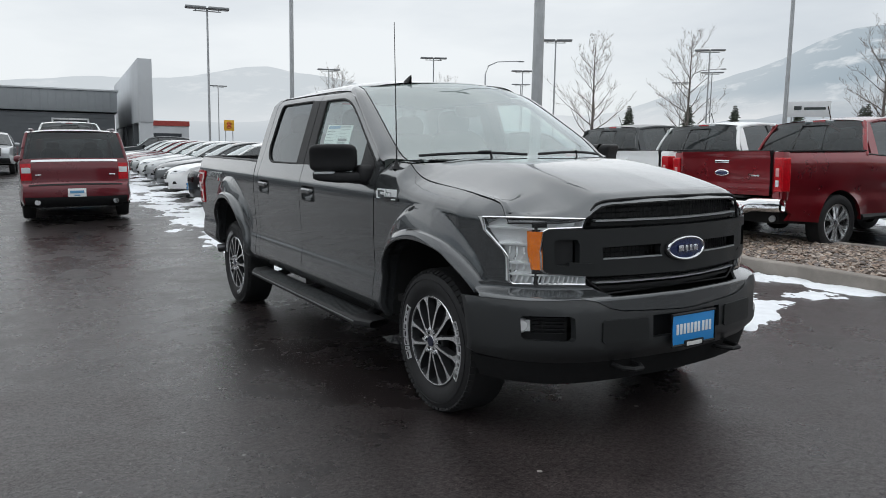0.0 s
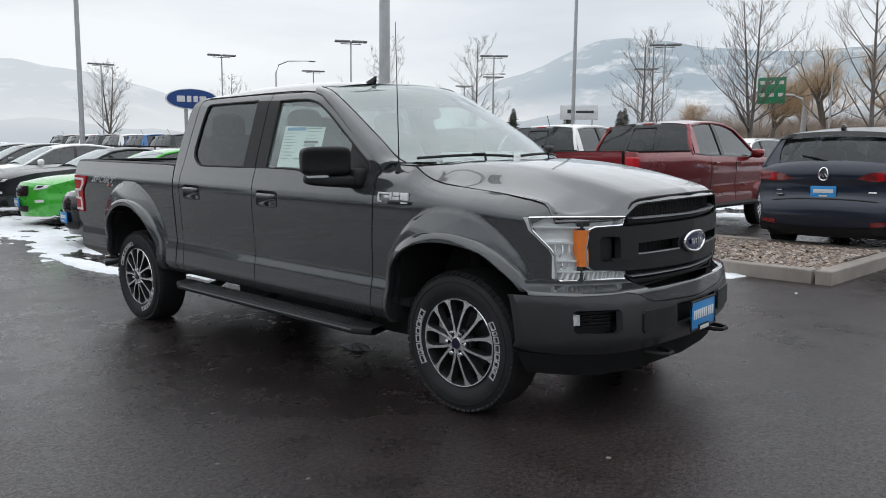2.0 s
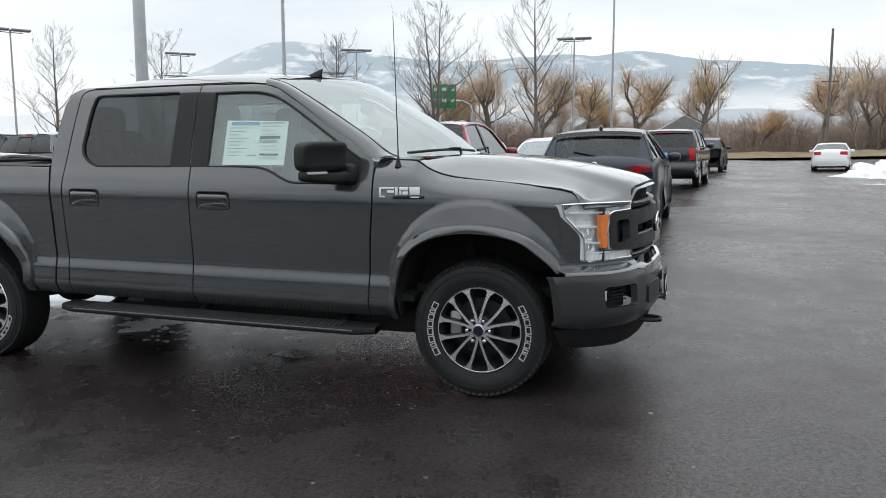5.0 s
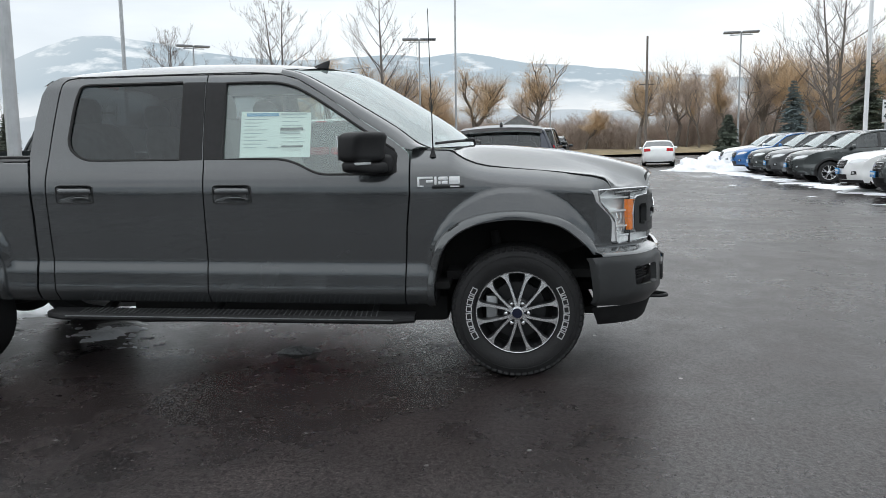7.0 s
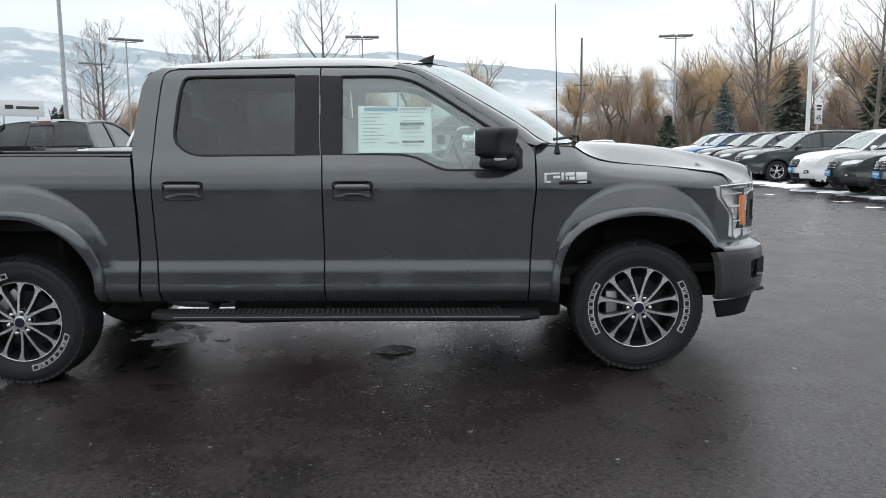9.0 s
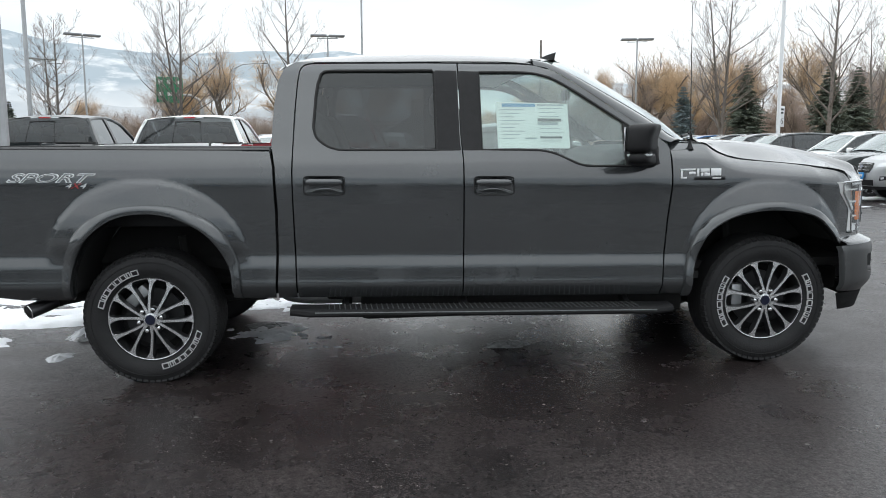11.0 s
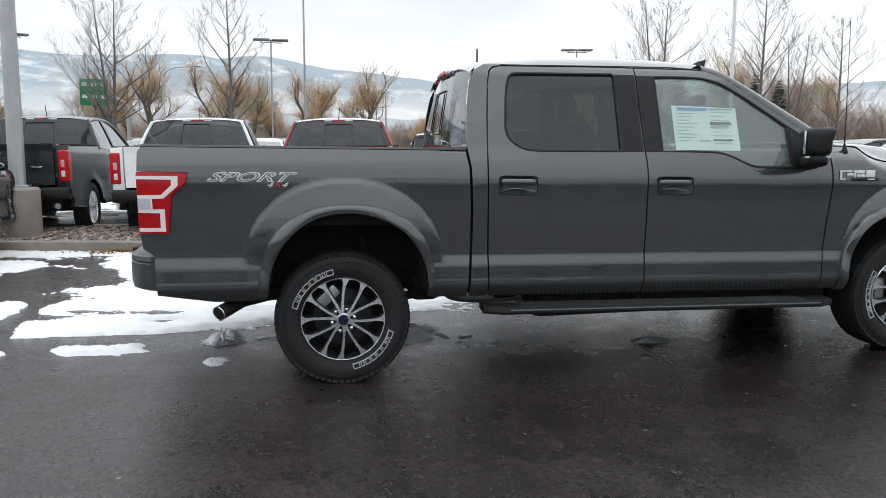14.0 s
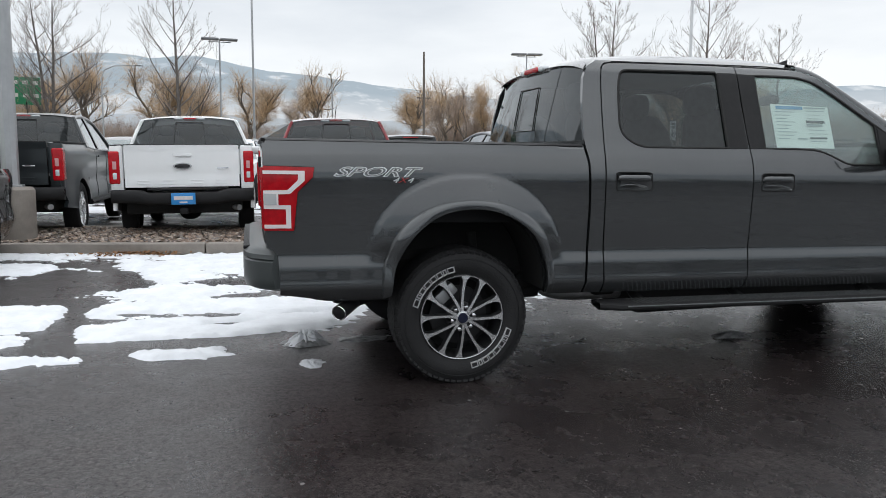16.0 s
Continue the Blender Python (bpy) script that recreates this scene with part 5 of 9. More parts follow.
def wheel_template():
    t = tyre_bm()
    made = [("tyre", t, RUBBER, ""), ("tread_shoulder", tread_shoulder_bm(), RUBBER, "")]
    made.append(("rim", lathe_bm([(0.247, 0.030), (0.246, 0.015), (0.243, 0.011), (0.2385, 0.012), (0.237, 0.020)], 64), ALLOY, "bright machined rim lip"))
    made.append(("rim_barrel", lathe_bm([(0.237, 0.020), (0.226, 0.05), (0.216, 0.12), (0.214, 0.21), (0.225, 0.25)], 64), ALLOY_DARK, ""))
    spokes = []
    for k in range(6):
        a = radians(90 + 60 * k)
        for d in (-1, 1):
            spokes.append(spoke_bm(0.040, 0.240, 0.0145, 0.024, 0.000, 0.012, a + d * radians(8), a + d * radians(17.5), 0.045))
    for sp in spokes:
        made.append(("spoke", sp, (ALLOY, ALLOY_DARK), ""))
    made.append(("hub_ring", lathe_bm([(0.0, 0.014), (0.074, 0.014), (0.084, 0.024), (0.088, 0.06)], 28), ALLOY_DARK, ""))
    made.append(("hub_cap", lathe_bm([(0.0, -0.006), (0.026, -0.005), (0.030, 0.0), (0.040, 0.002), (0.042, 0.014)], 28), ALLOY, ""))
    made.append(("hub_badge", lathe_bm([(0.0, -0.0075), (0.027, -0.0072), (0.030, -0.003)], 24), HUB_BLUE, ""))
    for k in range(6):
        a = radians(60 * k + 60)
        c = Vector((0, 0.066 * math.cos(a), 0.066 * math.sin(a)))
        made.append(("wheel_nut", tube_bm([c + Vector((0.03, 0, 0)), c + Vector((-0.004, 0, 0)), c + Vector((-0.012, 0, 0)), c + Vector((-0.014, 0, 0))], 0.013, 8, radii=[0.0135, 0.013, 0.010, 0.003]), CHROME, ""))
    made.append(("brake_disc", lathe_bm([(0.07, 0.10), (0.17, 0.10), (0.17, 0.125), (0.07, 0.125)], 36), ALLOY_DARK, ""))
    made.append(("rim_back", lathe_bm([(0.0, 0.15), (0.222, 0.15)], 36), DARK_VOID, ""))
    made.append(("brake_caliper", box_bm((0.08, 0.07, 0.15), (0.10, 0.15, 0.02), 0.015), GALV, ""))
    # raised white outlines on the sidewall, one plain block for each letter
    widths = (0.046, 0.021, 0.037, 0.042, 0.036, 0.034, 0.021, 0.042)
    arc_long = sum(widths) + 0.006 * 7
    for base in (0, 180):
        run = -arc_long / 2
        for w in widths:
            a = radians(base) + (run + w / 2) / 0.286
            run += w + 0.006
            letter = bmesh.new()
            for dy, dz, sy, sz in ((0.0145, 0, 0.005, w), (-0.0145, 0, 0.005, w), (0, (w - 0.005) / 2, 0.025, 0.005), (0, -(w - 0.005) / 2, 0.025, 0.005)):
                box_bm((0.012, sy, sz), (0, dy, dz + 0.10 * dy), bm=letter)
            bmesh.ops.transform(letter, matrix=Matrix.Rotation(a, 4, "X") @ Matrix.Translation((0.0005, 0.286, 0)), verts=letter.verts)
            made.append(("sidewall_block", letter, SIDEWALL_WHITE, ""))
    made.append(("sidewall_ring", lathe_bm([(0.336, 0.002), (0.337, -0.0035), (0.339, -0.0035), (0.340, 0.003)], 72), RUBBER, ""))
    return made


def put_wheel(made, parent, centre, turn, sgn, cache):
    hub = make_wheel(parent, centre, turn, sgn)
    for i, (nm, bm_, m, lab) in enumerate(made):
        if i in cache:
            o = new(nm, cache[i])
            o.parent = hub
            if lab:
                o["label"] = lab
        else:
            o = part(nm, bm_, m, hub, lab, smooth=30)
            if nm == "spoke":
                for p in o.data.polygons:
                    p.material_index = 0 if p.normal.x < -0.8 else 1
            cache[i] = o.data
    return hub


wheel_parts, wheel_cache = wheel_template(), {}
for y, turn in ((0.0, 0), (3.685, 48)):
    put_wheel(wheel_parts, truck, (0.0, y, 0.395), turn, 1, wheel_cache)
    put_wheel(wheel_parts, truck, (2 * TC, y, 0.395), turn, -1, wheel_cache)

# running boards
PALE_RIB = mat("pale_tread_rib", (0.10, 0.105, 0.107), rough=0.4, metal=0.3, var=0.3, var_scale=30)
for s in (1, -1):
    def rb(b):
        return b if s > 0 else flip(b, TC)
    sec = [(-0.122, 0.346), (-0.130, 0.358), (-0.126, 0.378), (-0.108, 0.386), (0.03, 0.390), (0.05, 0.384), (0.05, 0.36), (-0.09, 0.342)]

    def board(u, v):
        k = v * len(sec)
        i = int(k) % len(sec)
        t = k - int(k)
        p, q = sec[i], sec[(i + 1) % len(sec)]
        y = 0.60 + 2.27 * u
        end = 1 - 0.30 * max(0, 1 - min(u, 1 - u) / 0.05)
        return rk(0.05 + (p[0] + (q[0] - p[0]) * t - 0.05) * end, y, (p[1] + (q[1] - p[1]) * t))
    b = rb(grid_bm(board, 40, 24))
    running = part("running_board", b, BLACK_PLASTIC, truck)
    for k in range(60):
        y = 0.82 + 1.82 * k / 59
        part("tread_rib", rb(tube_bm([rk(-0.106, y, 0.388), rk(0.02, y + 0.012, 0.392)], 0.004, 4)), PALE_RIB, running)
    part("edge_strip", rb(tube_bm([rk(-0.131, 0.72 + 0.1 * k, 0.372) for k in range(21)], 0.005, 6)), PALE_RIB, running, "thin pale strip along the board's edge")
    for y in (0.85, 1.85, 2.55):
        part("board_bracket", rb(tube_bm([rk(0.0, y, 0.36), rk(0.12, y, 0.39), rk(0.25, y, 0.47)], 0.03, 6)), BLACK_PLASTIC, running)

# door mirrors
def blob(cx, cy, cz, rx, ry, rz, p=3.2, n=24, bend=None):
    def fn(u, v):
        a, t = 2 * math.pi * u, math.pi * (v - 0.5)
        f = lambda c: math.copysign(abs(c) ** (2 / p), c)
        x, y, z = rx * f(math.cos(t)) * f(math.cos(a)), ry * f(math.cos(t)) * f(math.sin(a)), rz * f(math.sin(t))
        if bend:
            x, y, z = bend(x, y, z)
        return cx + x, cy + y, cz + z
    b = grid_bm(fn, n, n // 2 + 2)
    bmesh.ops.remove_doubles(b, verts=b.verts, dist=1e-5)
    return b


for s in (1, -1):
    def mb(b):
        return b if s > 0 else flip(b, TC)
    def sweep(x, y, z):
        # the outer end lies farther back
        y -= 0.03 * max(0.0, z) / 0.084 * (1 if y < 0 else 0.2)
        return 0.886 * x + 0.465 * y, -0.465 * x + 0.886 * y, z
    mirror = part("door_mirror", mb(blob(-0.180, 0.847, 1.388, 0.145, 0.074, 0.084, 5.0, 32, sweep)), BLACK_PLASTIC, truck)
    lift = lambda x, y, z: (*sweep(x, y, 0.0)[:2], z + 0.018 * max(0.0, -x / 0.2))
    part("mirror_base", mb(blob(-0.150, 0.835, 1.270, 0.160, 0.066, 0.034, 4.2, 28, lift)), BLACK_PLASTIC, mirror)
    part("mirror_arm", mb(blob(0.0, 0.775, 1.285, 0.070, 0.075, 0.060, 4.0, 20)), BLACK_PLASTIC, mirror)
    part("mirror_glass", mb(box_bm((0.235, 0.006, 0.135), (-0.145, 0.914, 1.386), 0.003, rot=Matrix.Rotation(radians(-27.7), 4, "Z"))), CHROME, mirror)
    part("turn_signal", mb(blob(-0.225, 0.872, 1.298, 0.070, 0.070, 0.010, 4.0, 20, sweep)), CLEAR_LENS, mirror)

# rear window with the sliding pane, and the high brake lamp
def rear_glass(u, v, off=0.0):
    s = 2 * u - 1
    z = 1.33 + 0.46 * v
    half = TC - float(np.interp(z, SIDE_Z, SIDE_X)) - 0.014
    return rk(TC + half * s, 2.945 - 0.082 * v ** 1.3 - 0.0 + 0.05 * (1 - s * s) + off, z)


back = part("rear_window", grid_bm(rear_glass, 20, 10), DARK_GLASS, truck)
back.visible_shadow = False
fr = [Vector(rear_glass(u, v, 0.006)) for u, v in [(0.39, 0.16 + 0.62 * i / 6) for i in range(7)] + [(0.39 + 0.22 * i / 6, 0.78) for i in range(1, 7)] + [(0.61, 0.78 - 0.62 * i / 6) for i in range(1, 7)] + [(0.61 - 0.22 * i / 6, 0.16) for i in range(1, 7)]]
part("slider_frame", tube_bm(fr, 0.0045, 6), GLOSS_BLACK, back)
part("cab_back", grid_bm(lambda u, v: rk(0.03 + 1.80 * u, 2.945 + 0.02 * math.sin(math.pi * u), SILL + 0.05 + (1.33 - SILL - 0.05) * v), 10, 4), GREY_PAINT, truck)
part("roof_back_rail", grid_bm(lambda u, v: (lambda p, q: tuple(p[i] + (q[i] - p[i]) * v for i in range(3)))(rear_glass(u, 1.0), roof_fn(u, 1.0)), 20, 3), GREY_PAINT, truck)
brake = part("high_brake_lamp", blob(TC, 2.912, 1.812 + RAKE * 2.9, 0.15, 0.03, 0.020, 4.0, 24), RED_LENS, truck)
part("cargo_lamp", blob(TC - 0.17, 2.909, 1.811 + RAKE * 2.9, 0.045, 0.03, 0.020, 4.0, 16), CLEAR_LENS, brake)
part("cargo_lamp", blob(TC + 0.17, 2.909, 1.811 + RAKE * 2.9, 0.045, 0.03, 0.020, 4.0, 16), CLEAR_LENS, brake)

# inside
def seat(x, y, wide=0.54, head=True):
    st = new("seat")
    st.parent = truck
    st.location = (x, y, 0.88)
    part("cushion", blob(0, -0.12, 0.0, wide / 2, 0.27, 0.11, 4.0, 20), SEAT, st)
    part("backrest", blob(0, 0.20, 0.36, wide / 2, 0.10, 0.36, 3.5, 20, lambda a, b, c: (a, b + 0.28 * c, c)), SEAT, st)
    if head:
        part("headrest", blob(0, 0.35, 0.78, 0.14, 0.07, 0.10, 3.0, 16), SEAT, st)


for x in (0.50, 1.36):
    seat(x, 1.55)
for x in (0.42, 1.44):
    seat(x, 2.45, 0.62)
part("dashboard", blob(TC, 0.62, 1.20, 0.80, 0.30, 0.15, 4.0, 32), BLACK_PLASTIC, truck)
part("console", box_bm((0.26, 0.95, 0.40), (TC, 1.35, 0.85), 0.05), BLACK_PLASTIC, truck)
wheel_pts = [(1.36 + 0.185 * math.cos(a), 0.985 + 0.075 * math.sin(a), 1.20 + 0.17 * math.sin(a)) for a in np.linspace(0, 2 * math.pi, 29)]
steer = part("steering_wheel", tube_bm(wheel_pts, 0.016, 8), BLACK_PLASTIC, truck)
part("steering_hub", blob(1.36, 0.96, 1.19, 0.085, 0.04, 0.07, 3, 16), BLACK_PLASTIC, steer)
part("cabin_floor", box_bm((1.75, 2.5, 0.04), rk(TC, 1.65, 0.52)), DARK_VOID, truck)
part("headliner", grid_bm(lambda u, v: (lambda p: (TC + (p[0] - TC) * 0.97, p[1], p[2] - 0.035))(roof_fn(u, 0.03 + 0.93 * v)), 12, 12), mat("grey_headliner", (0.42, 0.42, 0.40), rough=0.95, var=0.05), truck)
part("rear_view_mirror", blob(TC, 1.03, 1.70, 0.11, 0.02, 0.04, 3, 16), BLACK_PLASTIC, truck)

# price sheet inside the front passenger's window
sheet = part("price_sheet", sheet_bm([(1.634, 1.585), (1.205, 1.575), (1.205, 1.312), (1.634, 1.312)], flank(0.020), steps=(0.2, 0.08)), PAPER, truck, "white printed price sheet taped inside the window")


def ink(y0, y1, z0, z1, m):
    part("print_block", sheet_bm([(y0, z0), (y1, z0), (y1, z1), (y0, z1)], flank(0.016), step=0.2), m, sheet)


ink(1.60, 1.40, 1.555, 1.575, INK_BLUE)
ink(1.39, 1.23, 1.562, 1.572, INK_GREY)
ink(1.39, 1.25, 1.47, 1.487, INK_DARK)
ink(1.39, 1.27, 1.45, 1.465, INK_GREY)
ink(1.38, 1.25, 1.37, 1.382, INK_DARK)
ink(1.47, 1.40, 1.365, 1.375, INK_GREY)
for k in range(9):
    ink(1.61, 1.47 + 0.03 * ((k * 7) % 3), 1.535 - 0.021 * k, 1.540 - 0.021 * k, INK_GREY)
    ink(1.38, 1.24 + 0.02 * ((k * 5) % 3), 1.545 - 0.024 * k, 1.549 - 0.024 * k, INK_GREY)

# wing badge as plain blocks, and the bed's lettering
wing_badge = part("wing_badge", box_bm((0.006, 0.185, 0.020), (side_x(0.4, 1.14) - 0.004, 0.385, 1.149), 0.002), GLOSS_BLACK, truck, "bright blocks of the model badge over a black bar")


def badge_block(y0, y1, z0, z1):
    """A plain bright block."""
    yc, zc = (y0 + y1) / 2, (z0 + z1) / 2
    part("badge_block", box_bm((0.008, y0 - y1, z1 - z0), (side_x(yc, zc - 0.01) - 0.005, yc, zc), 0.003), BADGE_WHITE, wing_badge)


for blk in ((0.562, 0.470, 1.197, 1.208), (0.562, 0.550, 1.150, 1.197), (0.550, 0.525, 1.150, 1.159), (0.512, 0.470, 1.174, 1.190), (0.464, 0.449, 1.162, 1.208), (0.440, 0.386, 1.188, 1.207), (0.420, 0.386, 1.164, 1.183), (0.440, 0.426, 1.164, 1.183), (0.378, 0.316, 1.164, 1.207), (0.372, 0.318, 1.146, 1.154)):
    badge_block(*blk)

def sport_letters(bold, lift):
    t = text_bm("SPORT", 0.125, 0.002, 0.0)
    lo, hi, th = min(v.co.x for v in t.verts), max(v.co.x for v in t.verts), max(v.co.y for v in t.verts)
    t.free()
    t = text_bm("SPORT", 0.125, 0.002, bold)
    for v in t.verts:
        a, c = (v.co.x - lo) / (hi - lo), v.co.y / th
        y, z = 4.40 - 0.43 * a - 0.05 * c, 1.113 + 0.048 * c
        v.co = Vector(rk(side_x(y, z) - lift - 0.5 * v.co.z, y, z))
    return t


t = sport_letters(0.0045, 0.002)
letters = part("bed_lettering", t, SILVER_LETTER, truck, "silver-edged sport lettering", smooth=0)
part("letter_fill", sport_letters(-0.0015, 0.0045), mat("letter_grey", (0.16, 0.17, 0.175), rough=0.5), letters, smooth=0)
t = text_bm("4X4", 0.06, 0.002)
lo = min(v.co.x for v in t.verts)
hi = max(v.co.x for v in t.verts)
th = max(v.co.y for v in t.verts)
for v in t.verts:
    a, c = (v.co.x - lo) / (hi - lo), v.co.y / th
    y, z = 4.09 - 0.11 * a - 0.02 * c, 1.080 + 0.028 * c
    v.co = Vector(rk(side_x(y, z) - 0.002 - 0.5 * v.co.z, y, z))
drive = part("bed_lettering", t, (SILVER_LETTER, mat("red_letter", (0.36, 0.03, 0.03), rough=0.5)), letters, "silver and red four-wheel-drive lettering", smooth=0)
for p in drive.data.polygons:
    p.material_index = 1 if abs(p.center.y - 4.025) < 0.020 else 0

# underside: frame rails, axles, shafts, springs
for x in (0.45, 1.41):
    part("frame_rail", tube_bm([rk(x, -0.6, 0.52), rk(x, 0.6, 0.46), rk(x, 2.9, 0.46), rk(x, 3.7, 0.62), rk(x, 4.6, 0.55)], 0.06, 6), DARK_VOID, truck)
    part("leaf_spring", tube_bm([rk(x - 0.06, 3.0, 0.42), rk(x - 0.06, 3.68, 0.30), rk(x - 0.06, 4.35, 0.45)], 0.03, 5), DARK_VOID, truck)
part("rear_axle", tube_bm([(0.15, 3.685, 0.395), (1.71, 3.685, 0.395)], 0.045, 10), DARK_VOID, truck)
part("differential", blob(TC, 3.685, 0.39, 0.17, 0.16, 0.15, 2.5, 20), DARK_VOID, truck)
part("front_axle", tube_bm([(0.15, 0.0, 0.395), (1.71, 0.0, 0.395)], 0.04, 10), DARK_VOID, truck)
part("drive_shaft", tube_bm([(TC, 0.9, 0.50), (TC, 3.5, 0.42)], 0.04, 8), DARK_VOID, truck)
part("gearbox", blob(TC, 0.75, 0.48, 0.25, 0.6, 0.15, 3.0, 20), DARK_VOID, truck)
part("silencer", blob(0.55, 2.6, 0.44, 0.13, 0.42, 0.09, 3.0, 20), GALV, truck)
for x, y in ((0.20, 3.5), (0.22, 0.08)):
    part("shock_absorber", tube_bm([(x + 0.1, y, 0.36), (x + 0.1, y + 0.05, 0.85)], 0.03, 8), DARK_VOID, truck)
# the tray, plate, beam and crossmembers are added to darken the ground underneath
part("underbody_light_block", box_bm((1.40, 2.05, 0.17), rk(TC, 1.45, 0.348), 0.04), DARK_VOID, truck)
part("front_light_block", box_bm((1.16, 0.85, 0.05), rk(TC, -0.08, 0.335), 0.02), DARK_VOID, truck)
part("bumper_beam", box_bm((1.06, 0.20, 0.16), rk(TC, -0.60, 0.46), 0.04), DARK_VOID, truck)
for y in (0.45, 2.62, 3.15, 4.30):
    part("crossmember", box_bm((1.10, 0.16, 0.16), rk(TC, y, 0.42), 0.03), DARK_VOID, truck)
part("spare_wheel", lathe_bm([(0.10, -0.09), (0.30, -0.10), (0.36, -0.06), (0.37, 0.0), (0.36, 0.06), (0.30, 0.10), (0.10, 0.09)], 32), RUBBER, truck).matrix_local = Matrix.Translation((TC, 4.22, 0.50)) @ Matrix.Rotation(radians(90), 4, "Y")
part("fuel_tank", box_bm((0.5, 1.0, 0.2), rk(1.25, 2.4, 0.42), 0.06), DARK_VOID, truck)
part("engine_bay_floor", box_bm((1.5, 1.15, 0.05), rk(TC, -0.15, 0.60)), DARK_VOID, truck)
part("radiator_panel", box_bm((1.5, 0.03, 0.5), rk(TC, -0.66, 0.85)), DARK_VOID, truck)

# ---- parked vehicles: one kit, with a drawing for each kind ----
PANE_CENTRE[0] = (0, 0, 0.6)


def lerp_path(path, t):
    """A place on an open 2D path, by share of its length."""
    seg = [math.dist(path[i], path[i + 1]) for i in range(len(path) - 1)]
    d = t * sum(seg)
    for i, s in enumerate(seg):
        if d <= s or i == len(seg) - 1:
            k = d / s if s else 0
            return path[i][0] + (path[i + 1][0] - path[i][0]) * k, path[i][1] + (path[i + 1][1] - path[i][1]) * k
        d -= s


PAINTS = []


class Car:
    """Local frame: x to its right, y forward, z up, origin on the ground under its middle."""

    def __init__(self, name, label, category, d, color, group=""):
        self.d, self.color = d, color
        self.root = empty(name, label, category, group)
        self.face_path = spline(d["face"], 4)
        self.hood_path = spline(d["hood"], 4)
        self.screen_path = spline(d["screen"], 3)
        self.roof_path = spline(d["roof"], 4)
        self.back_path = spline(d["back"], 3)
        self.tail_path = spline(d["tail"], 4)
        self.belt_path = spline(d["belt"], 4)
        self.belt_y = sorted((p[0], p[1]) for p in self.belt_path)
        self.yf, self.yr = max(p[0] for p in d["face"]), min(p[0] for p in d["tail"])

    def belt_z(self, y):
        return float(np.interp(y, [p[0] for p in self.belt_y], [p[1] for p in self.belt_y]))

    def half(self, y, z):
        d = self.d
        w = d["W"]
        rf, rr = d.get("rf", 0.9), d.get("rr", 0.6)
        a = max(0.0, (y - (self.yf - rf)) / rf)
        b = max(0.0, ((self.yr + rr) - y) / rr)
        w -= d.get("kf", 0.13) * a ** 2.4 + d.get("kr", 0.09) * b ** 2.4
        w -= 0.10 * smoothstep(0.45, 0.15, z)
        crease = d.get("crease", 0.80)
        w -= 0.020 * math.exp(-((z - crease + 0.16) / 0.09) ** 2)
        bz = self.belt_z(y)
        if z > bz - 0.10:
            w -= 0.035 * smoothstep(bz - 0.10, bz + 0.02, z)
        if z > bz:
            w -= d.get("tumble", 0.42) * (z - bz) + 0.25 * max(0, z - bz - 0.25) ** 2
        for yw in (d["ya"], d["yb"]):
            r = math.hypot(y - yw, z - d["R"])
            if r < d["arch"] + 0.09 and z < bz:
                w += 0.022 * smoothstep(d["arch"] + 0.09, d["arch"] + 0.02, r)
        return w

    def side(self, sgn, off=0.0):
        return lambda y, z: (sgn * (self.half(y, z) + off), y, z)

    def across(self, path, crown, p=2.2, off=0.0):
        """The skin over the car's width above a line of its profile."""
        def fn(s, t):
            y, z = lerp_path(path, t)
            y0, z0 = lerp_path(path, max(0, t - 0.04))
            y1, z1 = lerp_path(path, min(1, t + 0.04))
            n = Vector((z0 - z1, y1 - y0))
            n = n.normalized() if n.length > 1e-6 else Vector((0, 1))
            if n.dot(Vector((y - (self.yf + self.yr) / 2, (z - 0.6) * 4))) < 0:
                n = -n
            if path is self.face_path or path is self.hood_path:
                # the nose swings back towards its corners
                on_face = path is self.face_path
                q = self.d.get("pf", 2.6)
                k = 1.0 if on_face else (1 - t) ** 1.6
                dy = self.d.get("cf", 0.16) * k * (1 - abs(s) ** q)
                dz = 0.05 * (t ** 3 if on_face else 1.0) * (1 - s * s)
                return s * self.half(y, z), y + dy + n.x * off, z + dz + n.y * off
            c = (crown(t) if callable(crown) else crown) * (1 - abs(s) ** p) + off
            return s * (self.half(y, z) - (0.0 if off == 0 else 0.0)), y + n.x * c, z + n.y * c
        return fn

    def ribbon(self, name, path, crown, nt, material, p=2.2, ns=18, parent=None):
        f = self.across(path, crown, p)
        return part(name, grid_bm(lambda u, v: f(2 * u - 1, v), ns, nt), material, parent or self.root, smooth=40)

    def patch(self, name, path, crown, outline, off, material, p=2.2, parent=None, step=0.08, thick=0.0):
        """A plate that follows the skin; outline in (across -1 to 1, along 0 to 1)."""
        f = self.across(path, crown, p, off)
        g = self.across(path, crown, p, off - 0.012)
        return part(name, sheet_bm(outline, lambda s, t: f(s, t), steps=(step, step)), material, parent or self.root)

    def body(self, window=SMOKE_GLASS, screen=SMOKE_GLASS, doors=(), pillars=(), lamps=True):
        d, R = self.d, self.root
        sill = d.get("sill", 0.24)
        bot = [(self.yf - 0.10, sill + 0.02)]
        for yw in (d["ya"], d["yb"]):
            a = d["arch"]
            up = math.sqrt(max(0, a * a - (sill - d["R"]) ** 2))
            ang = math.degrees(math.atan2(sill - d["R"], up))
            bot += arc(yw, d["R"], a, a, ang, 180 - ang, 18)
        bot += [(self.yr + 0.12, sill + 0.05)]
        rail = d.get("rail")
        top = (spline(rail, 3) if rail else [])
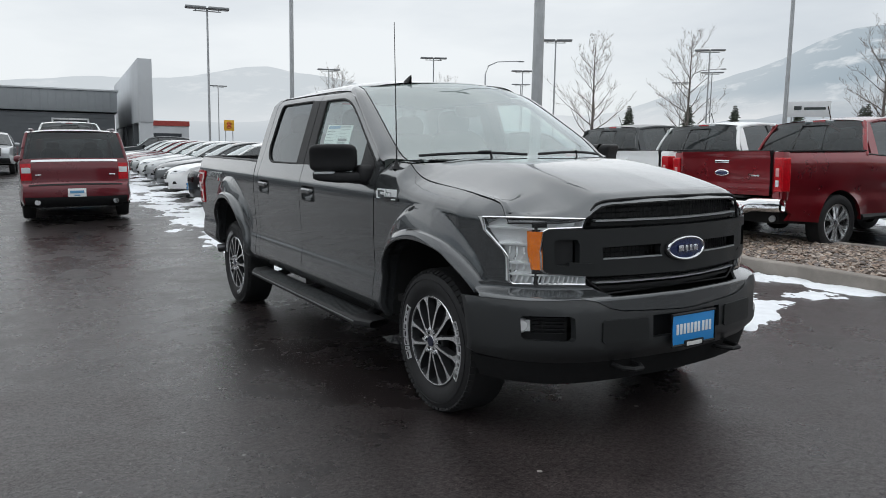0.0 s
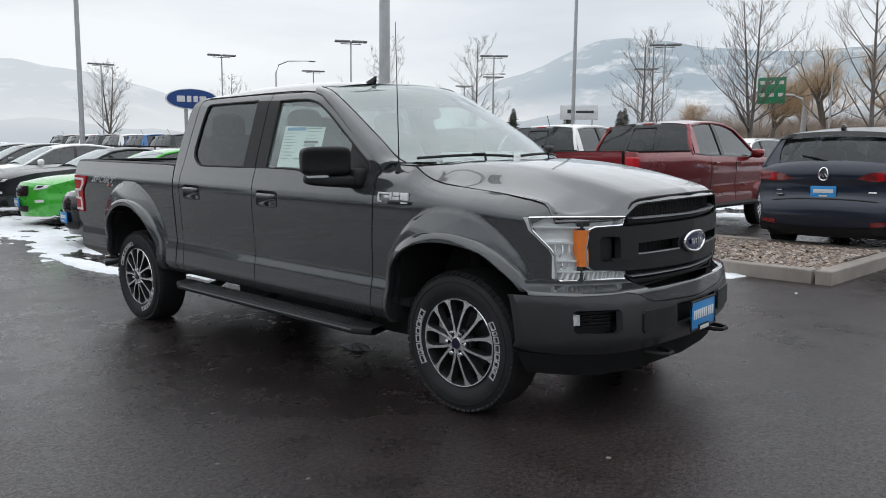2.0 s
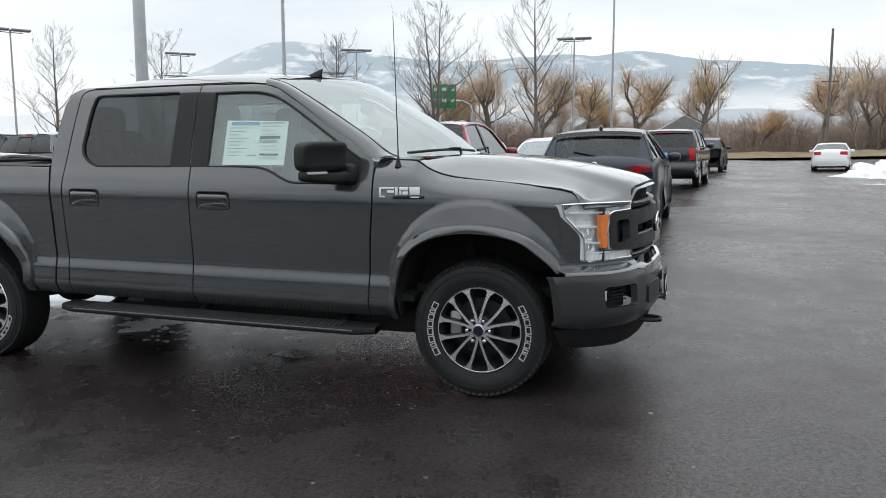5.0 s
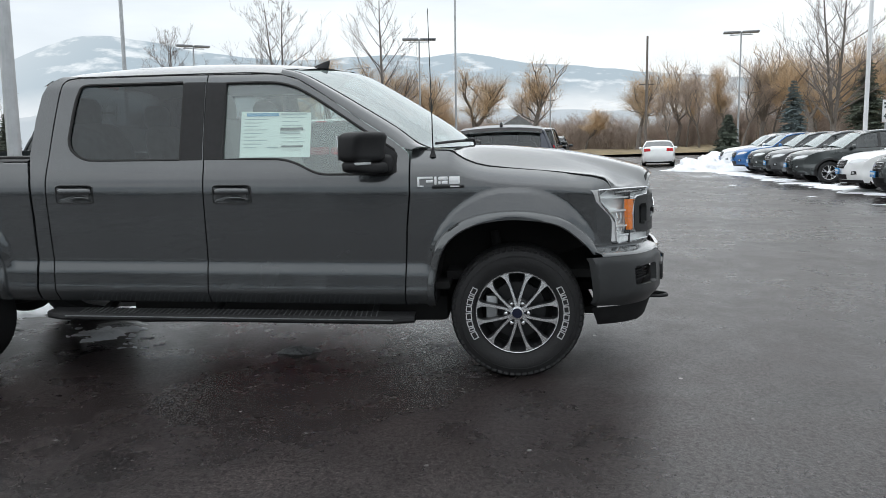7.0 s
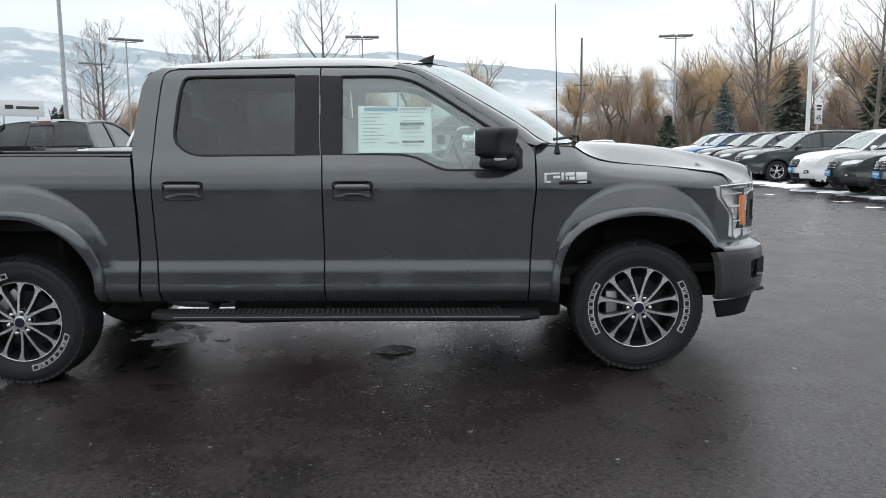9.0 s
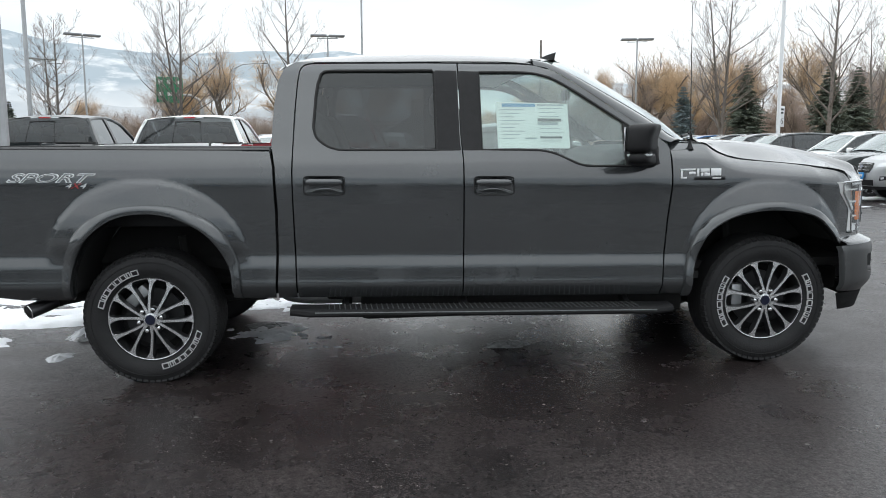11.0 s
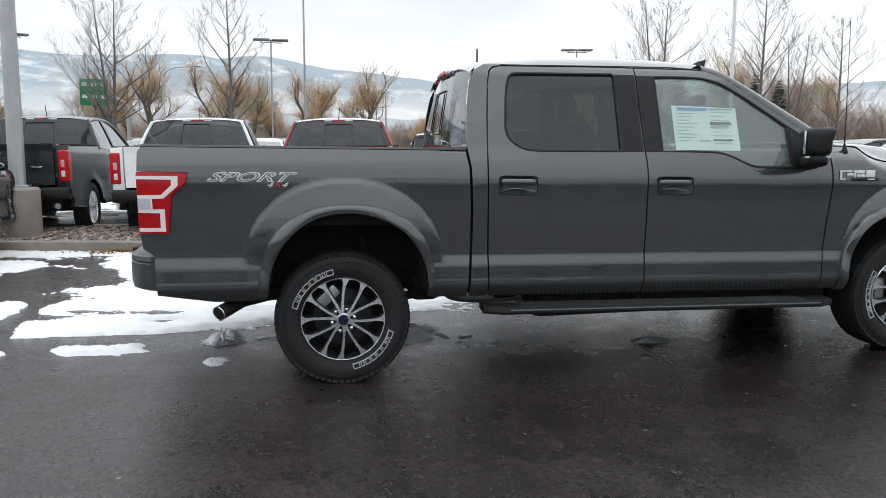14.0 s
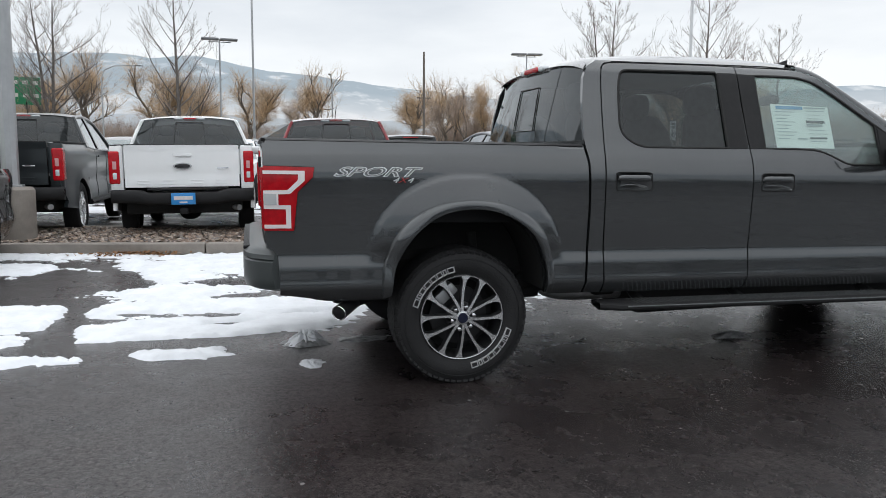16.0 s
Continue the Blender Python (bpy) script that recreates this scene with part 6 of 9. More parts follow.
        outline = bot + self.tail_path[::-1] + (top if rail else []) + self.belt_path[::-1][0 if not rail else 0:] + self.hood_path[::-1] + self.face_path[::-1]
        for sgn in (1, -1):
            b = sheet_bm(outline, self.side(sgn), steps=(0.10, 0.06), thick=0.05 if rail else 0.0, inward=Vector((-sgn, 0, 0)))
            sd = part("body_side", b, self.color, R, smooth=32)
            glass_out = self.belt_path + self.back_path[::-1] + self.roof_path[::-1] + self.screen_path[::-1]
            g = sheet_bm(glass_out, self.side(sgn, -0.012), steps=(0.25, 0.09))
            part("side_window", g, window, R).visible_shadow = False
            # roof rail and pillars stand proud of the glass
            edge = self.screen_path + self.roof_path[1:] + self.back_path[1:]
            part("rail", tube_bm([self.side(sgn, -0.010)(y, z - 0.018) for y, z in edge], 0.028, 8), self.color, R)
            part("belt_strip", tube_bm([self.side(sgn, 0.0)(y, z + 0.004) for y, z in self.belt_path], 0.012, 6), d.get("beltmat", GLOSS_BLACK), R)
            for y0, z1, w, lean, m in pillars:
                zb = self.belt_z(y0)
                part("pillar", sheet_bm([(y0 - w / 2, zb), (y0 + w / 2, zb), (y0 + w / 2 + lean, z1), (y0 - w / 2 + lean, z1)], self.side(sgn, 0.004), steps=(0.2, 0.08), thick=0.02, inward=Vector((-sgn, 0, 0))), m or self.color, R)
            for y0, z0, z1 in doors:
                part("door_seam", tube_bm([self.side(sgn, 0.0)(y0, z0 + (z1 - z0) * k / 8) for k in range(9)], 0.005, 4), SEAL, sd)
                part("door_handle", tube_bm([self.side(sgn, 0.016)(y0 + 0.10 + 0.05 * k, z1 - 0.10) for k in range(4)], 0.014, 6), d.get("handlemat", self.color), sd)
            part("sill_trim", tube_bm([self.side(sgn, -0.01)(y, sill + 0.03) for y in np.linspace(d["yb"] + d["arch"], d["ya"] - d["arch"], 8)], 0.045, 6), BLACK_PLASTIC, R)
            mir = part("mirror", blob(sgn * (d["W"] + 0.10), d["mirror"][0], d["mirror"][1], 0.11, 0.07, 0.075, 3.0, 16), self.color if d.get("mirpaint", True) else BLACK_PLASTIC, R)
            part("mirror_stalk", box_bm((0.12, 0.05, 0.03), (sgn * (d["W"] - 0.01), d["mirror"][0], d["mirror"][1] - 0.05), 0.01), BLACK_PLASTIC, mir)
            for yw in (d["ya"], d["yb"]):
                a = d["arch"]
                up = math.sqrt(max(0, a * a - (sill - d["R"]) ** 2))
                ang = math.degrees(math.atan2(sill - d["R"], up))
                pts = arc(yw, d["R"], a, a, ang, 180 - ang, 18)
                if d.get("cladding"):
                    def clad(u, v):
                        i = min(int(u * 18), 17)
                        t = u * 18 - i
                        y, z = pts[i][0] + (pts[i + 1][0] - pts[i][0]) * t, pts[i][1] + (pts[i + 1][1] - pts[i][1]) * t
                        k = 1 + 0.15 * v
                        yy, zz = yw + (y - yw) * k, d["R"] + (z - d["R"]) * k
                        return self.side(sgn, 0.014 - 0.012 * v)(yy, zz)
                    part("arch_trim", grid_bm(clad, 18, 2), BLACK_PLASTIC, R)
                b = grid_bm(lambda u, v: (sgn * (self.half(yw, d["R"] + a) - 0.01 - 0.36 * v), *[pts[round(u * 18)][q] for q in (0, 1)]), 18, 1)
                b = sheet_bm(pts, lambda y, z: (sgn * (self.half(yw, d["R"] + a) - 0.37), y, z), step=0.4, bm=b)
                part("arch_liner", b, DARK_VOID, R)
        self.ribbon("front_panel", self.face_path, d.get("cf", 0.16), 14, self.color, 2.6)
        self.ribbon("bonnet", self.hood_path, lambda t: d.get("cf", 0.16) * (1 - t) ** 3 * 0.5 + 0.045, 14, self.color, 2.6)
        self.ribbon("windscreen", self.screen_path, lambda t: 0.10 - 0.04 * t, 8, screen, 2.0).visible_shadow = False
        self.ribbon("roof", self.roof_path, 0.045, 14, self.color, 3.0)
        self.ribbon("rear_window", self.back_path, d.get("cb", 0.05), 8, d.get("backmat", window), 2.2).visible_shadow = False
        for s in (-0.985, 0.985):
            f = self.across(self.back_path, d.get("cb", 0.05), 2.2, 0.0)
            part("rail", tube_bm([f(s, t / 8) for t in range(9)], 0.026, 6), self.color, R)
        # closed inside: floor and seats
        z0 = 0.42
        part("underbody", box_bm((2 * d["W"] - 0.34, self.yf - self.yr - 0.35, 0.22), (0, (self.yf + self.yr) / 2, sill + 0.10), 0.04), DARK_VOID, R)
        cy = (self.screen_path[0][0] + self.back_path[-1][0]) / 2
        part("cabin_tub", box_bm((2 * d["W"] - 0.30, abs(self.screen_path[0][0] - self.back_path[-1][0]) * 0.96, 0.30), (0, cy, self.belt_z(cy) - 0.28), 0.05), DARK_VOID, R)
        for sy in d.get("seats", ()):
            for sx in (-0.36, 0.36):
                st = part("seat_back", blob(sx, sy, self.belt_z(sy) + 0.02, 0.24, 0.08, 0.24, 3.2, 14), SEAT, R)
                part("headrest", blob(sx, sy - 0.03, self.belt_z(sy) + 0.31, 0.12, 0.05, 0.08, 3.0, 12), SEAT, st)

    def wheels(self, rim=ALLOY, spokes=5, dark=False):
        d = self.d
        R = d["R"]
        W = 0.23
        rr = R * 0.68
        prof = [(rr - 0.01, 0.04), (rr + 0.01, 0.008), (rr + 0.05, 0.0), (R - 0.03, 0.006), (R - 0.008, 0.02), (R, 0.05), (R, W - 0.05), (R - 0.008, W - 0.02), (rr, W)]
        tyre_me = None
        for yw in (d["ya"], d["yb"]):
            for sgn in (1, -1):
                hub = new("wheel")
                hub.parent = self.root
                hub.matrix_local = Matrix.Translation((sgn * (d["W"] - 0.005), yw, R)) @ Matrix.Rotation(math.pi if sgn > 0 else 0, 4, "Z")
                if tyre_me is None:
                    t = part("tyre", lathe_bm(prof, 36), RUBBER, hub)
                    rm = part("rim", lathe_bm([(rr + 0.004, 0.03), (rr - 0.004, 0.016), (rr - 0.022, 0.02), (rr - 0.03, 0.06), (rr - 0.03, 0.18)], 36), rim, hub)
                    ds = part("rim_back", lathe_bm([(0.0, 0.11), (rr - 0.03, 0.11)], 24), DARK_VOID, hub)
                    cap = part("hub_cap", lathe_bm([(0.0, 0.012), (0.03, 0.013), (0.06, 0.025), (0.07, 0.06)], 20), rim, hub)
                    star = bmesh.new()
                    for k in range(spokes):
                        for dd in ((-1, 1) if spokes <= 6 else (0,)):
                            join(star, spoke_bm(0.045, rr - 0.012, 0.026, 0.032, 0.022, 0.024, radians(90 + 360 * k / spokes) + dd * 0.10, radians(90 + 360 * k / spokes) + dd * 0.20, 0.03))
                    st = part("rim_star", star, rim, hub)
                    tyre_me = [("tyre", t), ("rim", rm), ("rim_back", ds), ("hub_cap", cap), ("rim_star", st)]
                else:
                    for nm, src in tyre_me:
                        o = new(nm, src.data)
                        o.parent = hub

    def plate(self, path, crown, t, s=0.0, off=0.02, blue=True, w=0.16, h=0.05, bars=True, p=2.2):
        f = self.across(path, crown, p, off)
        c = Vector(f(s, t))
        pl = part("licence_plate", box_bm((0.31, 0.012, 0.155), c, 0.004), PLATE_BLUE if blue else WHITE_POLE, self.root, "blue dealer plate with white bars" if blue else "pale dealer plate")
        sg = 1 if c.y > 0 else -1
        part("plate_bar", box_bm((0.24, 0.004, 0.05), c + Vector((0, sg * 0.007, 0.012)), 0.001), WHITE_LETTER if blue else INK_BLUE, pl)
        part("plate_bar", box_bm((0.10, 0.004, 0.02), c + Vector((0, sg * 0.007, -0.048)), 0.001), WHITE_LETTER if blue else INK_BLUE, pl)
        return pl


def place(root, x, y, yaw, dz=0.0):
    """Sets a vehicle on the ground, its nose towards yaw (degrees from +y, anticlockwise)."""
    root.matrix_basis = pose(x, y, gz(x, y) + dz, 0, 0, yaw)
    return root


def recolor(root, color):
    """Gives a copy another paint wherever the first one was painted."""
    for o in root.children_recursive:
        for slot in o.material_slots:
            if slot.material in PAINTS:
                slot.link = "OBJECT"
                slot.material = color
    return root


SEDAN = dict(W=0.92, ya=1.42, yb=-1.43, R=0.325, arch=0.37, sill=0.20, kf=0.27, rf=1.0, kr=0.14, rr=0.8, cf=0.38, pf=2.0,
             face=[(2.10, 0.22), (2.17, 0.35), (2.19, 0.50), (2.16, 0.62), (2.06, 0.70)],
             hood=[(2.06, 0.70), (1.9, 0.80), (1.4, 0.89), (0.98, 0.955)],
             screen=[(0.98, 0.955), (0.55, 1.20), (0.22, 1.36)],
             roof=[(0.22, 1.36), (-0.2, 1.43), (-0.7, 1.435), (-1.2, 1.37)],
             back=[(-1.2, 1.37), (-1.65, 1.20), (-1.98, 1.075)],
             belt=[(0.98, 0.955), (0.2, 0.97), (-0.8, 1.00), (-1.5, 1.035), (-1.98, 1.075)],
             tail=[(-1.98, 1.075), (-2.35, 1.07), (-2.46, 1.02), (-2.50, 0.80), (-2.52, 0.55), (-2.46, 0.30)],
             mirror=(0.62, 1.02), seats=(-0.15, -1.05), tumble=0.5)
COUPE = dict(W=0.955, ya=1.36, yb=-1.36, R=0.345, arch=0.385, sill=0.20, kf=0.25, rf=0.9, kr=0.10, rr=0.6, cf=0.32, pf=2.1,
             face=[(2.12, 0.20), (2.16, 0.35), (2.18, 0.55), (2.16, 0.70), (2.08, 0.775)],
             hood=[(2.08, 0.775), (1.7, 0.87), (1.2, 0.92), (0.72, 0.965)],
             screen=[(0.72, 0.965), (0.35, 1.17), (0.02, 1.315)],
             roof=[(0.02, 1.315), (-0.4, 1.372), (-0.8, 1.355), (-1.1, 1.30)],
             back=[(-1.1, 1.30), (-1.6, 1.15), (-1.95, 1.05)],
             belt=[(0.72, 0.965), (-0.4, 0.985), (-1.2, 1.03), (-1.95, 1.05)],
             tail=[(-1.95, 1.05), (-2.3, 1.05), (-2.42, 1.0), (-2.45, 0.7), (-2.38, 0.32)],
             mirror=(0.40, 1.02), seats=(-0.4,), tumble=0.5)
CROSS = dict(W=0.915, ya=1.35, yb=-1.35, R=0.35, arch=0.40, sill=0.26, kf=0.26, rf=0.85, kr=0.10, rr=0.5, cf=0.36, pf=2.0, cladding=True, beltmat=GLOSS_BLACK,
             face=[(1.98, 0.28), (2.05, 0.45), (2.07, 0.62), (2.04, 0.78), (1.93, 0.90)],
             hood=[(1.93, 0.90), (1.7, 1.00), (1.3, 1.06), (0.98, 1.10)],
             screen=[(0.98, 1.10), (0.62, 1.36), (0.38, 1.53)],
             roof=[(0.38, 1.53), (0.0, 1.61), (-0.6, 1.635), (-1.3, 1.60), (-1.78, 1.53)],
             back=[(-1.78, 1.53), (-1.98, 1.32), (-2.12, 1.14)],
             belt=[(0.98, 1.10), (0.0, 1.115), (-1.0, 1.14), (-1.7, 1.17), (-2.12, 1.14)],
             tail=[(-2.12, 1.14), (-2.20, 0.98), (-2.26, 0.70), (-2.27, 0.50), (-2.20, 0.34)],
             mirror=(0.70, 1.15), seats=(0.0, -0.95), tumble=0.38)
REARSUV = dict(W=0.92, ya=1.35, yb=-1.35, R=0.36, arch=0.41, sill=0.27, kf=0.18, rf=0.8, kr=0.13, rr=0.55, cf=0.18, cladding=True, cb=0.06,
               face=[(2.16, 0.28), (2.22, 0.5), (2.22, 0.7), (2.18, 0.85), (2.05, 0.96)],
               hood=[(2.05, 0.96), (1.6, 1.04), (1.2, 1.08), (0.85, 1.12)],
               screen=[(0.85, 1.12), (0.5, 1.36), (0.2, 1.54)],
               roof=[(0.2, 1.54), (-0.3, 1.635), (-0.9, 1.655), (-1.5, 1.62), (-1.93, 1.56)],
               back=[(-1.93, 1.56), (-2.06, 1.38), (-2.18, 1.18)],
               belt=[(0.85, 1.12), (0.0, 1.13), (-1.0, 1.16), (-1.7, 1.22), (-2.18, 1.18)],
               tail=[(-2.18, 1.18), (-2.27, 1.10), (-2.24, 0.95), (-2.25, 0.78), (-2.34, 0.66), (-2.33, 0.46), (-2.24, 0.34)],
               mirror=(0.62, 1.18), seats=(0.0, -0.95), tumble=0.56)
BIGSUV = dict(W=1.02, ya=1.47, yb=-1.47, R=0.40, arch=0.45, sill=0.33, kf=0.12, rf=0.7, kr=0.07, rr=0.4, cf=0.12, cb=0.04,
              face=[(2.48, 0.40), (2.55, 0.6), (2.55, 0.9), (2.50, 1.08), (2.42, 1.15)],
              hood=[(2.42, 1.15), (1.9, 1.21), (1.3, 1.25)],
              screen=[(1.3, 1.25), (0.9, 1.55), (0.62, 1.76)],
              roof=[(0.62, 1.76), (0.1, 1.84), (-1.0, 1.85), (-2.0, 1.83), (-2.42, 1.78)],
              back=[(-2.42, 1.78), (-2.50, 1.5), (-2.56, 1.28)],
              belt=[(1.3, 1.25), (0, 1.26), (-1.5, 1.27), (-2.56, 1.28)],
              tail=[(-2.56, 1.28), (-2.60, 1.1), (-2.60, 0.8), (-2.66, 0.72), (-2.66, 0.50), (-2.56, 0.42)],
              mirror=(1.0, 1.32), seats=(0.2, -0.8), tumble=0.28)
WAGON = dict(W=0.955, ya=1.50, yb=-1.50, R=0.36, arch=0.40, sill=0.26, kf=0.12, rf=0.7, kr=0.06, rr=0.4, cf=0.12, cb=0.03,
             face=[(2.50, 0.30), (2.56, 0.5), (2.56, 0.75), (2.50, 0.95)],
             hood=[(2.50, 0.95), (2.0, 1.03), (1.45, 1.09)],
             screen=[(1.45, 1.09), (1.1, 1.36), (0.85, 1.56)],
             roof=[(0.85, 1.56), (0.4, 1.66), (-0.8, 1.69), (-1.9, 1.67), (-2.35, 1.63)],
             back=[(-2.35, 1.63), (-2.43, 1.38), (-2.48, 1.15)],
             belt=[(1.45, 1.09), (0, 1.11), (-1.5, 1.13), (-2.48, 1.15)],
             tail=[(-2.48, 1.15), (-2.52, 1.0), (-2.52, 0.72), (-2.58, 0.66), (-2.58, 0.42), (-2.50, 0.33)],
             mirror=(1.15, 1.16), seats=(0.4, -0.6), tumble=0.25)
PICKUP = dict(backmat=DARK_GLASS, W=0.93, ya=1.61, yb=-1.61, R=0.385, arch=0.44, sill=0.42, kf=0.14, rf=0.7, kr=0.03, rr=0.3, cf=0.14, cb=0.05, crease=0.95,
              face=[(2.46, 0.45), (2.54, 0.62), (2.54, 0.95), (2.46, 1.10)],
              hood=[(2.46, 1.10), (1.9, 1.17), (1.35, 1.215)],
              screen=[(1.35, 1.215), (0.98, 1.48), (0.68, 1.69)],
              roof=[(0.68, 1.69), (0.3, 1.775), (-0.3, 1.785), (-0.82, 1.735)],
              back=[(-0.82, 1.735), (-0.96, 1.50), (-1.03, 1.29)],
              belt=[(1.35, 1.215), (0.5, 1.23), (-0.4, 1.25), (-1.03, 1.29)],
              rail=[(-2.70, 1.335), (-2.0, 1.33), (-1.06, 1.325)],
              tail=[(-2.72, 1.32), (-2.74, 1.0), (-2.74, 0.78), (-2.68, 0.66), (-2.55, 0.55)],
              mirror=(1.02, 1.27), seats=(0.15, -0.65), tumble=0.38)


def sedan(label, color, grille_dark=True, group="saloon cars parked in a row"):
    c = Car("saloon_car", label, "car", SEDAN, color, group)
    c.body(screen=SCREEN_GLASS, doors=((0.15, 0.30, 0.97), (-0.85, 0.30, 1.0)), pillars=((-0.25, 1.42, 0.07, -0.03, GLOSS_BLACK), (-1.42, 1.33, 0.10, -0.10, None)))
    c.wheels(ALLOY, 5)
    cf = 0.24
    g = c.patch("grille", c.face_path, cf, [(-0.30, 0.52), (0.30, 0.52), (0.36, 0.72), (0.30, 0.88), (-0.30, 0.88), (-0.36, 0.72)], 0.006, GLOSS_BLACK, 2.6)
    f = c.across(c.face_path, cf, 2.6, 0.014)
    for t in (0.58, 0.65, 0.72, 0.79, 0.86):
        part("grille_bar", tube_bm([f(-0.30 + 0.60 * k / 8, t) for k in range(9)], 0.007, 5), CHROME, g)
    c.patch("lower_grille", c.face_path, cf, [(-0.34, 0.18), (0.34, 0.18), (0.42, 0.36), (-0.42, 0.36)], 0.006, BLACK_PLASTIC, 2.6)
    for s in (1, -1):
        lamp = c.patch("headlamp", c.face_path, cf, [(s * 0.48, 0.74), (s * 0.80, 0.80), (s * 0.99, 0.92), (s * 0.99, 0.99), (s * 0.75, 0.99), (s * 0.52, 0.90)], 0.008, CLEAR_LENS, 2.6)
        c.patch("lamp_core", c.face_path, cf, [(s * 0.60, 0.86), (s * 0.72, 0.88), (s * 0.72, 0.95), (s * 0.60, 0.94)], 0.012, GLOSS_BLACK, 2.6, lamp)
        c.patch("fog_pocket", c.face_path, cf, [(s * 0.62, 0.27), (s * 0.82, 0.30), (s * 0.78, 0.42), (s * 0.70, 0.42)], 0.007, BLACK_PLASTIC, 2.6)
    c.patch("front_badge", c.hood_path, 0.1, [(0.06 * math.cos(a), 0.02 + 0.018 * math.sin(a)) for a in np.linspace(0, 6.0, 14)], 0.01, OVAL_BLUE, 2.6)
    c.ribbon("rear_panel", c.tail_path, 0.08, 16, color, 2.2)
    for s in (1, -1):
        c.patch("tail_lamp", c.tail_path, 0.08, [(s * 0.55, 0.42), (s * 0.99, 0.40), (s * 0.99, 0.55), (s * 0.55, 0.53)], 0.008, RED_LENS)
    return c.root


def coupe(label, color):
    c = Car("sports_coupe", label, "car", COUPE, color, "sports coupes in the row")
    c.body(screen=SCREEN_GLASS, doors=((0.10, 0.28, 0.96),), pillars=((-1.0, 1.28, 0.16, -0.14, None),))
    c.wheels(ALLOY_DARK, 10)
    cf = 0.20
    c.patch("grille", c.face_path, cf, [(-0.52, 0.60), (0.52, 0.60), (0.56, 0.74), (0.50, 0.88), (-0.50, 0.88), (-0.56, 0.74)], 0.006, GLOSS_BLACK, 2.6)
    c.patch("lower_grille", c.face_path, cf, [(-0.45, 0.15), (0.45, 0.15), (0.50, 0.32), (-0.50, 0.32)], 0.006, BLACK_PLASTIC, 2.6)
    c.patch("front_badge", c.face_path, cf, [(-0.05, 0.70), (0.05, 0.70), (0.05, 0.80), (-0.05, 0.80)], 0.02, CHROME, 2.6)
    for s in (1, -1):
        lamp = c.patch("headlamp", c.face_path, cf, [(s * 0.70, 0.76), (s * 0.97, 0.84), (s * 0.97, 0.97), (s * 0.70, 0.92)], 0.008, CLEAR_LENS, 2.6)
        c.patch("lamp_core", c.face_path, cf, [(s * 0.76, 0.82), (s * 0.88, 0.86), (s * 0.88, 0.93), (s * 0.76, 0.90)], 0.012, GLOSS_BLACK, 2.6, lamp)
        c.patch("fog_lamp", c.face_path, cf, [(s * 0.72, 0.42), (s * 0.93, 0.44), (s * 0.93, 0.52), (s * 0.72, 0.50)], 0.008, LAMP_GREY, 2.6)
    c.plate(c.face_path, cf, 0.42, 0.0, 0.03, True, p=2.6)
    return c.root


def crossover(label, color):
    c = Car("crossover", label, "car", CROSS, color, "crossovers parked in a row")
    c.body(doors=((0.25, 0.36, 1.10), (-0.75, 0.36, 1.13)), pillars=((-0.10, 1.60, 0.08, -0.03, GLOSS_BLACK), (-1.15, 1.60, 0.08, -0.05, GLOSS_BLACK)), screen=SCREEN_GLASS)
    c.wheels(ALLOY, 5)
    cf = 0.20
    g = c.patch("grille", c.face_path, cf, [(-0.38, 0.56), (0.38, 0.56), (0.46, 0.72), (0.40, 0.88), (-0.40, 0.88), (-0.46, 0.72)], 0.006, GLOSS_BLACK, 2.6)
    f = c.across(c.face_path, cf, 2.6, 0.016)
    for t in (0.64, 0.73, 0.82):
        part("grille_bar", tube_bm([f(-0.40 + 0.80 * k / 8, t) for k in range(9)], 0.012, 5), CHROME, g)
    c.patch("front_badge", c.face_path, cf, [(0.10 * math.cos(a), 0.73 + 0.05 * math.sin(a)) for a in np.linspace(0, 6.0, 14)], 0.03, OVAL_BLUE, 2.6)
    c.patch("lower_grille", c.face_path, cf, [(-0.46, 0.14), (0.46, 0.14), (0.50, 0.34), (-0.50, 0.34)], 0.006, BLACK_PLASTIC, 2.6)
    c.patch("skid_strip", c.face_path, cf, [(-0.98, 0.0), (0.98, 0.0), (0.98, 0.12), (-0.98, 0.12)], 0.006, BLACK_PLASTIC, 2.6)
    for s in (1, -1):
        c.patch("headlamp", c.face_path, cf, [(s * 0.54, 0.72), (s * 0.90, 0.80), (s * 0.99, 0.90), (s * 0.99, 0.98), (s * 0.80, 0.97), (s * 0.56, 0.86)], 0.008, CLEAR_LENS, 2.6)
        p = c.patch("fog_pocket", c.face_path, cf, [(s * 0.66, 0.32), (s * 0.86, 0.35), (s * 0.84, 0.47), (s * 0.70, 0.46)], 0.007, BLACK_PLASTIC, 2.6)
        c.patch("fog_lamp", c.face_path, cf, [(s * 0.72, 0.36), (s * 0.80, 0.38), (s * 0.80, 0.44), (s * 0.72, 0.43)], 0.012, CLEAR_LENS, 2.6, p)
        part("roof_bar", tube_bm([c.side(s, 0.0)(y, z + 0.02) for y, z in c.roof_path[3:-2]], 0.018, 6), GALV, c.root)
    c.plate(c.face_path, cf, 0.46, 0.0, 0.03, True, p=2.6)
    return c.root


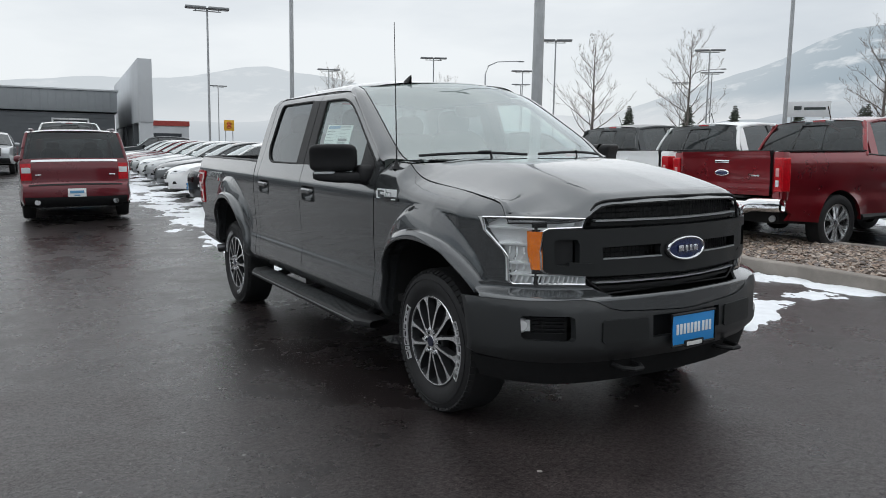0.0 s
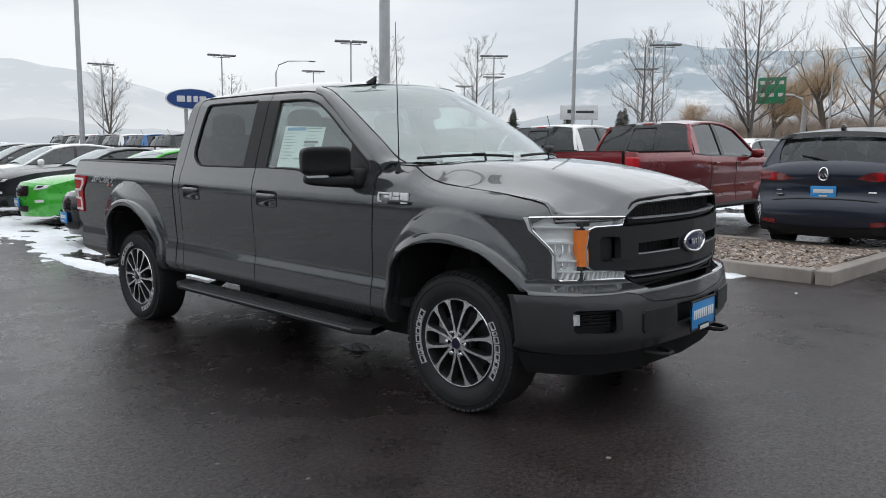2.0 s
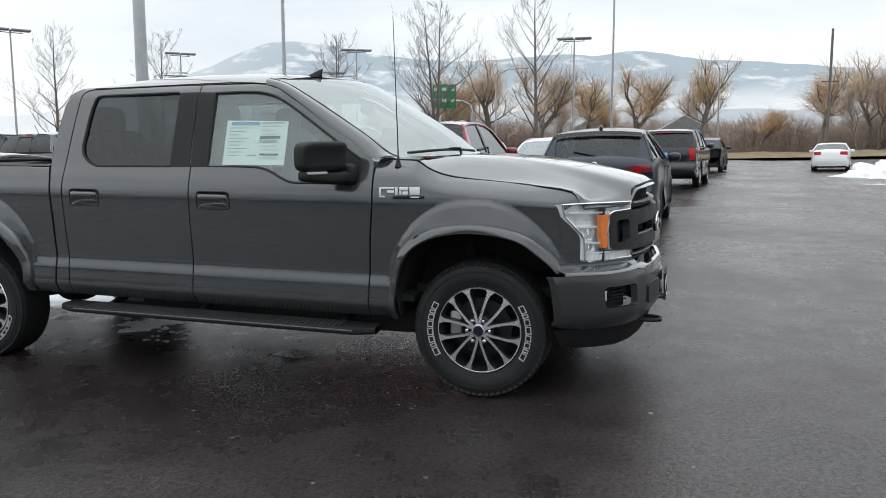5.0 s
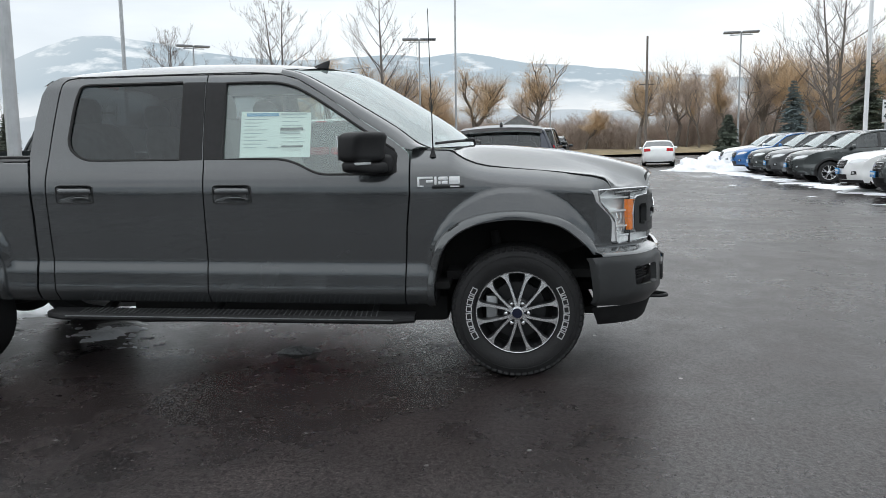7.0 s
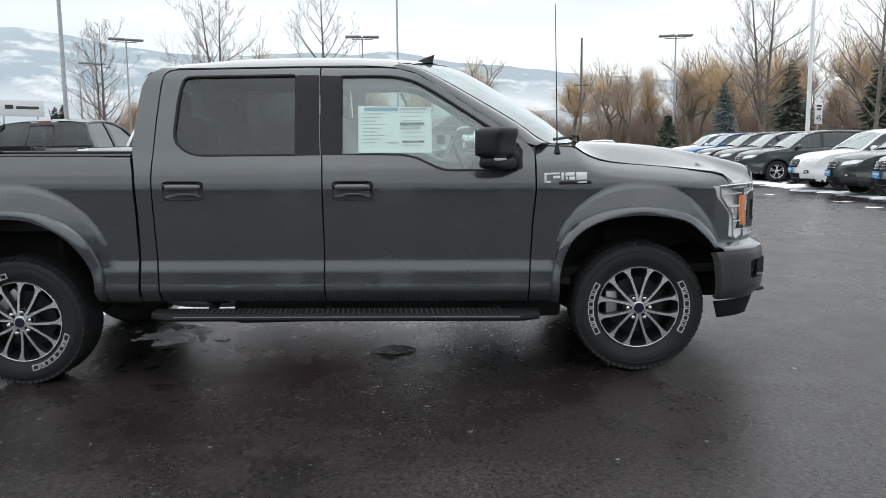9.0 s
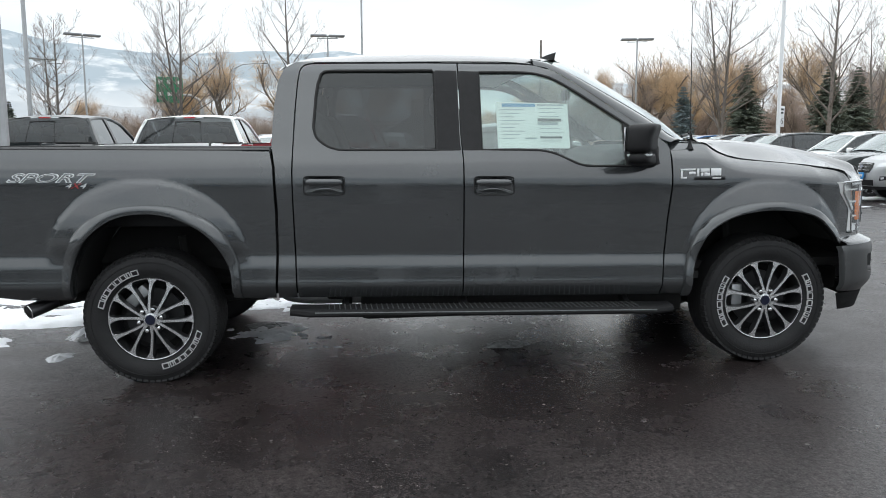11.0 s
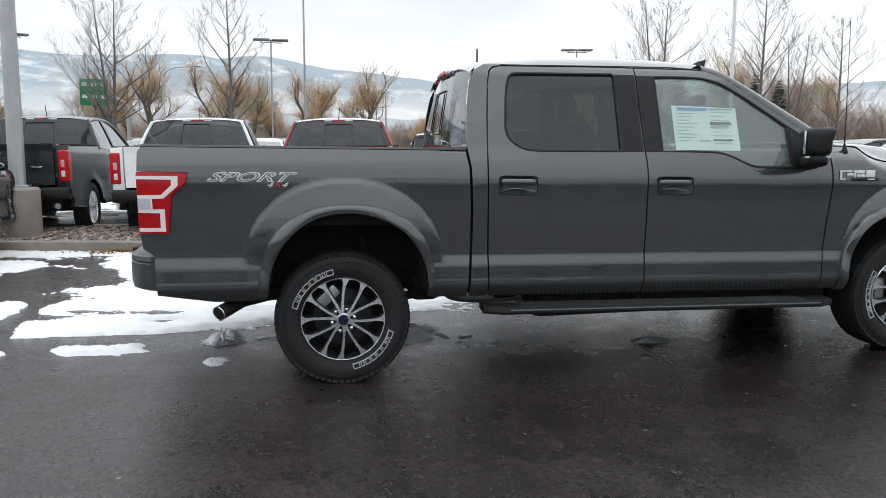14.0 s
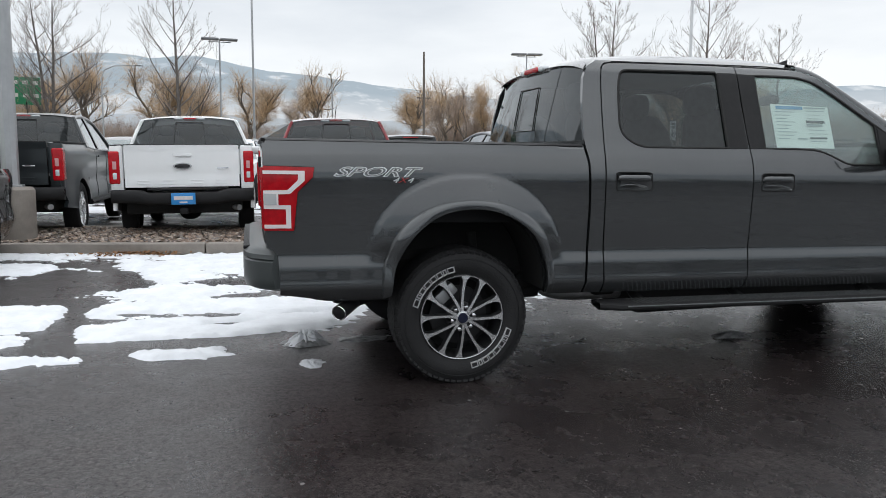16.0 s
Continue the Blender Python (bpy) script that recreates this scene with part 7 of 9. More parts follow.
def rear_suv(label, color):
    c = Car("compact_suv", label, "car", REARSUV, color)
    c.body(window=DARK_GLASS, screen=SMOKE_GLASS, doors=((0.20, 0.36, 1.12), (-0.80, 0.36, 1.15)), pillars=((-0.15, 1.62, 0.08, -0.03, GLOSS_BLACK), (-1.15, 1.62, 0.09, -0.05, GLOSS_BLACK), (-1.72, 1.58, 0.22, -0.06, None)))
    c.wheels(ALLOY, 10)
    ct = 0.09
    tp = c.tail_path
    c.ribbon("rear_panel", tp, ct, 20, color, 2.6)
    c.patch("spoiler", c.back_path, 0.07, [(-0.96, 0.0), (0.96, 0.0), (0.94, 0.14), (-0.94, 0.14)], 0.05, GLOSS_BLACK, 2.2)
    for s in (1, -1):
        lamp = c.patch("tail_lamp", tp, ct, [(s * 0.46, 0.185), (s * 0.60, 0.145), (s * 0.99, 0.10), (s * 0.99, 0.215), (s * 0.72, 0.235)], 0.010, DARK_RED_LENS, 2.6)
        c.patch("lamp_glow", tp, ct, [(s * 0.72, 0.15), (s * 0.82, 0.14), (s * 0.82, 0.22), (s * 0.74, 0.22)], 0.014, RED_LENS, 2.6, lamp)
        c.patch("reflector", tp, ct, [(s * 0.72, 0.80), (s * 0.95, 0.79), (s * 0.95, 0.845), (s * 0.72, 0.85)], 0.012, DARK_RED_LENS, 2.6)
        part("exhaust_tip", tube_bm([(s * 0.62, -2.20, 0.38), (s * 0.62, -2.37, 0.38)], 0.05, 16, cap=False), CHROME, c.root)
        c.patch("rear_pillar", c.back_path, 0.06, [(s * 0.74, 1.0), (s * 1.0, 1.0), (s * 1.0, 0.12), (s * 0.88, 0.12), (s * 0.84, 0.5)], 0.010, color, 2.2)
    c.patch("lower_cladding", tp, ct, [(-0.99, 0.86), (0.99, 0.86), (0.99, 1.0), (-0.99, 1.0)], 0.008, BLACK_PLASTIC, 2.6)
    c.patch("bumper_line", tp, ct, [(-0.99, 0.745), (0.99, 0.745), (0.99, 0.755), (-0.99, 0.755)], 0.006, SEAL, 2.6)
    c.patch("hatch_line", tp, ct, [(-0.80, 0.56), (0.80, 0.56), (0.80, 0.57), (-0.80, 0.57)], 0.006, SEAL, 2.6)
    f = c.across(tp, ct, 2.6, 0.02)
    ring = [f(0.066 * math.cos(a), 0.155 + 0.044 * math.sin(a)) for a in np.linspace(0, 2 * math.pi, 25)]
    bd = part("tail_badge", tube_bm(ring, 0.010, 6), CHROME, c.root, "round chrome badge")
    part("badge_field", tube_bm([f(-0.05, 0.165), f(-0.02, 0.145), f(0.0, 0.170), f(0.02, 0.145), f(0.05, 0.165)], 0.008, 6), CHROME, bd)
    part("hatch_badge", tube_bm([f(0.62, 0.40), f(0.72, 0.40)], 0.010, 5), CHROME, c.root)
    part("hatch_badge", tube_bm([f(-0.62, 0.37), f(-0.70, 0.37)], 0.010, 5), CHROME, c.root)
    part("hatch_badge", tube_bm([f(-0.60, 0.45), f(-0.70, 0.45)], 0.012, 5), CHROME, c.root)
    g = c.across(c.back_path, 0.06, 2.2, 0.018)
    part("rear_wiper", tube_bm([g(0.0, 0.93), g(-0.18, 0.82), g(-0.42, 0.72)], 0.013, 6), BLACK_PLASTIC, c.root)
    part("roof_aerial", blob(0, -1.62, 1.68, 0.03, 0.09, 0.05, 2.2, 14), GLOSS_BLACK, c.root)
    c.plate(tp, ct, 0.40, 0.0, 0.02, True, p=2.6)
    return c.root


def big_suv(label, color):
    c = Car("large_suv", label, "car", BIGSUV, color)
    c.body(window=DARK_GLASS, screen=SMOKE_GLASS, doors=((0.45, 0.42, 1.25), (-0.65, 0.42, 1.26)), pillars=((0.1, 1.83, 0.09, -0.02, GLOSS_BLACK), (-1.1, 1.84, 0.10, -0.02, GLOSS_BLACK), (-2.25, 1.80, 0.28, 0.0, None)))
    c.wheels(ALLOY, 6)
    tp, ct = c.tail_path, 0.06
    c.ribbon("rear_panel", tp, ct, 16, color, 3.0)
    c.patch("spoiler", c.back_path, 0.05, [(-0.96, 0.0), (0.96, 0.0), (0.94, 0.12), (-0.94, 0.12)], 0.06, color, 2.2)
    c.patch("high_brake_lamp", c.back_path, 0.05, [(-0.3, 0.05), (0.3, 0.05), (0.3, 0.10), (-0.3, 0.10)], 0.068, RED_LENS, 2.2)
    for s in (1, -1):
        c.patch("tail_lamp", tp, ct, [(s * 0.80, 0.02), (s * 0.985, 0.02), (s * 0.985, 0.40), (s * 0.80, 0.40)], 0.012, RED_LENS, 3.0)
    c.patch("lower_bumper", tp, ct, [(-0.9, 0.74), (0.9, 0.74), (0.9, 0.98), (-0.9, 0.98)], 0.008, BLACK_PLASTIC, 3.0)
    c.plate(tp, ct, 0.22, 0.0, 0.02, True, p=3.0)
    return c.root


def wagon(label, color):
    c = Car("family_wagon", label, "car", WAGON, color)
    c.body(window=DARK_GLASS, screen=SMOKE_GLASS, doors=((0.55, 0.36, 1.10), (-0.6, 0.36, 1.12)), pillars=((0.2, 1.66, 0.09, -0.02, GLOSS_BLACK), (-1.1, 1.68, 0.10, -0.02, GLOSS_BLACK), (-2.2, 1.64, 0.20, 0.0, None)))
    c.wheels(ALLOY, 6)
    tp, ct = c.tail_path, 0.05
    c.ribbon("rear_panel", tp, ct, 18, color, 3.2)
    c.patch("chrome_strip", tp, ct, [(-0.80, 0.03), (0.80, 0.03), (0.80, 0.075), (-0.80, 0.075)], 0.010, CHROME, 3.2)
    for s in (1, -1):
        lamp = c.patch("tail_lamp", tp, ct, [(s * 0.80, 0.10), (s * 0.985, 0.10), (s * 0.985, 0.44), (s * 0.80, 0.44)], 0.012, RED_LENS, 3.2)
        c.patch("pale_band", tp, ct, [(s * 0.81, 0.18), (s * 0.97, 0.18), (s * 0.97, 0.29), (s * 0.81, 0.29)], 0.016, CLEAR_LENS, 3.2, lamp)
        part("exhaust_tip", tube_bm([(s * 0.66, -2.45, 0.36), (s * 0.66, -2.61, 0.36)], 0.05, 14), CHROME, c.root)
        part("roof_bar", tube_bm([c.side(s, -0.03)(y, z + 0.05) for y, z in c.roof_path[4:-2]], 0.018, 6), GALV, c.root)
        part("hatch_badge", box_bm((0.10, 0.01, 0.025), (s * 0.62, -2.59, 0.86), 0.003), CHROME, c.root)
    c.patch("hatch_line", tp, ct, [(-0.9, 0.58), (0.9, 0.58), (0.9, 0.60), (-0.9, 0.60)], 0.006, SEAL, 3.2)
    c.patch("lower_bumper", tp, ct, [(-0.97, 0.82), (0.97, 0.82), (0.97, 1.0), (-0.97, 1.0)], 0.008, BLACK_PLASTIC, 3.2)
    c.plate(tp, ct, 0.74, 0.0, 0.02, False, p=3.2)
    return c.root


def pickup(label, color, bumper_mat=BLACK_PLASTIC, dark_badge=True, group="pickups backed onto the planting strip", chrome=False, detail=True):
    c = Car("pickup_truck", label, "pickup truck", PICKUP, color, group)
    d = c.d
    c.body(window=SMOKE_GLASS, screen=SMOKE_GLASS, doors=((0.42, 0.50, 1.22), (-0.45, 0.50, 1.24)), pillars=((0.0, 1.77, 0.10, -0.02, GLOSS_BLACK), (-0.86, 1.72, 0.16, 0.04, None)))
    c.wheels(ALLOY, 6)
    R = c.root
    # bed
    part("bed_floor", box_bm((1.72, 1.64, 0.03), (0, -1.88, 0.88), 0.0), BLACK_PLASTIC, R)
    part("cab_back", grid_bm(lambda u, v: ((2 * u - 1) * (c.half(-1.0, 0.5 + 0.79 * v) - 0.01), -1.03 - 0.0, 0.5 + 0.79 * v), 8, 4), color, R)
    for s in (1, -1):
        part("bed_rail_cap", box_bm((0.09, 1.66, 0.02), (s * (d["W"] - 0.07), -1.88, 1.338), 0.006), BLACK_PLASTIC, R)
    def gate(u, v):
        s = 2 * u - 1
        z = 0.78 + 0.56 * v
        y = -2.745 - 0.015 * (1 - s * s) - 0.012 * smoothstep(0.86, 0.97, v) + 0.006 * math.exp(-((v - 0.30) / 0.12) ** 2)
        return s * 0.735, y, z
    tg = part("tailgate", grid_bm(gate, 16, 16), color, R)
    part("tailgate_inner", box_bm((1.47, 0.05, 0.54), (0, -2.705, 1.06), 0.01), BLACK_PLASTIC, tg)
    part("tailgate_top", box_bm((1.47, 0.075, 0.02), (0, -2.72, 1.342), 0.006), BLACK_PLASTIC, tg)
    part("gate_handle", box_bm((0.24, 0.02, 0.04), (0, -2.775, 1.21), 0.008), CHROME if chrome else color, tg)
    part("gate_badge", blob(0, -2.778, 1.06, 0.12, 0.012, 0.045, 2.0, 24), CHROME if chrome else GALV, tg)
    part("badge_field", blob(0, -2.783, 1.06, 0.10, 0.012, 0.034, 2.0, 24), OVAL_BLUE if chrome else GLOSS_BLACK, tg)
    part("gate_badge", box_bm((0.15, 0.006, 0.018), (0.52, -2.765, 1.03), 0.002), CHROME, tg)
    for x in (-0.5, -0.18, 0.18, 0.5):
        part("gate_dent", box_bm((0.16, 0.006, 0.012), (x, -2.762, 0.87), 0.003), color, tg)
        part("gate_dent", box_bm((0.16, 0.006, 0.012), (x, -2.762, 0.83), 0.003), color, tg)
    for s in (1, -1):
        lamp = part("tail_lamp", box_bm((0.135, 0.17, 0.43), (s * 0.862, -2.672, 1.045), 0.028, segments=4), RED_LENS, R)
        part("pale_band", box_bm((0.050, 0.010, 0.105), (s * 0.856, -2.756, 1.075), 0.008), mat("pink_lamp_lens", (0.62, 0.30, 0.30), rough=0.2, coat=1.0) if s > 0 else bpy.data.materials["pink_lamp_lens"], lamp)
        part("reversing_lamp", box_bm((0.050, 0.010, 0.085), (s * 0.856, -2.756, 0.935), 0.008), CLEAR_LENS, lamp)
        part("bed_end", box_bm((0.17, 0.12, 0.62), (s * 0.835, -2.665, 1.025), 0.03), color, R)
    def bmp(u, v):
        s = 2 * u - 1
        a = 2 * math.pi * v
        return s * 0.92, -2.82 + 0.10 * abs(s) ** 8 + 0.06 * math.cos(a), 0.665 + 0.088 * math.copysign(abs(math.sin(a)) ** 0.5, math.sin(a)) - 0.03 * (1 - smoothstep(0.5, 0.62, abs(s)))
    rb = part("rear_bumper", grid_bm(bmp, 24, 16), bumper_mat, R, smooth=40)
    part("bumper_step", box_bm((0.9, 0.14, 0.02), (0, -2.80, 0.755), 0.005), BLACK_PLASTIC, rb)
    pl = part("licence_plate", box_bm((0.31, 0.012, 0.155), (0, -2.905, 0.63), 0.004), PLATE_BLUE, R, "blue dealer plate with white bars")
    part("plate_bar", box_bm((0.24, 0.004, 0.05), (0, -2.912, 0.640), 0.001), WHITE_LETTER, pl)
    part("plate_bar", box_bm((0.10, 0.004, 0.02), (0, -2.912, 0.582), 0.001), WHITE_LETTER, pl)
    part("hitch", box_bm((0.10, 0.2, 0.08), (0, -2.75, 0.46), 0.01), BLACK_PLASTIC, R)
    part("exhaust_pipe", tube_bm([(0.45, -2.2, 0.48), (0.72, -2.65, 0.48)], 0.04, 12), GALV, R)
    part("rear_axle", tube_bm([(-0.75, d["yb"], d["R"]), (0.75, d["yb"], d["R"])], 0.05, 10), DARK_VOID, R)
    part("differential", blob(0, d["yb"], d["R"], 0.16, 0.14, 0.14, 2.4, 16), DARK_VOID, R)
    f = c.across(c.roof_path, 0.045, 3.0, 0.02)
    bl = part("high_brake_lamp", blob(0, -0.80, 1.755, 0.10, 0.035, 0.022, 4.0, 18), RED_LENS, R)
    for s in (1, -1):
        part("cargo_lamp", blob(s * 0.17, -0.80, 1.753, 0.07, 0.03, 0.022, 4.0, 14), CLEAR_LENS, bl)
    part("roof_aerial", tube_bm([(0.0, -0.55, 1.80), (0.02, -0.66, 1.98)], 0.007, 5), GLOSS_BLACK, R)
    # sliding pane in the rear window
    g = c.across(c.back_path, d["cb"], 2.2, 0.008)
    fr = [g(s, t) for s, t in ((-0.27, 0.15), (0.27, 0.15), (0.27, 0.90), (-0.27, 0.90), (-0.27, 0.15))]
    part("slider_frame", tube_bm(fr, 0.012, 6), GLOSS_BLACK, R)
    # nose, for those that face the lot
    c.patch("grille", c.face_path, 0.14, [(-0.6, 0.45), (0.6, 0.45), (0.6, 0.92), (-0.6, 0.92)], 0.008, BLACK_PLASTIC, 2.6)
    for s in (1, -1):
        c.patch("headlamp", c.face_path, 0.14, [(s * 0.64, 0.60), (s * 0.98, 0.62), (s * 0.98, 0.95), (s * 0.64, 0.92)], 0.010, CLEAR_LENS, 2.6)
    c.patch("front_bumper", c.face_path, 0.14, [(-0.99, 0.05), (0.99, 0.05), (0.99, 0.35), (-0.99, 0.35)], 0.02, CHROME if chrome else BLACK_PLASTIC, 2.6)
    return c.root

# ---- what stands in the lot ----
P_RED = paint("deep_red_paint", (0.20, 0.006, 0.012), 0.55, 0.3)
P_DARKRED = paint("dark_red_paint", (0.12, 0.003, 0.010), 0.3, 0.3)
P_WHITE = mat("white_paint", (0.87, 0.88, 0.88), rough=0.3, coat=1.0, var=0.03, var_scale=2.0)
P_GREY = paint("grey_paint", (0.10, 0.105, 0.11), 0.4)
P_CHARCOAL = mat("charcoal_paint", (0.018, 0.023, 0.026), rough=0.35, metal=0.3, coat=0.45, coat_rough=0.06, var=0.07, var_scale=2.2)
P_NAVY = mat("navy_paint", (0.007, 0.012, 0.028), rough=0.3, metal=0.25, coat=0.5, coat_rough=0.05, var=0.07, var_scale=2.2)
P_BLACK = paint("black_paint", (0.008, 0.008, 0.009), 0.2, 0.25)
P_SILVER = paint("silver_paint", (0.42, 0.43, 0.44), 0.6, 0.35)
P_GREEN = paint("bright_green_paint", (0.05, 0.42, 0.03), 0.2, 0.3)
P_SLATE = paint("slate_paint", (0.055, 0.064, 0.064), 0.4, 0.25)
P_BLUE = paint("blue_paint", (0.02, 0.12, 0.34), 0.35, 0.3)

PAINTS.extend((P_SLATE, P_RED, P_DARKRED, P_WHITE, P_GREY, P_CHARCOAL, P_NAVY, P_BLACK, P_SILVER, P_GREEN, P_BLUE))

# backed against the planting strip
red_truck = place(pickup("shiny deep red crew-cab pickup with chrome bumper", P_RED, CHROME, chrome=True), 9.73, 3.35, -93.6)
white_truck = place(pickup("white crew-cab pickup with a black rear bumper", P_WHITE, BLACK_PLASTIC), 10.01, 5.78, -89.4)
dark_truck = place(copy_thing(white_truck, Matrix()), 10.23, 8.31, -89.8)
recolor(dark_truck, P_CHARCOAL)
for k in (red_truck, white_truck, dark_truck):
    k.scale = (1.04, 1.04, 1.045)
dark_truck["label"] = "charcoal crew-cab pickup with a black rear bumper"
place(rear_suv("navy blue compact SUV seen against the planting strip", P_NAVY), 9.8, 0.16, -91.5)
place(big_suv("black full-size SUV parked on snowy asphalt", P_BLACK), 23.3, -0.65, -96)

# saloons nosed to the aisle
fus = place(sedan("white saloon car with a chrome-barred grille", P_WHITE), 4.85, 18.0, 84)
for y, col, lab in ((20.7, P_GREY, "grey saloon car nosed to the aisle"), (23.4, P_SILVER, "silver saloon car nosed to the aisle"), (26.1, P_WHITE, "white saloon car dusted with snow"),
                    (28.8, P_SILVER, "silver saloon car dusted with snow"), (31.5, P_DARKRED, "dark red saloon car nosed to the aisle"), (34.2, P_DARKRED, "dark red saloon car nosed to the aisle"), (36.9, P_WHITE, "white saloon car dusted with snow"), (39.6, P_GREY, "grey saloon car nosed to the aisle")):
    k = place(copy_thing(fus, Matrix()), 4.85 + 0.08 * (y - 18), y, 84)
    recolor(k, col)
    k["label"] = lab
green = place(coupe("bright green sports coupe with a blue plate", P_GREEN), 4.5, 12.2, 84)
k = place(copy_thing(green, Matrix()), 4.72, 15.0, 84)
recolor(k, P_CHARCOAL)
k["label"] = "charcoal sports coupe with a blue plate"
k = place(copy_thing(green, Matrix()), 4.0, 8.80, 84)
recolor(k, P_BLACK)
k["label"] = "black sports coupe with a blue plate"
place(wagon("dark red family wagon with a pale plate", P_DARKRED), -0.30, 14.7, -4.5)
far_white = place(copy_thing(white_truck, Matrix()), 0.70, 26.0, -2)
far_white.scale = (1.17, 1.17, 1.17)
far_white["label"] = "white pickup waiting by the grey building"
k = place(copy_thing(white_truck, Matrix()), -1.5, 36.0, 176)
recolor(k, P_SILVER)
k["label"] = "silver pickup facing the lot by the building"

# crossovers facing the aisle
esc = place(crossover("dark grey crossover with chrome grille bars", P_SLATE), 21.63, -11.45, -4)
for x, col, lab in ((16.7, P_WHITE, "white crossover with chrome grille bars"), (14.3, P_SLATE, "slate grey crossover with chrome grille bars"), (11.9, P_SILVER, "silver crossover with chrome grille bars"), (9.5, P_WHITE, "white crossover with chrome grille bars"),
                    (24.3, P_GREY, "grey crossover with chrome grille bars"), (27.0, P_SLATE, "slate grey crossover with chrome grille bars"), (30.0, P_BLUE, "blue crossover with chrome grille bars"), (32.7, P_WHITE, "white crossover with chrome grille bars")):
    k = place(copy_thing(esc, Matrix()), x, -11.45 - 0.07 * (x - 21.6), -4)
    recolor(k, col)
    k["label"] = lab
k = place(copy_thing(fus, Matrix()), 42.0, -8.6, -100)
recolor(k, P_WHITE)
k["label"] = "white saloon car out on the wet lane"
# the strip's row of pickups goes on past the saloons, and crossovers stand behind it
names = {id(P_WHITE): "white", id(P_BLACK): "black", id(P_BLUE): "blue", id(P_CHARCOAL): "charcoal", id(P_RED): "deep red", id(P_GREY): "grey", id(P_SILVER): "silver"}
for y, col in ((13.6, P_GREY), (16.3, P_SILVER), (21.2, P_WHITE), (24.2, P_CHARCOAL), (26.9, P_BLUE), (29.5, P_WHITE), (32.1, P_CHARCOAL), (34.8, P_WHITE), (37.5, P_BLACK)):
    k = place(copy_thing(white_truck, Matrix()), 10.01 + 0.105 * (y - 5.8), y, -92)
    recolor(k, col)
    k["label"] = names[id(col)] + " pickup farther along the planting strip"
    k["group"] = "pickups farther along the strip"
k = place(copy_thing(esc, Matrix()), 6.9, 43.5, 84)
recolor(k, P_CHARCOAL)
k["label"] = "charcoal crossover at the end of the saloon row"
for i, (x, y, col) in enumerate(((17.5, 2.6, P_WHITE), (17.8, 5.4, P_WHITE), (18.0, 8.2, P_GREY), (23.6, 2.2, P_WHITE), (36.5, -2.0, P_CHARCOAL))):
    k = place(copy_thing(esc, Matrix()), x, y, 84 if i < 3 else -96)
    recolor(k, col)
    k["label"] = names[id(col)] + " crossover beyond the planting strip"
    k["group"] = "crossovers beyond the strip"

# unseen dark row across the aisle, extended both ways to darken the truck's reflections
for y, col in ((-18.7, P_GREY), (-15.9, P_CHARCOAL), (-13.1, P_NAVY), (-10.3, P_BLACK), (12.1, P_CHARCOAL), (14.9, P_BLACK), (17.7, P_NAVY), (20.5, P_CHARCOAL), (23.3, P_GREY), (26.1, P_BLACK), (-7.5, P_CHARCOAL), (-4.7, P_BLACK), (-1.9, P_GREY), (0.9, P_NAVY), (3.7, P_CHARCOAL), (6.5, P_BLACK), (9.3, P_GREY)):
    k = place(copy_thing(esc, Matrix()), -14.5 - 0.1 * y, y, -96)
    recolor(k, col)
    k["label"] = "unseen dark crossover added across the aisle for reflections"
    k["group"] = "crossovers across the aisle"

# ---- poles, signs, buildings, trees and hills ----
# the lot falls a degree away from level, so everything upright leans by that much from its plane
UP = Vector((0.02, -0.015, 1)).normalized()
LEAN_M = Vector((0, 0, 1)).rotation_difference(UP).to_matrix().to_4x4()


def stand(ob, x, y, yaw=0.0, z=None):
    ob.matrix_basis = Matrix.Translation((x, y, gz(x, y) if z is None else z)) @ LEAN_M @ Matrix.Rotation(radians(yaw), 4, "Z")
    return ob


def lamp_post(height, label, color=GALV, heads=2, r=0.075, base=False):
    root = empty("lamp_post", label, "lamp post", "lot lamp posts")
    part("pole", tube_bm([(0, 0, -0.3), (0, 0, height * 0.5), (0, 0, height)], r, 10, radii=[r, r * 0.85, r * 0.7]), color, root)
    if base:
        part("pole_base", tube_bm([(0, 0, -0.3), (0, 0, 0.78), (0, 0, 0.82)], 0.28, 20, radii=[0.28, 0.28, 0.25]), CONCRETE, root)
        part("pole_flange", box_bm((0.30, 0.30, 0.03), (0, 0, 0.835), 0.005), GALV, root)
    part("arm", tube_bm([(-0.75, 0, height - 0.18), (0.75, 0, height - 0.18)], 0.03, 6), color, root)
    for s in (1, -1):
        hd = part("lamp_head", box_bm((1.12, 0.62, 0.11), (s * 0.62, 0, height), 0.02), LAMP_HEAD, root)
        part("lens", box_bm((0.9, 0.45, 0.02), (s * 0.62, 0, height - 0.062), 0.004), LAMP_LENS, hd)
        part("bracket", box_bm((0.05, 0.05, 0.18), (s * 0.62, 0, height - 0.12), 0.0), color, root)
    return root


post = stand(lamp_post(8.8, "tall grey lamp post with two flat heads"), 50.0, 6.7, 96)
for x, y in ((51.3, 23.9), (51.5, -15.9), (33.4, 56.1), (9.3, 40.5), (34.6, 40.6), (49.0, 38.5), (66, 52), (48, 62), (30, 72), (27, 104), (68, 34), (60, 78), (75, 64)):
    stand(copy_thing(post, Matrix()), x, y, math.degrees(math.atan2(y, x + 4)) + 98)
tall = stand(lamp_post(13.2, "very tall white lamp post rising from the lot", GALV, r=0.10), 28.2, 17.2, 10)
for x, y in ((55.0, 4.5), (9.0, 26.4)):
    stand(copy_thing(tall, Matrix()), x, y, 15)
stand(lamp_post(11.5, "white lamp post among the parked crossovers", WHITE_POLE, r=0.075), 22.3, -11.7, -20)
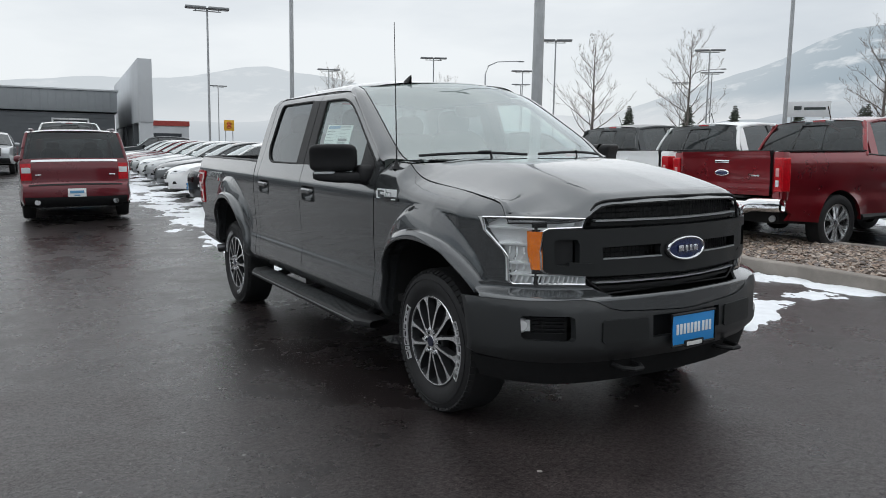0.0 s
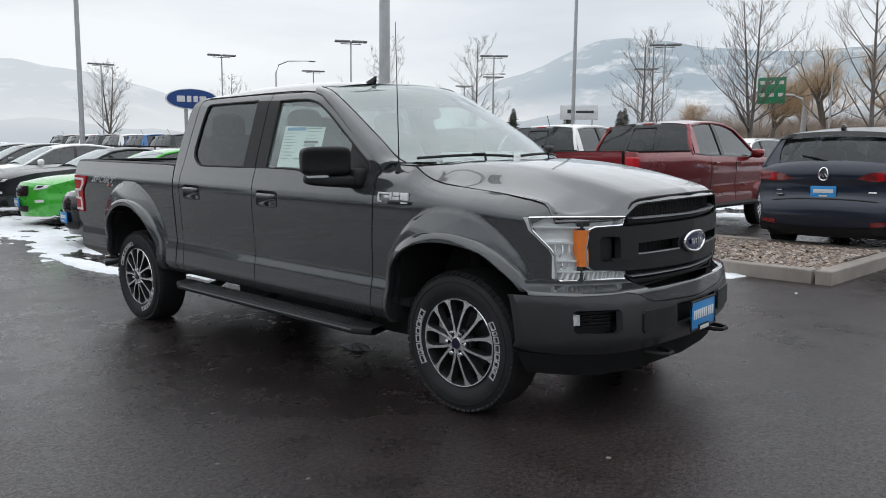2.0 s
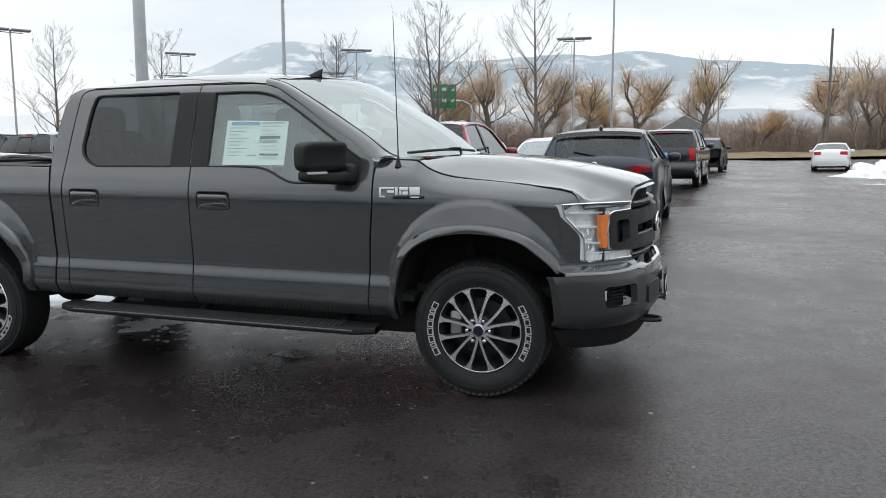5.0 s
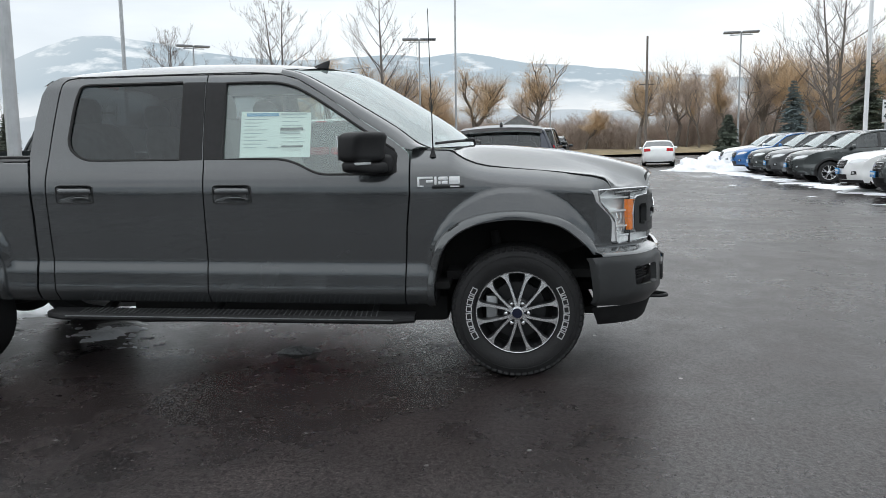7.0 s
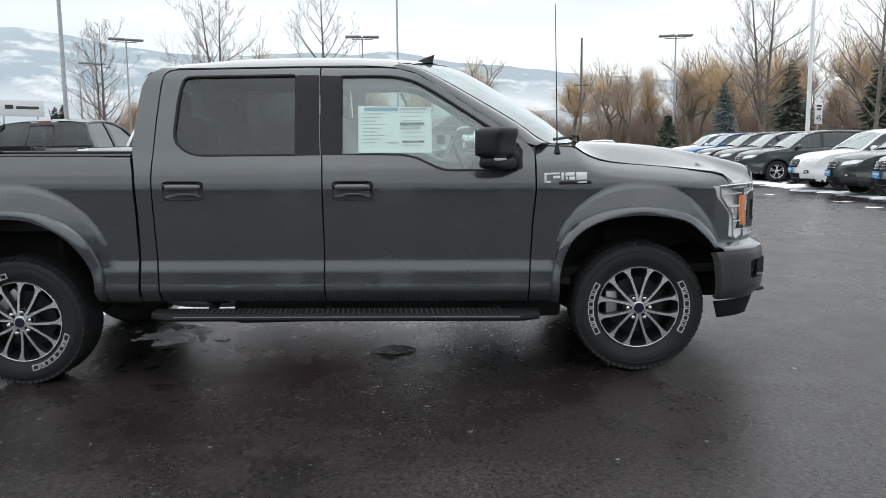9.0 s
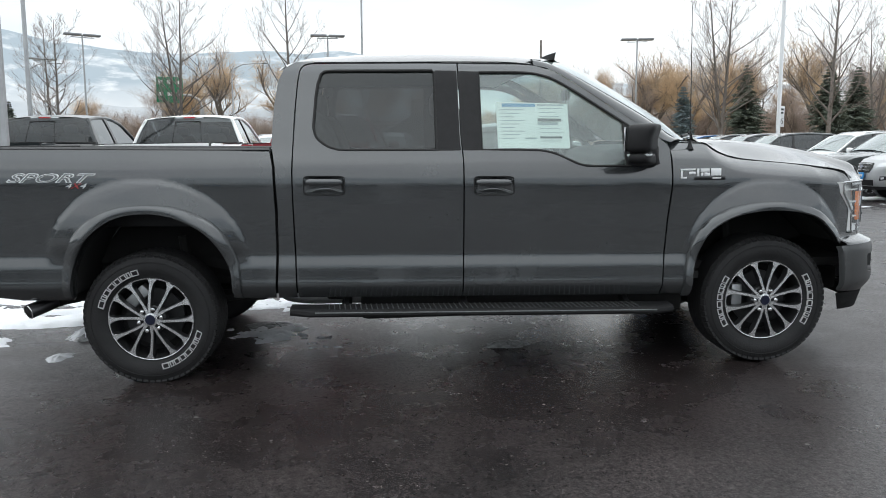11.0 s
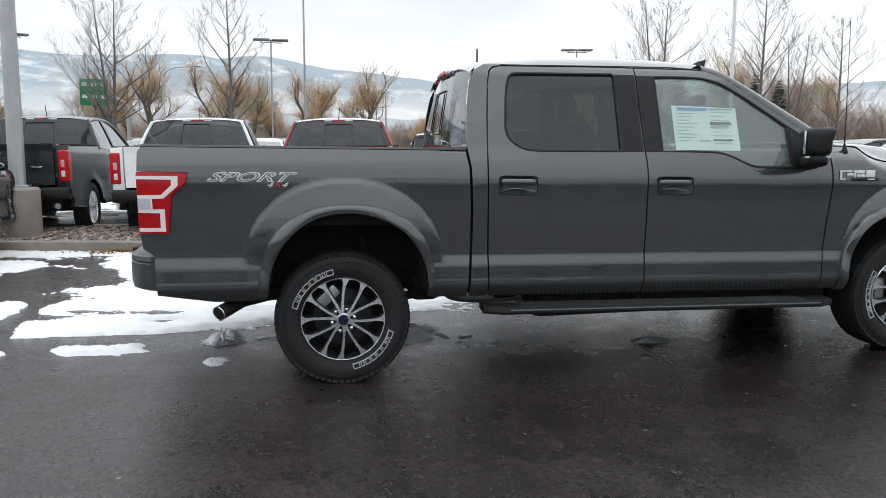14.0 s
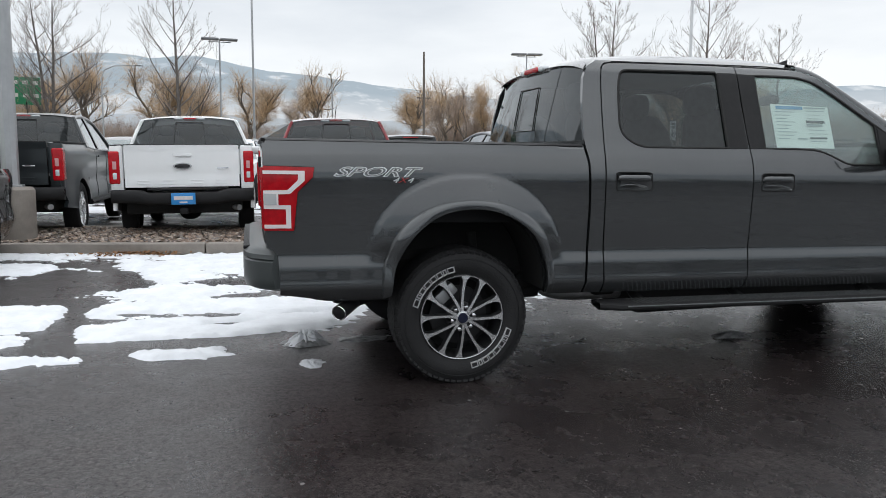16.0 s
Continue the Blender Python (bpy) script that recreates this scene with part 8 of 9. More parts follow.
stand(lamp_post(12.5, "stout lamp post on a concrete base in the planting strip", GALV, r=0.11, base=True), 6.95, 7.90, 10)


def street_lamp():
    root = empty("street_lamp", "grey street lamp with a long curved arm", "street lamp", "street lamps")
    part("pole", tube_bm([(0, 0, -0.2), (0, 0, 8.0), (0.3, 0, 8.8), (1.2, 0, 9.2), (3.2, 0, 9.3)], 0.08, 8, radii=[0.10, 0.07, 0.06, 0.05, 0.04]), GALV, root)
    part("lamp_head", blob(3.5, 0, 9.27, 0.35, 0.14, 0.07, 2.6, 14), LAMP_HEAD, root)
    return root


sl = stand(street_lamp(), 41.3, 59.3, -30)
for x, y, yaw in ((75, 18.5, -100), (78, 40, -100), (80, -4, 170), (66, 55, -60)):
    stand(copy_thing(sl, Matrix()), x, y, yaw)

up_pole = empty("utility_pole", "dark wooden utility pole with a crossarm", "utility pole")
part("pole", tube_bm([(0, 0, -0.3), (0, 0, 12.5)], 0.16, 8, radii=[0.17, 0.11]), BARK, up_pole)
part("crossarm", box_bm((0.12, 1.6, 0.12), (0, 0, 7.4), 0.01), BARK, up_pole)
stand(up_pole, 80.0, -14.3, 0)


def oval_sign():
    root = empty("oval_sign", "blue oval dealer sign with a white rim on two posts", "sign")
    for x in (-0.7, 0.7):
        part("post", tube_bm([(x, 0, -0.5), (x, 0, 5.9)], 0.22, 10), GALV, root)

    def disc(r):
        return [(r * 3.25 * math.cos(a), r * 1.30 * math.sin(a)) for a in np.linspace(0, 2 * math.pi, 41)[:-1]]
    part("sign_box", sheet_bm(disc(0.92), lambda a, c: (a, -0.35, 7.0 + c), step=1.0, thick=0.7, inward=Vector((0, 1, 0))), WHITE_POLE, root)
    part("sign_face", sheet_bm(disc(0.86), lambda a, c: (a, -0.37, 7.0 + c), step=1.0), mat("sign_blue", (0.012, 0.06, 0.24), rough=0.4), root)
    for x0, w in ((-1.23, 0.90), (-0.32, 0.50), (0.42, 0.50), (1.23, 0.77)):
        part("sign_bar", box_bm((w, 0.05, 0.72), (x0, -0.40, 7.0), 0.08), WHITE_POLE, root)
    return root


stand(oval_sign(), 44.1, 80.0, -28, z=1.1)


def panel_sign(name, label, w, h, z, color, extra=None):
    root = empty(name, label, "sign")
    for s in (1, -1):
        part("post", tube_bm([(s * w * 0.35, 0, -0.2), (s * w * 0.35, 0, z)], 0.06, 8), GALV, root)
    part("sign_panel", box_bm((w, 0.12, h), (0, 0, z), 0.02), color, root)
    if extra:
        extra(root)
    return root


def white_marks(root):
    part("sign_mark", box_bm((0.6, 0.02, 0.34), (-0.8, -0.07, 4.4), 0.0), INK_DARK, root)
    part("sign_mark", box_bm((1.7, 0.02, 0.22), (0.55, -0.07, 4.35), 0.0), INK_DARK, root)


stand(panel_sign("dealer_sign", "white dealer sign with dark marks behind the trucks", 3.6, 1.35, 4.3, WHITE_POLE, white_marks), 60.0, 36.7, -60)


def eight_marks(root):
    part("sign_mark", tube_bm([(0.3 * math.sin(2 * a), -0.08, 3.5 + 0.4 * math.cos(a)) for a in np.linspace(0, 2 * math.pi, 33)], 0.08, 6), mat("sign_red", (0.5, 0.03, 0.02), rough=0.5), root)


stand(panel_sign("motel_sign", "yellow motel sign with a red mark", 1.5, 1.6, 3.5, mat("sign_yellow", (0.75, 0.42, 0.03), rough=0.5), eight_marks), 30.7, 112.0, -15)


def road_sign():
    root = empty("highway_sign", "green highway sign on an overhanging steel arm", "road sign")
    part("mast", tube_bm([(0, 0, -0.2), (0, 0, 5.6)], 0.28, 10), GALV, root)
    part("arm", tube_bm([(0, 0, 5.6), (-0.3, 0, 6.4), (-1.2, 0, 6.9), (-4.6, 0, 7.0)], 0.16, 8), GALV, root)
    pn = part("sign_panel", box_bm((3.0, 0.10, 3.0), (-3.6, -0.2, 7.5), 0.03), mat("sign_green", (0.015, 0.20, 0.09), rough=0.5), root)
    for z in (8.4, 7.0):
        for x in (-4.6, -3.6, -2.6):
            part("sign_bar", box_bm((0.55, 0.02, 0.4), (x, -0.262, z), 0.0), WHITE_LETTER, pn)
    return root


stand(road_sign(), 90.0, 25.3, -72)
sp = empty("speed_sign", "white road sign on a steel post", "road sign")
part("post", tube_bm([(0, 0, -0.2), (0, 0, 2.95)], 0.03, 6), GALV, sp)
pn = part("sign_panel", box_bm((0.50, 0.02, 1.0), (0, -0.03, 2.5), 0.01), WHITE_POLE, sp)
tx = text_bm("45", 0.36, 0.004)
wide = max(v.co.x for v in tx.verts)
for v in tx.verts:
    v.co = Vector((v.co.x - wide / 2, -0.045 - v.co.z, 2.16 + v.co.y))
part("sign_lettering", tx, INK_DARK, pn, smooth=0)
for z, w, h in ((2.84, 0.34, 0.09), (2.68, 0.30, 0.09)):
    part("sign_bar", box_bm((w, 0.01, h), (0, -0.045, z), 0.0), INK_DARK, pn)
stand(sp, 31.5, -16.6, -65)

# grey service building with a ribbed band, and the tall portal wall
SIDING = mat("grey_siding", (0.13, 0.14, 0.15), rough=0.6, var=0.08, var_scale=1.5)
RIBBED = mat("pale_ribbed_metal", (0.30, 0.32, 0.335), rough=0.5, metal=0.2, var=0.06, var_scale=1.0)
PANEL = mat("light_grey_panel", (0.55, 0.57, 0.59), rough=0.75, spec=0.25, var=0.05, var_scale=0.6)
DARK_PANE = mat("dark_window", (0.03, 0.035, 0.04), rough=0.08)
FRAME = mat("white_frame", (0.7, 0.71, 0.72), rough=0.5)


def service_building():
    root = empty("service_building", "long grey metal service building with a ribbed band", "building")
    L, D, H = 46.0, 16.0, 4.9
    part("wall", box_bm((L, D, H - 1.5), (-L / 2, D / 2, (H - 1.5) / 2 - 0.1)), SIDING, root)
    for k in range(13):
        part("siding_lap", box_bm((L, 0.05, 0.05), (-L / 2, -0.02, 0.25 + 0.25 * k)), SIDING, root)
    band = part("roof_band", box_bm((L + 0.4, D + 0.4, 1.5), (-L / 2, D / 2, H - 0.75), 0.03), RIBBED, root)
    for k in range(92):
        part("rib", box_bm((0.10, 0.06, 1.4), (-0.25 - 0.5 * k, -0.22, H - 0.75)), RIBBED, band)
    part("roof_edge", box_bm((L + 0.6, D + 0.6, 0.12), (-L / 2, D / 2, H + 0.05), 0.02), PANEL, root)
    for x, w, z, h in ((-2.9, 2.3, 2.0, 1.7), (-9.4, 2.2, 1.9, 1.9), (-14.0, 3.0, 1.5, 2.9), (-20, 3.0, 1.5, 2.9)):
        win = part("window", box_bm((w, 0.1, h), (x, -0.06, z), 0.01), DARK_PANE if h < 2 else FRAME, root)
        for q in (-0.5, 0.5):
            part("window_frame", box_bm((0.12, 0.16, h + 0.1), (x + q * w, -0.08, z)), FRAME, win)
            part("window_frame", box_bm((w + 0.1, 0.16, 0.12), (x, -0.08, z + q * h)), FRAME, win)
        part("glazing_bar", box_bm((w, 0.14, 0.06), (x, -0.08, z)), FRAME, win)
    return root


root = stand(service_building(), 6.6, 56.5, -6)
wall = empty("portal_wall", "tall light grey portal wall of the showroom", "building")
part("slab", box_bm((0.9, 26.0, 4.2), (0, 13.0, 4.75), 0.03), PANEL, wall)
for y in (0.5, 5.5, 11, 17, 25):
    part("column", box_bm((0.86, 0.9, 2.9), (0, y, 1.3), 0.02), PANEL if y < 1 else SIDING, wall)
part("end_wall", box_bm((0.84, 12.0, 2.7), (0.05, 19.5, 1.35)), SIDING, wall)
part("canopy_glass", box_bm((0.1, 9.0, 2.6), (0.0, 5.6, 1.35)), DARK_PANE, wall)
stand(wall, 7.75, 50.8, -5)
bl = empty("roadside_store", "low roadside store with a red fascia", "building")
part("wall", box_bm((6, 6, 3.4), (0, 0, 1.7)), PANEL, bl)
part("fascia", box_bm((6.2, 6.2, 0.7), (0, 0, 3.6)), mat("store_red", (0.35, 0.05, 0.04), rough=0.6, var=0.1), bl)
part("window", box_bm((4, 0.1, 1.6), (0, -3.02, 1.4)), DARK_PANE, bl)
stand(bl, 21.5, 112.0, -10)


def house(label, wallc, w, d, h, rh):
    root = empty("house", label, "house")
    part("wall", box_bm((w, d, h), (0, 0, h / 2)), wallc, root)
    b = bmesh.new()
    v = [b.verts.new(p) for p in ((-w / 2 - 0.4, -d / 2 - 0.5, h), (w / 2 + 0.4, -d / 2 - 0.5, h), (w / 2 + 0.4, d / 2 + 0.5, h), (-w / 2 - 0.4, d / 2 + 0.5, h), (0, -d / 2 - 0.5, h + rh), (0, d / 2 + 0.5, h + rh))]
    for f in ((0, 4, 5, 3), (1, 2, 5, 4), (0, 1, 4), (2, 3, 5), (0, 3, 2, 1)):
        b.faces.new([v[i] for i in f])
    part("roof", b, mat("grey_shingles", (0.22, 0.23, 0.24), rough=0.9, var=0.2, var_scale=3), root, smooth=0)
    part("gable", box_bm((w * 0.5, 0.1, rh * 0.4), (0, -d / 2 - 0.06, h + rh * 0.15)), wallc, root)
    for x in (-w * 0.28, w * 0.25):
        win = part("window", box_bm((1.1, 0.12, 1.3), (x, -d / 2 - 0.04, h * 0.55)), DARK_PANE, root)
        part("window_frame", box_bm((1.3, 0.08, 0.12), (x, -d / 2 - 0.07, h * 0.55 + 0.7)), FRAME, win)
        part("window_frame", box_bm((1.3, 0.08, 0.12), (x, -d / 2 - 0.07, h * 0.55 - 0.7)), FRAME, win)
    part("door", box_bm((1.0, 0.1, 2.1), (w * 0.02, -d / 2 - 0.04, 1.05)), DARK_PANE, root)
    return root


stand(house("pale grey house with a gabled roof across the road", mat("pale_grey_boards", (0.45, 0.48, 0.50), rough=0.8, var=0.1), 6.5, 6, 2.9, 2.2), 106, 0.0, -80)
stand(house("white house with a gabled roof across the road", mat("white_boards", (0.70, 0.70, 0.68), rough=0.8, var=0.08), 6.5, 7, 2.9, 2.4), 128, -27.3, -75)
stand(house("white house with a gabled roof across the road", mat("cream_boards", (0.62, 0.60, 0.56), rough=0.8, var=0.08), 8.0, 8, 2.8, 2.4), 118, 14.0, -80)

# verge of dead grass along the road
b = grid_bm(lambda u, v: (66 + 700 * u ** 2, -300 + 520 * v, gz(0, min(90, -300 + 520 * v)) + 0.04 + 0.6 * smoothstep(0, 0.1, u) * noise.noise(Vector((u * 40, v * 60, 0)))), 40, 120)
tagged(obj("verge", b, GRASS, smooth=60), "dead brown grass along the road", "ground", kind="structure")
b = grid_bm(lambda u, v: (36 + 30 * u, -15.5 - 40 * v - 4 * u, 0.06 + 0.1 * noise.noise(Vector((u * 8, v * 9, 2)))), 20, 20)
tagged(obj("lawn", b, GRASS, smooth=60), "dead brown grass beyond the crossovers", "ground", kind="structure")


class Twigs:
    """Tapered sticks gathered into one mesh."""

    def __init__(self):
        self.v, self.f = [], []

    def stick(self, p, q, r0, r1, sides=3):
        d = (q - p)
        a = Vector((0.3, 0.2, 1)) if abs(d.normalized().z) < 0.9 else Vector((1, 0.2, 0))
        u = d.cross(a).normalized()
        w = d.cross(u).normalized()
        n = len(self.v)
        for c, r in ((p, r0), (q, r1)):
            for k in range(sides):
                an = 2 * math.pi * k / sides
                self.v.append(tuple(c + r * (math.cos(an) * u + math.sin(an) * w)))
        for k in range(sides):
            self.f.append((n + k, n + (k + 1) % sides, n + sides + (k + 1) % sides, n + sides + k))

    def done(self, name, material, parent):
        me = bpy.data.meshes.new(name)
        me.from_pydata(self.v, [], self.f)
        me.materials.append(material)
        o = new(name, me)
        o.parent = parent
        return o


def bare_tree(seed, height, label, spread=0.55, bark=BARK, twig=TWIG, forks=2, droop=0.0, depth=6, name="bare_tree", group="bare trees", trunk=1.0, girth=1.0, spray=0, spray_long=0.7):
    rng = random.Random(seed)
    root = empty(name, label, "tree", group)
    wood, fine = Twigs(), Twigs()

    def grow(p, d, length, r, level):
        steps = 4 if level < 2 else 3
        q = p
        for k in range(steps):
            d = (d + Vector((rng.gauss(0, 0.09), rng.gauss(0, 0.09), 0.11 - droop * level * 0.10))).normalized()
            nq = q + d * length / steps
            r1 = r * (1 - 0.38 * (k + 1) / steps)
            if level == depth:
                for _ in range(1 if rng.random() < spray else 0):
                    tip = nq + (d + Vector((rng.gauss(0, 0.5), rng.gauss(0, 0.5), rng.gauss(0.1, 0.3) - 6 * droop))).normalized() * spray_long * rng.uniform(0.5, 1.2)
                    fine.stick(nq, tip, 0.006, 0.002, 3)
            (wood if r > 0.030 else fine).stick(q, nq, r * (1 - 0.38 * k / steps), r1, 6 if r > 0.06 else (4 if r > 0.03 else 3))
            if level > 0 and level < depth and rng.random() < 0.75:
                side = Vector((rng.gauss(0, 1), rng.gauss(0, 1), rng.gauss(0.25, 0.5) - droop)).normalized()
                grow(nq, (d * (1 - spread) + side * spread).normalized(), length * rng.uniform(0.45, 0.7), r1 * 0.55, level + 1)
            q = nq
        if level < depth:
            for _ in range(2 if level else forks + 1):
                side = Vector((rng.gauss(0, 1), rng.gauss(0, 1), rng.gauss(0.3, 0.4) - droop)).normalized()
                grow(q, (d * (1 - spread * 0.8) + side * spread * 0.8).normalized(), length * rng.uniform(0.6, 0.85), r * 0.58, level + 1)
    grow(Vector((0, 0, -0.2)), Vector((rng.gauss(0, 0.03), rng.gauss(0, 0.03), 1)), height * 0.30 * trunk, height * 0.013 * girth, 0)
    top = max(v[2] for v in wood.v + fine.v)
    s = height / top
    wood.v = [(x * s, y * s, z * s) for x, y, z in wood.v]
    fine.v = [(x * s, y * s, z * s) for x, y, z in fine.v]
    wood.done("trunk", bark, root)
    fine.done("crown", twig, root)
    return root


def leader_tree(seed, height, label, leaders=1):
    """A leafless tree with a straight stem and ascending side limbs."""
    rng = random.Random(seed)
    root = empty("bare_tree", label, "tree", "bare trees")
    wood, fine = Twigs(), Twigs()

    def limb(p, d, length, r, level):
        q = p
        for k in range(4):
            d = (d + Vector((rng.gauss(0, 0.10), rng.gauss(0, 0.10), 0.07))).normalized()
            nq = q + d * length / 4
            r0, r1 = max(0.006, r * (1 - 0.2 * k)), max(0.005, r * (1 - 0.2 * (k + 1)))
            (wood if r > 0.025 else fine).stick(q, nq, r0, r1, 5 if r > 0.03 else 3)
            if level < 3 and rng.random() < 0.85:
                for _ in range(2 if level == 1 else 1):
                    side = Vector((rng.gauss(0, 1), rng.gauss(0, 1), rng.gauss(0.2, 0.4))).normalized()
                    limb(nq, (d * 0.72 + side * 0.55).normalized(), length * rng.uniform(0.32, 0.55), r1 * 0.55, level + 1)
            q = nq

    for j in range(leaders):
        lean = Vector((0.16 * (j - (leaders - 1) / 2) * 2, rng.gauss(0, 0.03), 0)) if leaders > 1 else Vector((rng.gauss(0, 0.03), rng.gauss(0, 0.03), 0))
        stem, p = [], Vector((0, 0, -0.2))
        for k in range(17):
            stem.append(p.copy())
            t = k / 16
            p = p + Vector((lean.x * smoothstep(0.05, 0.2, t) * (1 - 0.6 * t) + rng.gauss(0, 0.02), lean.y + rng.gauss(0, 0.02), 1)) * height / 16
        radius = lambda t: height * 0.0125 * (1 - t) ** 0.9 + 0.012
        for k in range(16):
            wood.stick(stem[k], stem[k + 1], radius(k / 16), radius((k + 1) / 16), 7)
        n = 23
        for i in range(n):
            t = 0.15 + 0.82 * (i + rng.random()) / n
            k = min(15, int(t * 16))
            at = stem[k].lerp(stem[k + 1], t * 16 - k)
            az = i * 2.4 + rng.gauss(0, 0.3)
            d = Vector((math.cos(az) * 0.8, math.sin(az) * 0.8, rng.uniform(0.45, 0.9))).normalized()
            limb(at, d, (height * 0.40 * (1 - t) ** 0.6 + 0.3) * rng.uniform(0.55, 1.15), radius(t) * 0.5, 0)
    wood.done("trunk", BARK, root)
    fine.done("crown", TWIG, root)
    return root


def conifer(seed, height, label, needles=NEEDLE, width=0.33, name="conifer"):
    rng = random.Random(seed)
    root = empty(name, label, "tree", "conifers")
    t = Twigs()
    t.stick(Vector((0, 0, -0.2)), Vector((0, 0, height * 0.97)), height * 0.016, 0.02, 6)
    t.done("trunk", BARK, root)
    v, f = [], []
    z = height * 0.05
    while z < height * 0.99:
        rad = height * width * (1 - z / height) ** 0.85 * rng.uniform(0.8, 1.1) + 0.10
        for k in range(20):
            a = rng.uniform(0, 6.28)
            r = rad * rng.uniform(0.45, 1.1)
            d = Vector((math.cos(a), math.sin(a), rng.uniform(-0.45, 0.05)))
            side = Vector((-math.sin(a), math.cos(a), 0))
            m = 6
            for i in range(m):
                for s in (-1, 1, 0):
                    c = Vector((0, 0, z)) + d * r * (0.2 + 0.8 * i / m)
                    L = r * 0.34 * (1.15 - i / m) + 0.10
                    tip = c + (side * s * 0.8 + d * 0.55 + Vector((0, 0, rng.uniform(-0.25, 0.2)))) * L
                    n = len(v)
                    w = Vector((rng.gauss(0, 1), rng.gauss(0, 1), rng.gauss(0, 0.6))).normalized() * (0.05 + 0.12 * L)
                    v.extend((tuple(c + w), tuple(c - w), tuple(tip)))
                    f.append((n, n + 1, n + 2))
        z += height * 0.028 + 0.05
    me = bpy.data.meshes.new("crown")
    me.from_pydata(v, [], f)
    me.materials.append(needles)
    o = new("crown", me)
    o.parent = root
    return root


def thicket(seed, w, h, twig, label):
    """Undergrowth: a bank of thin upright stems."""
    rng = random.Random(seed)
    t = Twigs()
    for _ in range(1000):
        x, y = rng.gauss(0, w * 0.32), rng.gauss(0, w * 0.12)
        hh = h * rng.uniform(0.35, 1.0) * math.exp(-(x / w) ** 2 * 2)
        p = Vector((x, y, -0.1))
        d = Vector((rng.gauss(0, 0.35), rng.gauss(0, 0.35), 1)).normalized()
        q = p + d * hh * 0.45
        t.stick(p, q, 0.030, 0.018, 3)
        for _ in range(4):
            dd = (d + Vector((rng.gauss(0, 0.6), rng.gauss(0, 0.6), 0))).normalized()
            m = q + dd * hh * rng.uniform(0.2, 0.4)
            t.stick(q, m, 0.015, 0.009, 3)
            for _ in range(4):
                de = (dd + Vector((rng.gauss(0, 0.6), rng.gauss(0, 0.6), 0.1))).normalized()
                t.stick(m, m + de * hh * rng.uniform(0.1, 0.28), 0.010, 0.004, 3)
    root = empty("thicket", label, "undergrowth", "", "stuff")
    t.done("stems", twig, root)
    return root


ta = stand(leader_tree(3, 13.0, "tall bare deciduous tree beside the road"), 50.6, 9.3, 0)
tb = stand(leader_tree(8, 12.5, "bare twin-stemmed tree beside the road", 2), 54.0, 18.1, 40)
tc = stand(leader_tree(15, 10.5, "slender bare tree beside the road"), 54.5, 27.3, 0)
for src, x, y, yaw in ((tc, 49.0, 40.5, 30), (tc, 43.5, 46.0, 100), (tc, 56, 90, 160), (tb, 49.0, -21.5, 10), (ta, 45.0, -27.0, 120), (tc, 62.0, -38.0, 40), (tb, 66.0, -44.0, 200), (tc, 46.0, -34.0, 250), (ta, 76, 37, 60), (tb, 46, 106, 0)):
    stand(copy_thing(src, Matrix()), x, y, yaw)
wa = stand(bare_tree(32, 13.5, "bare willow with a haze of orange twigs", spread=0.52, twig=WILLOW, forks=2, droop=0.05, depth=5, spray=0.8, spray_long=1.3, name="willow_tree", group="bare willows", trunk=0.8, girth=1.9), 92.0, -3.2, 0)
wb = stand(bare_tree(37, 12.0, "bare willow with a haze of orange twigs", spread=0.58, twig=WILLOW, forks=3, droop=0.06, depth=5, spray=0.8, spray_long=1.3, name="willow_tree", group="bare willows", trunk=0.75, girth=1.9), 88.0, 5.5, 30)
for src, x, y, yaw in ((wb, 96, -16.0, 80), (wa, 102, -22, 140), (wa, 84, 22.0, 200), (wb, 92, 30.0, 60), (wb, 80, 15.0, 10), (wa, 88, -29, 220), (wb, 78, -31, 120), (wa, 80, -37, 20), (wb, 96, 12, 90), (wa, 74, -42, 100)):
    stand(copy_thing(src, Matrix()), x, y, yaw)
brush = stand(thicket(1, 22, 6.6, BRUSH, "brown leafless undergrowth across the road"), 110, -12, 90)
for x, y, yaw in ((112, 6, 95), (108, -28, 80), (100, -42, 70), (106, 24, 100), (100, 40, 110), (90, -52, 60), (125, -2, 90), (120, 34, 100)):
    stand(copy_thing(brush, Matrix()), x, y, yaw)
# a belt of leafless brown trees behind the crossovers and across the road
ba = stand(bare_tree(51, 12.5, "leafless brown tree in the belt across the road", spread=0.45, twig=BRUSH, forks=2, depth=5, spray=0.8, spray_long=1.1, name="belt_tree", group="belt of brown trees"), 100, -34, 0)
bb = stand(bare_tree(58, 11.0, "leafless brown tree in the belt across the road", spread=0.5, twig=WILLOW, forks=2, depth=5, trunk=0.8, spray=0.8, spray_long=1.1, name="belt_tree", group="belt of brown trees"), 96, -40, 0)
for i in range(26):
    u = (i * 0.618) % 1.0
    src = (ba, bb, ba)[i % 3]
    a = radians(-11.5 - 0.95 * i)
    r = 92 + 26 * u
    k = stand(copy_thing(src, Matrix()), -4 + r * math.cos(a), r * math.sin(a), i * 47)
    k.scale = (0.8 + 0.5 * ((i * 0.37) % 1.0), 0.8 + 0.5 * ((i * 0.53) % 1.0), 0.72 + 0.5 * ((i * 0.71) % 1.0))
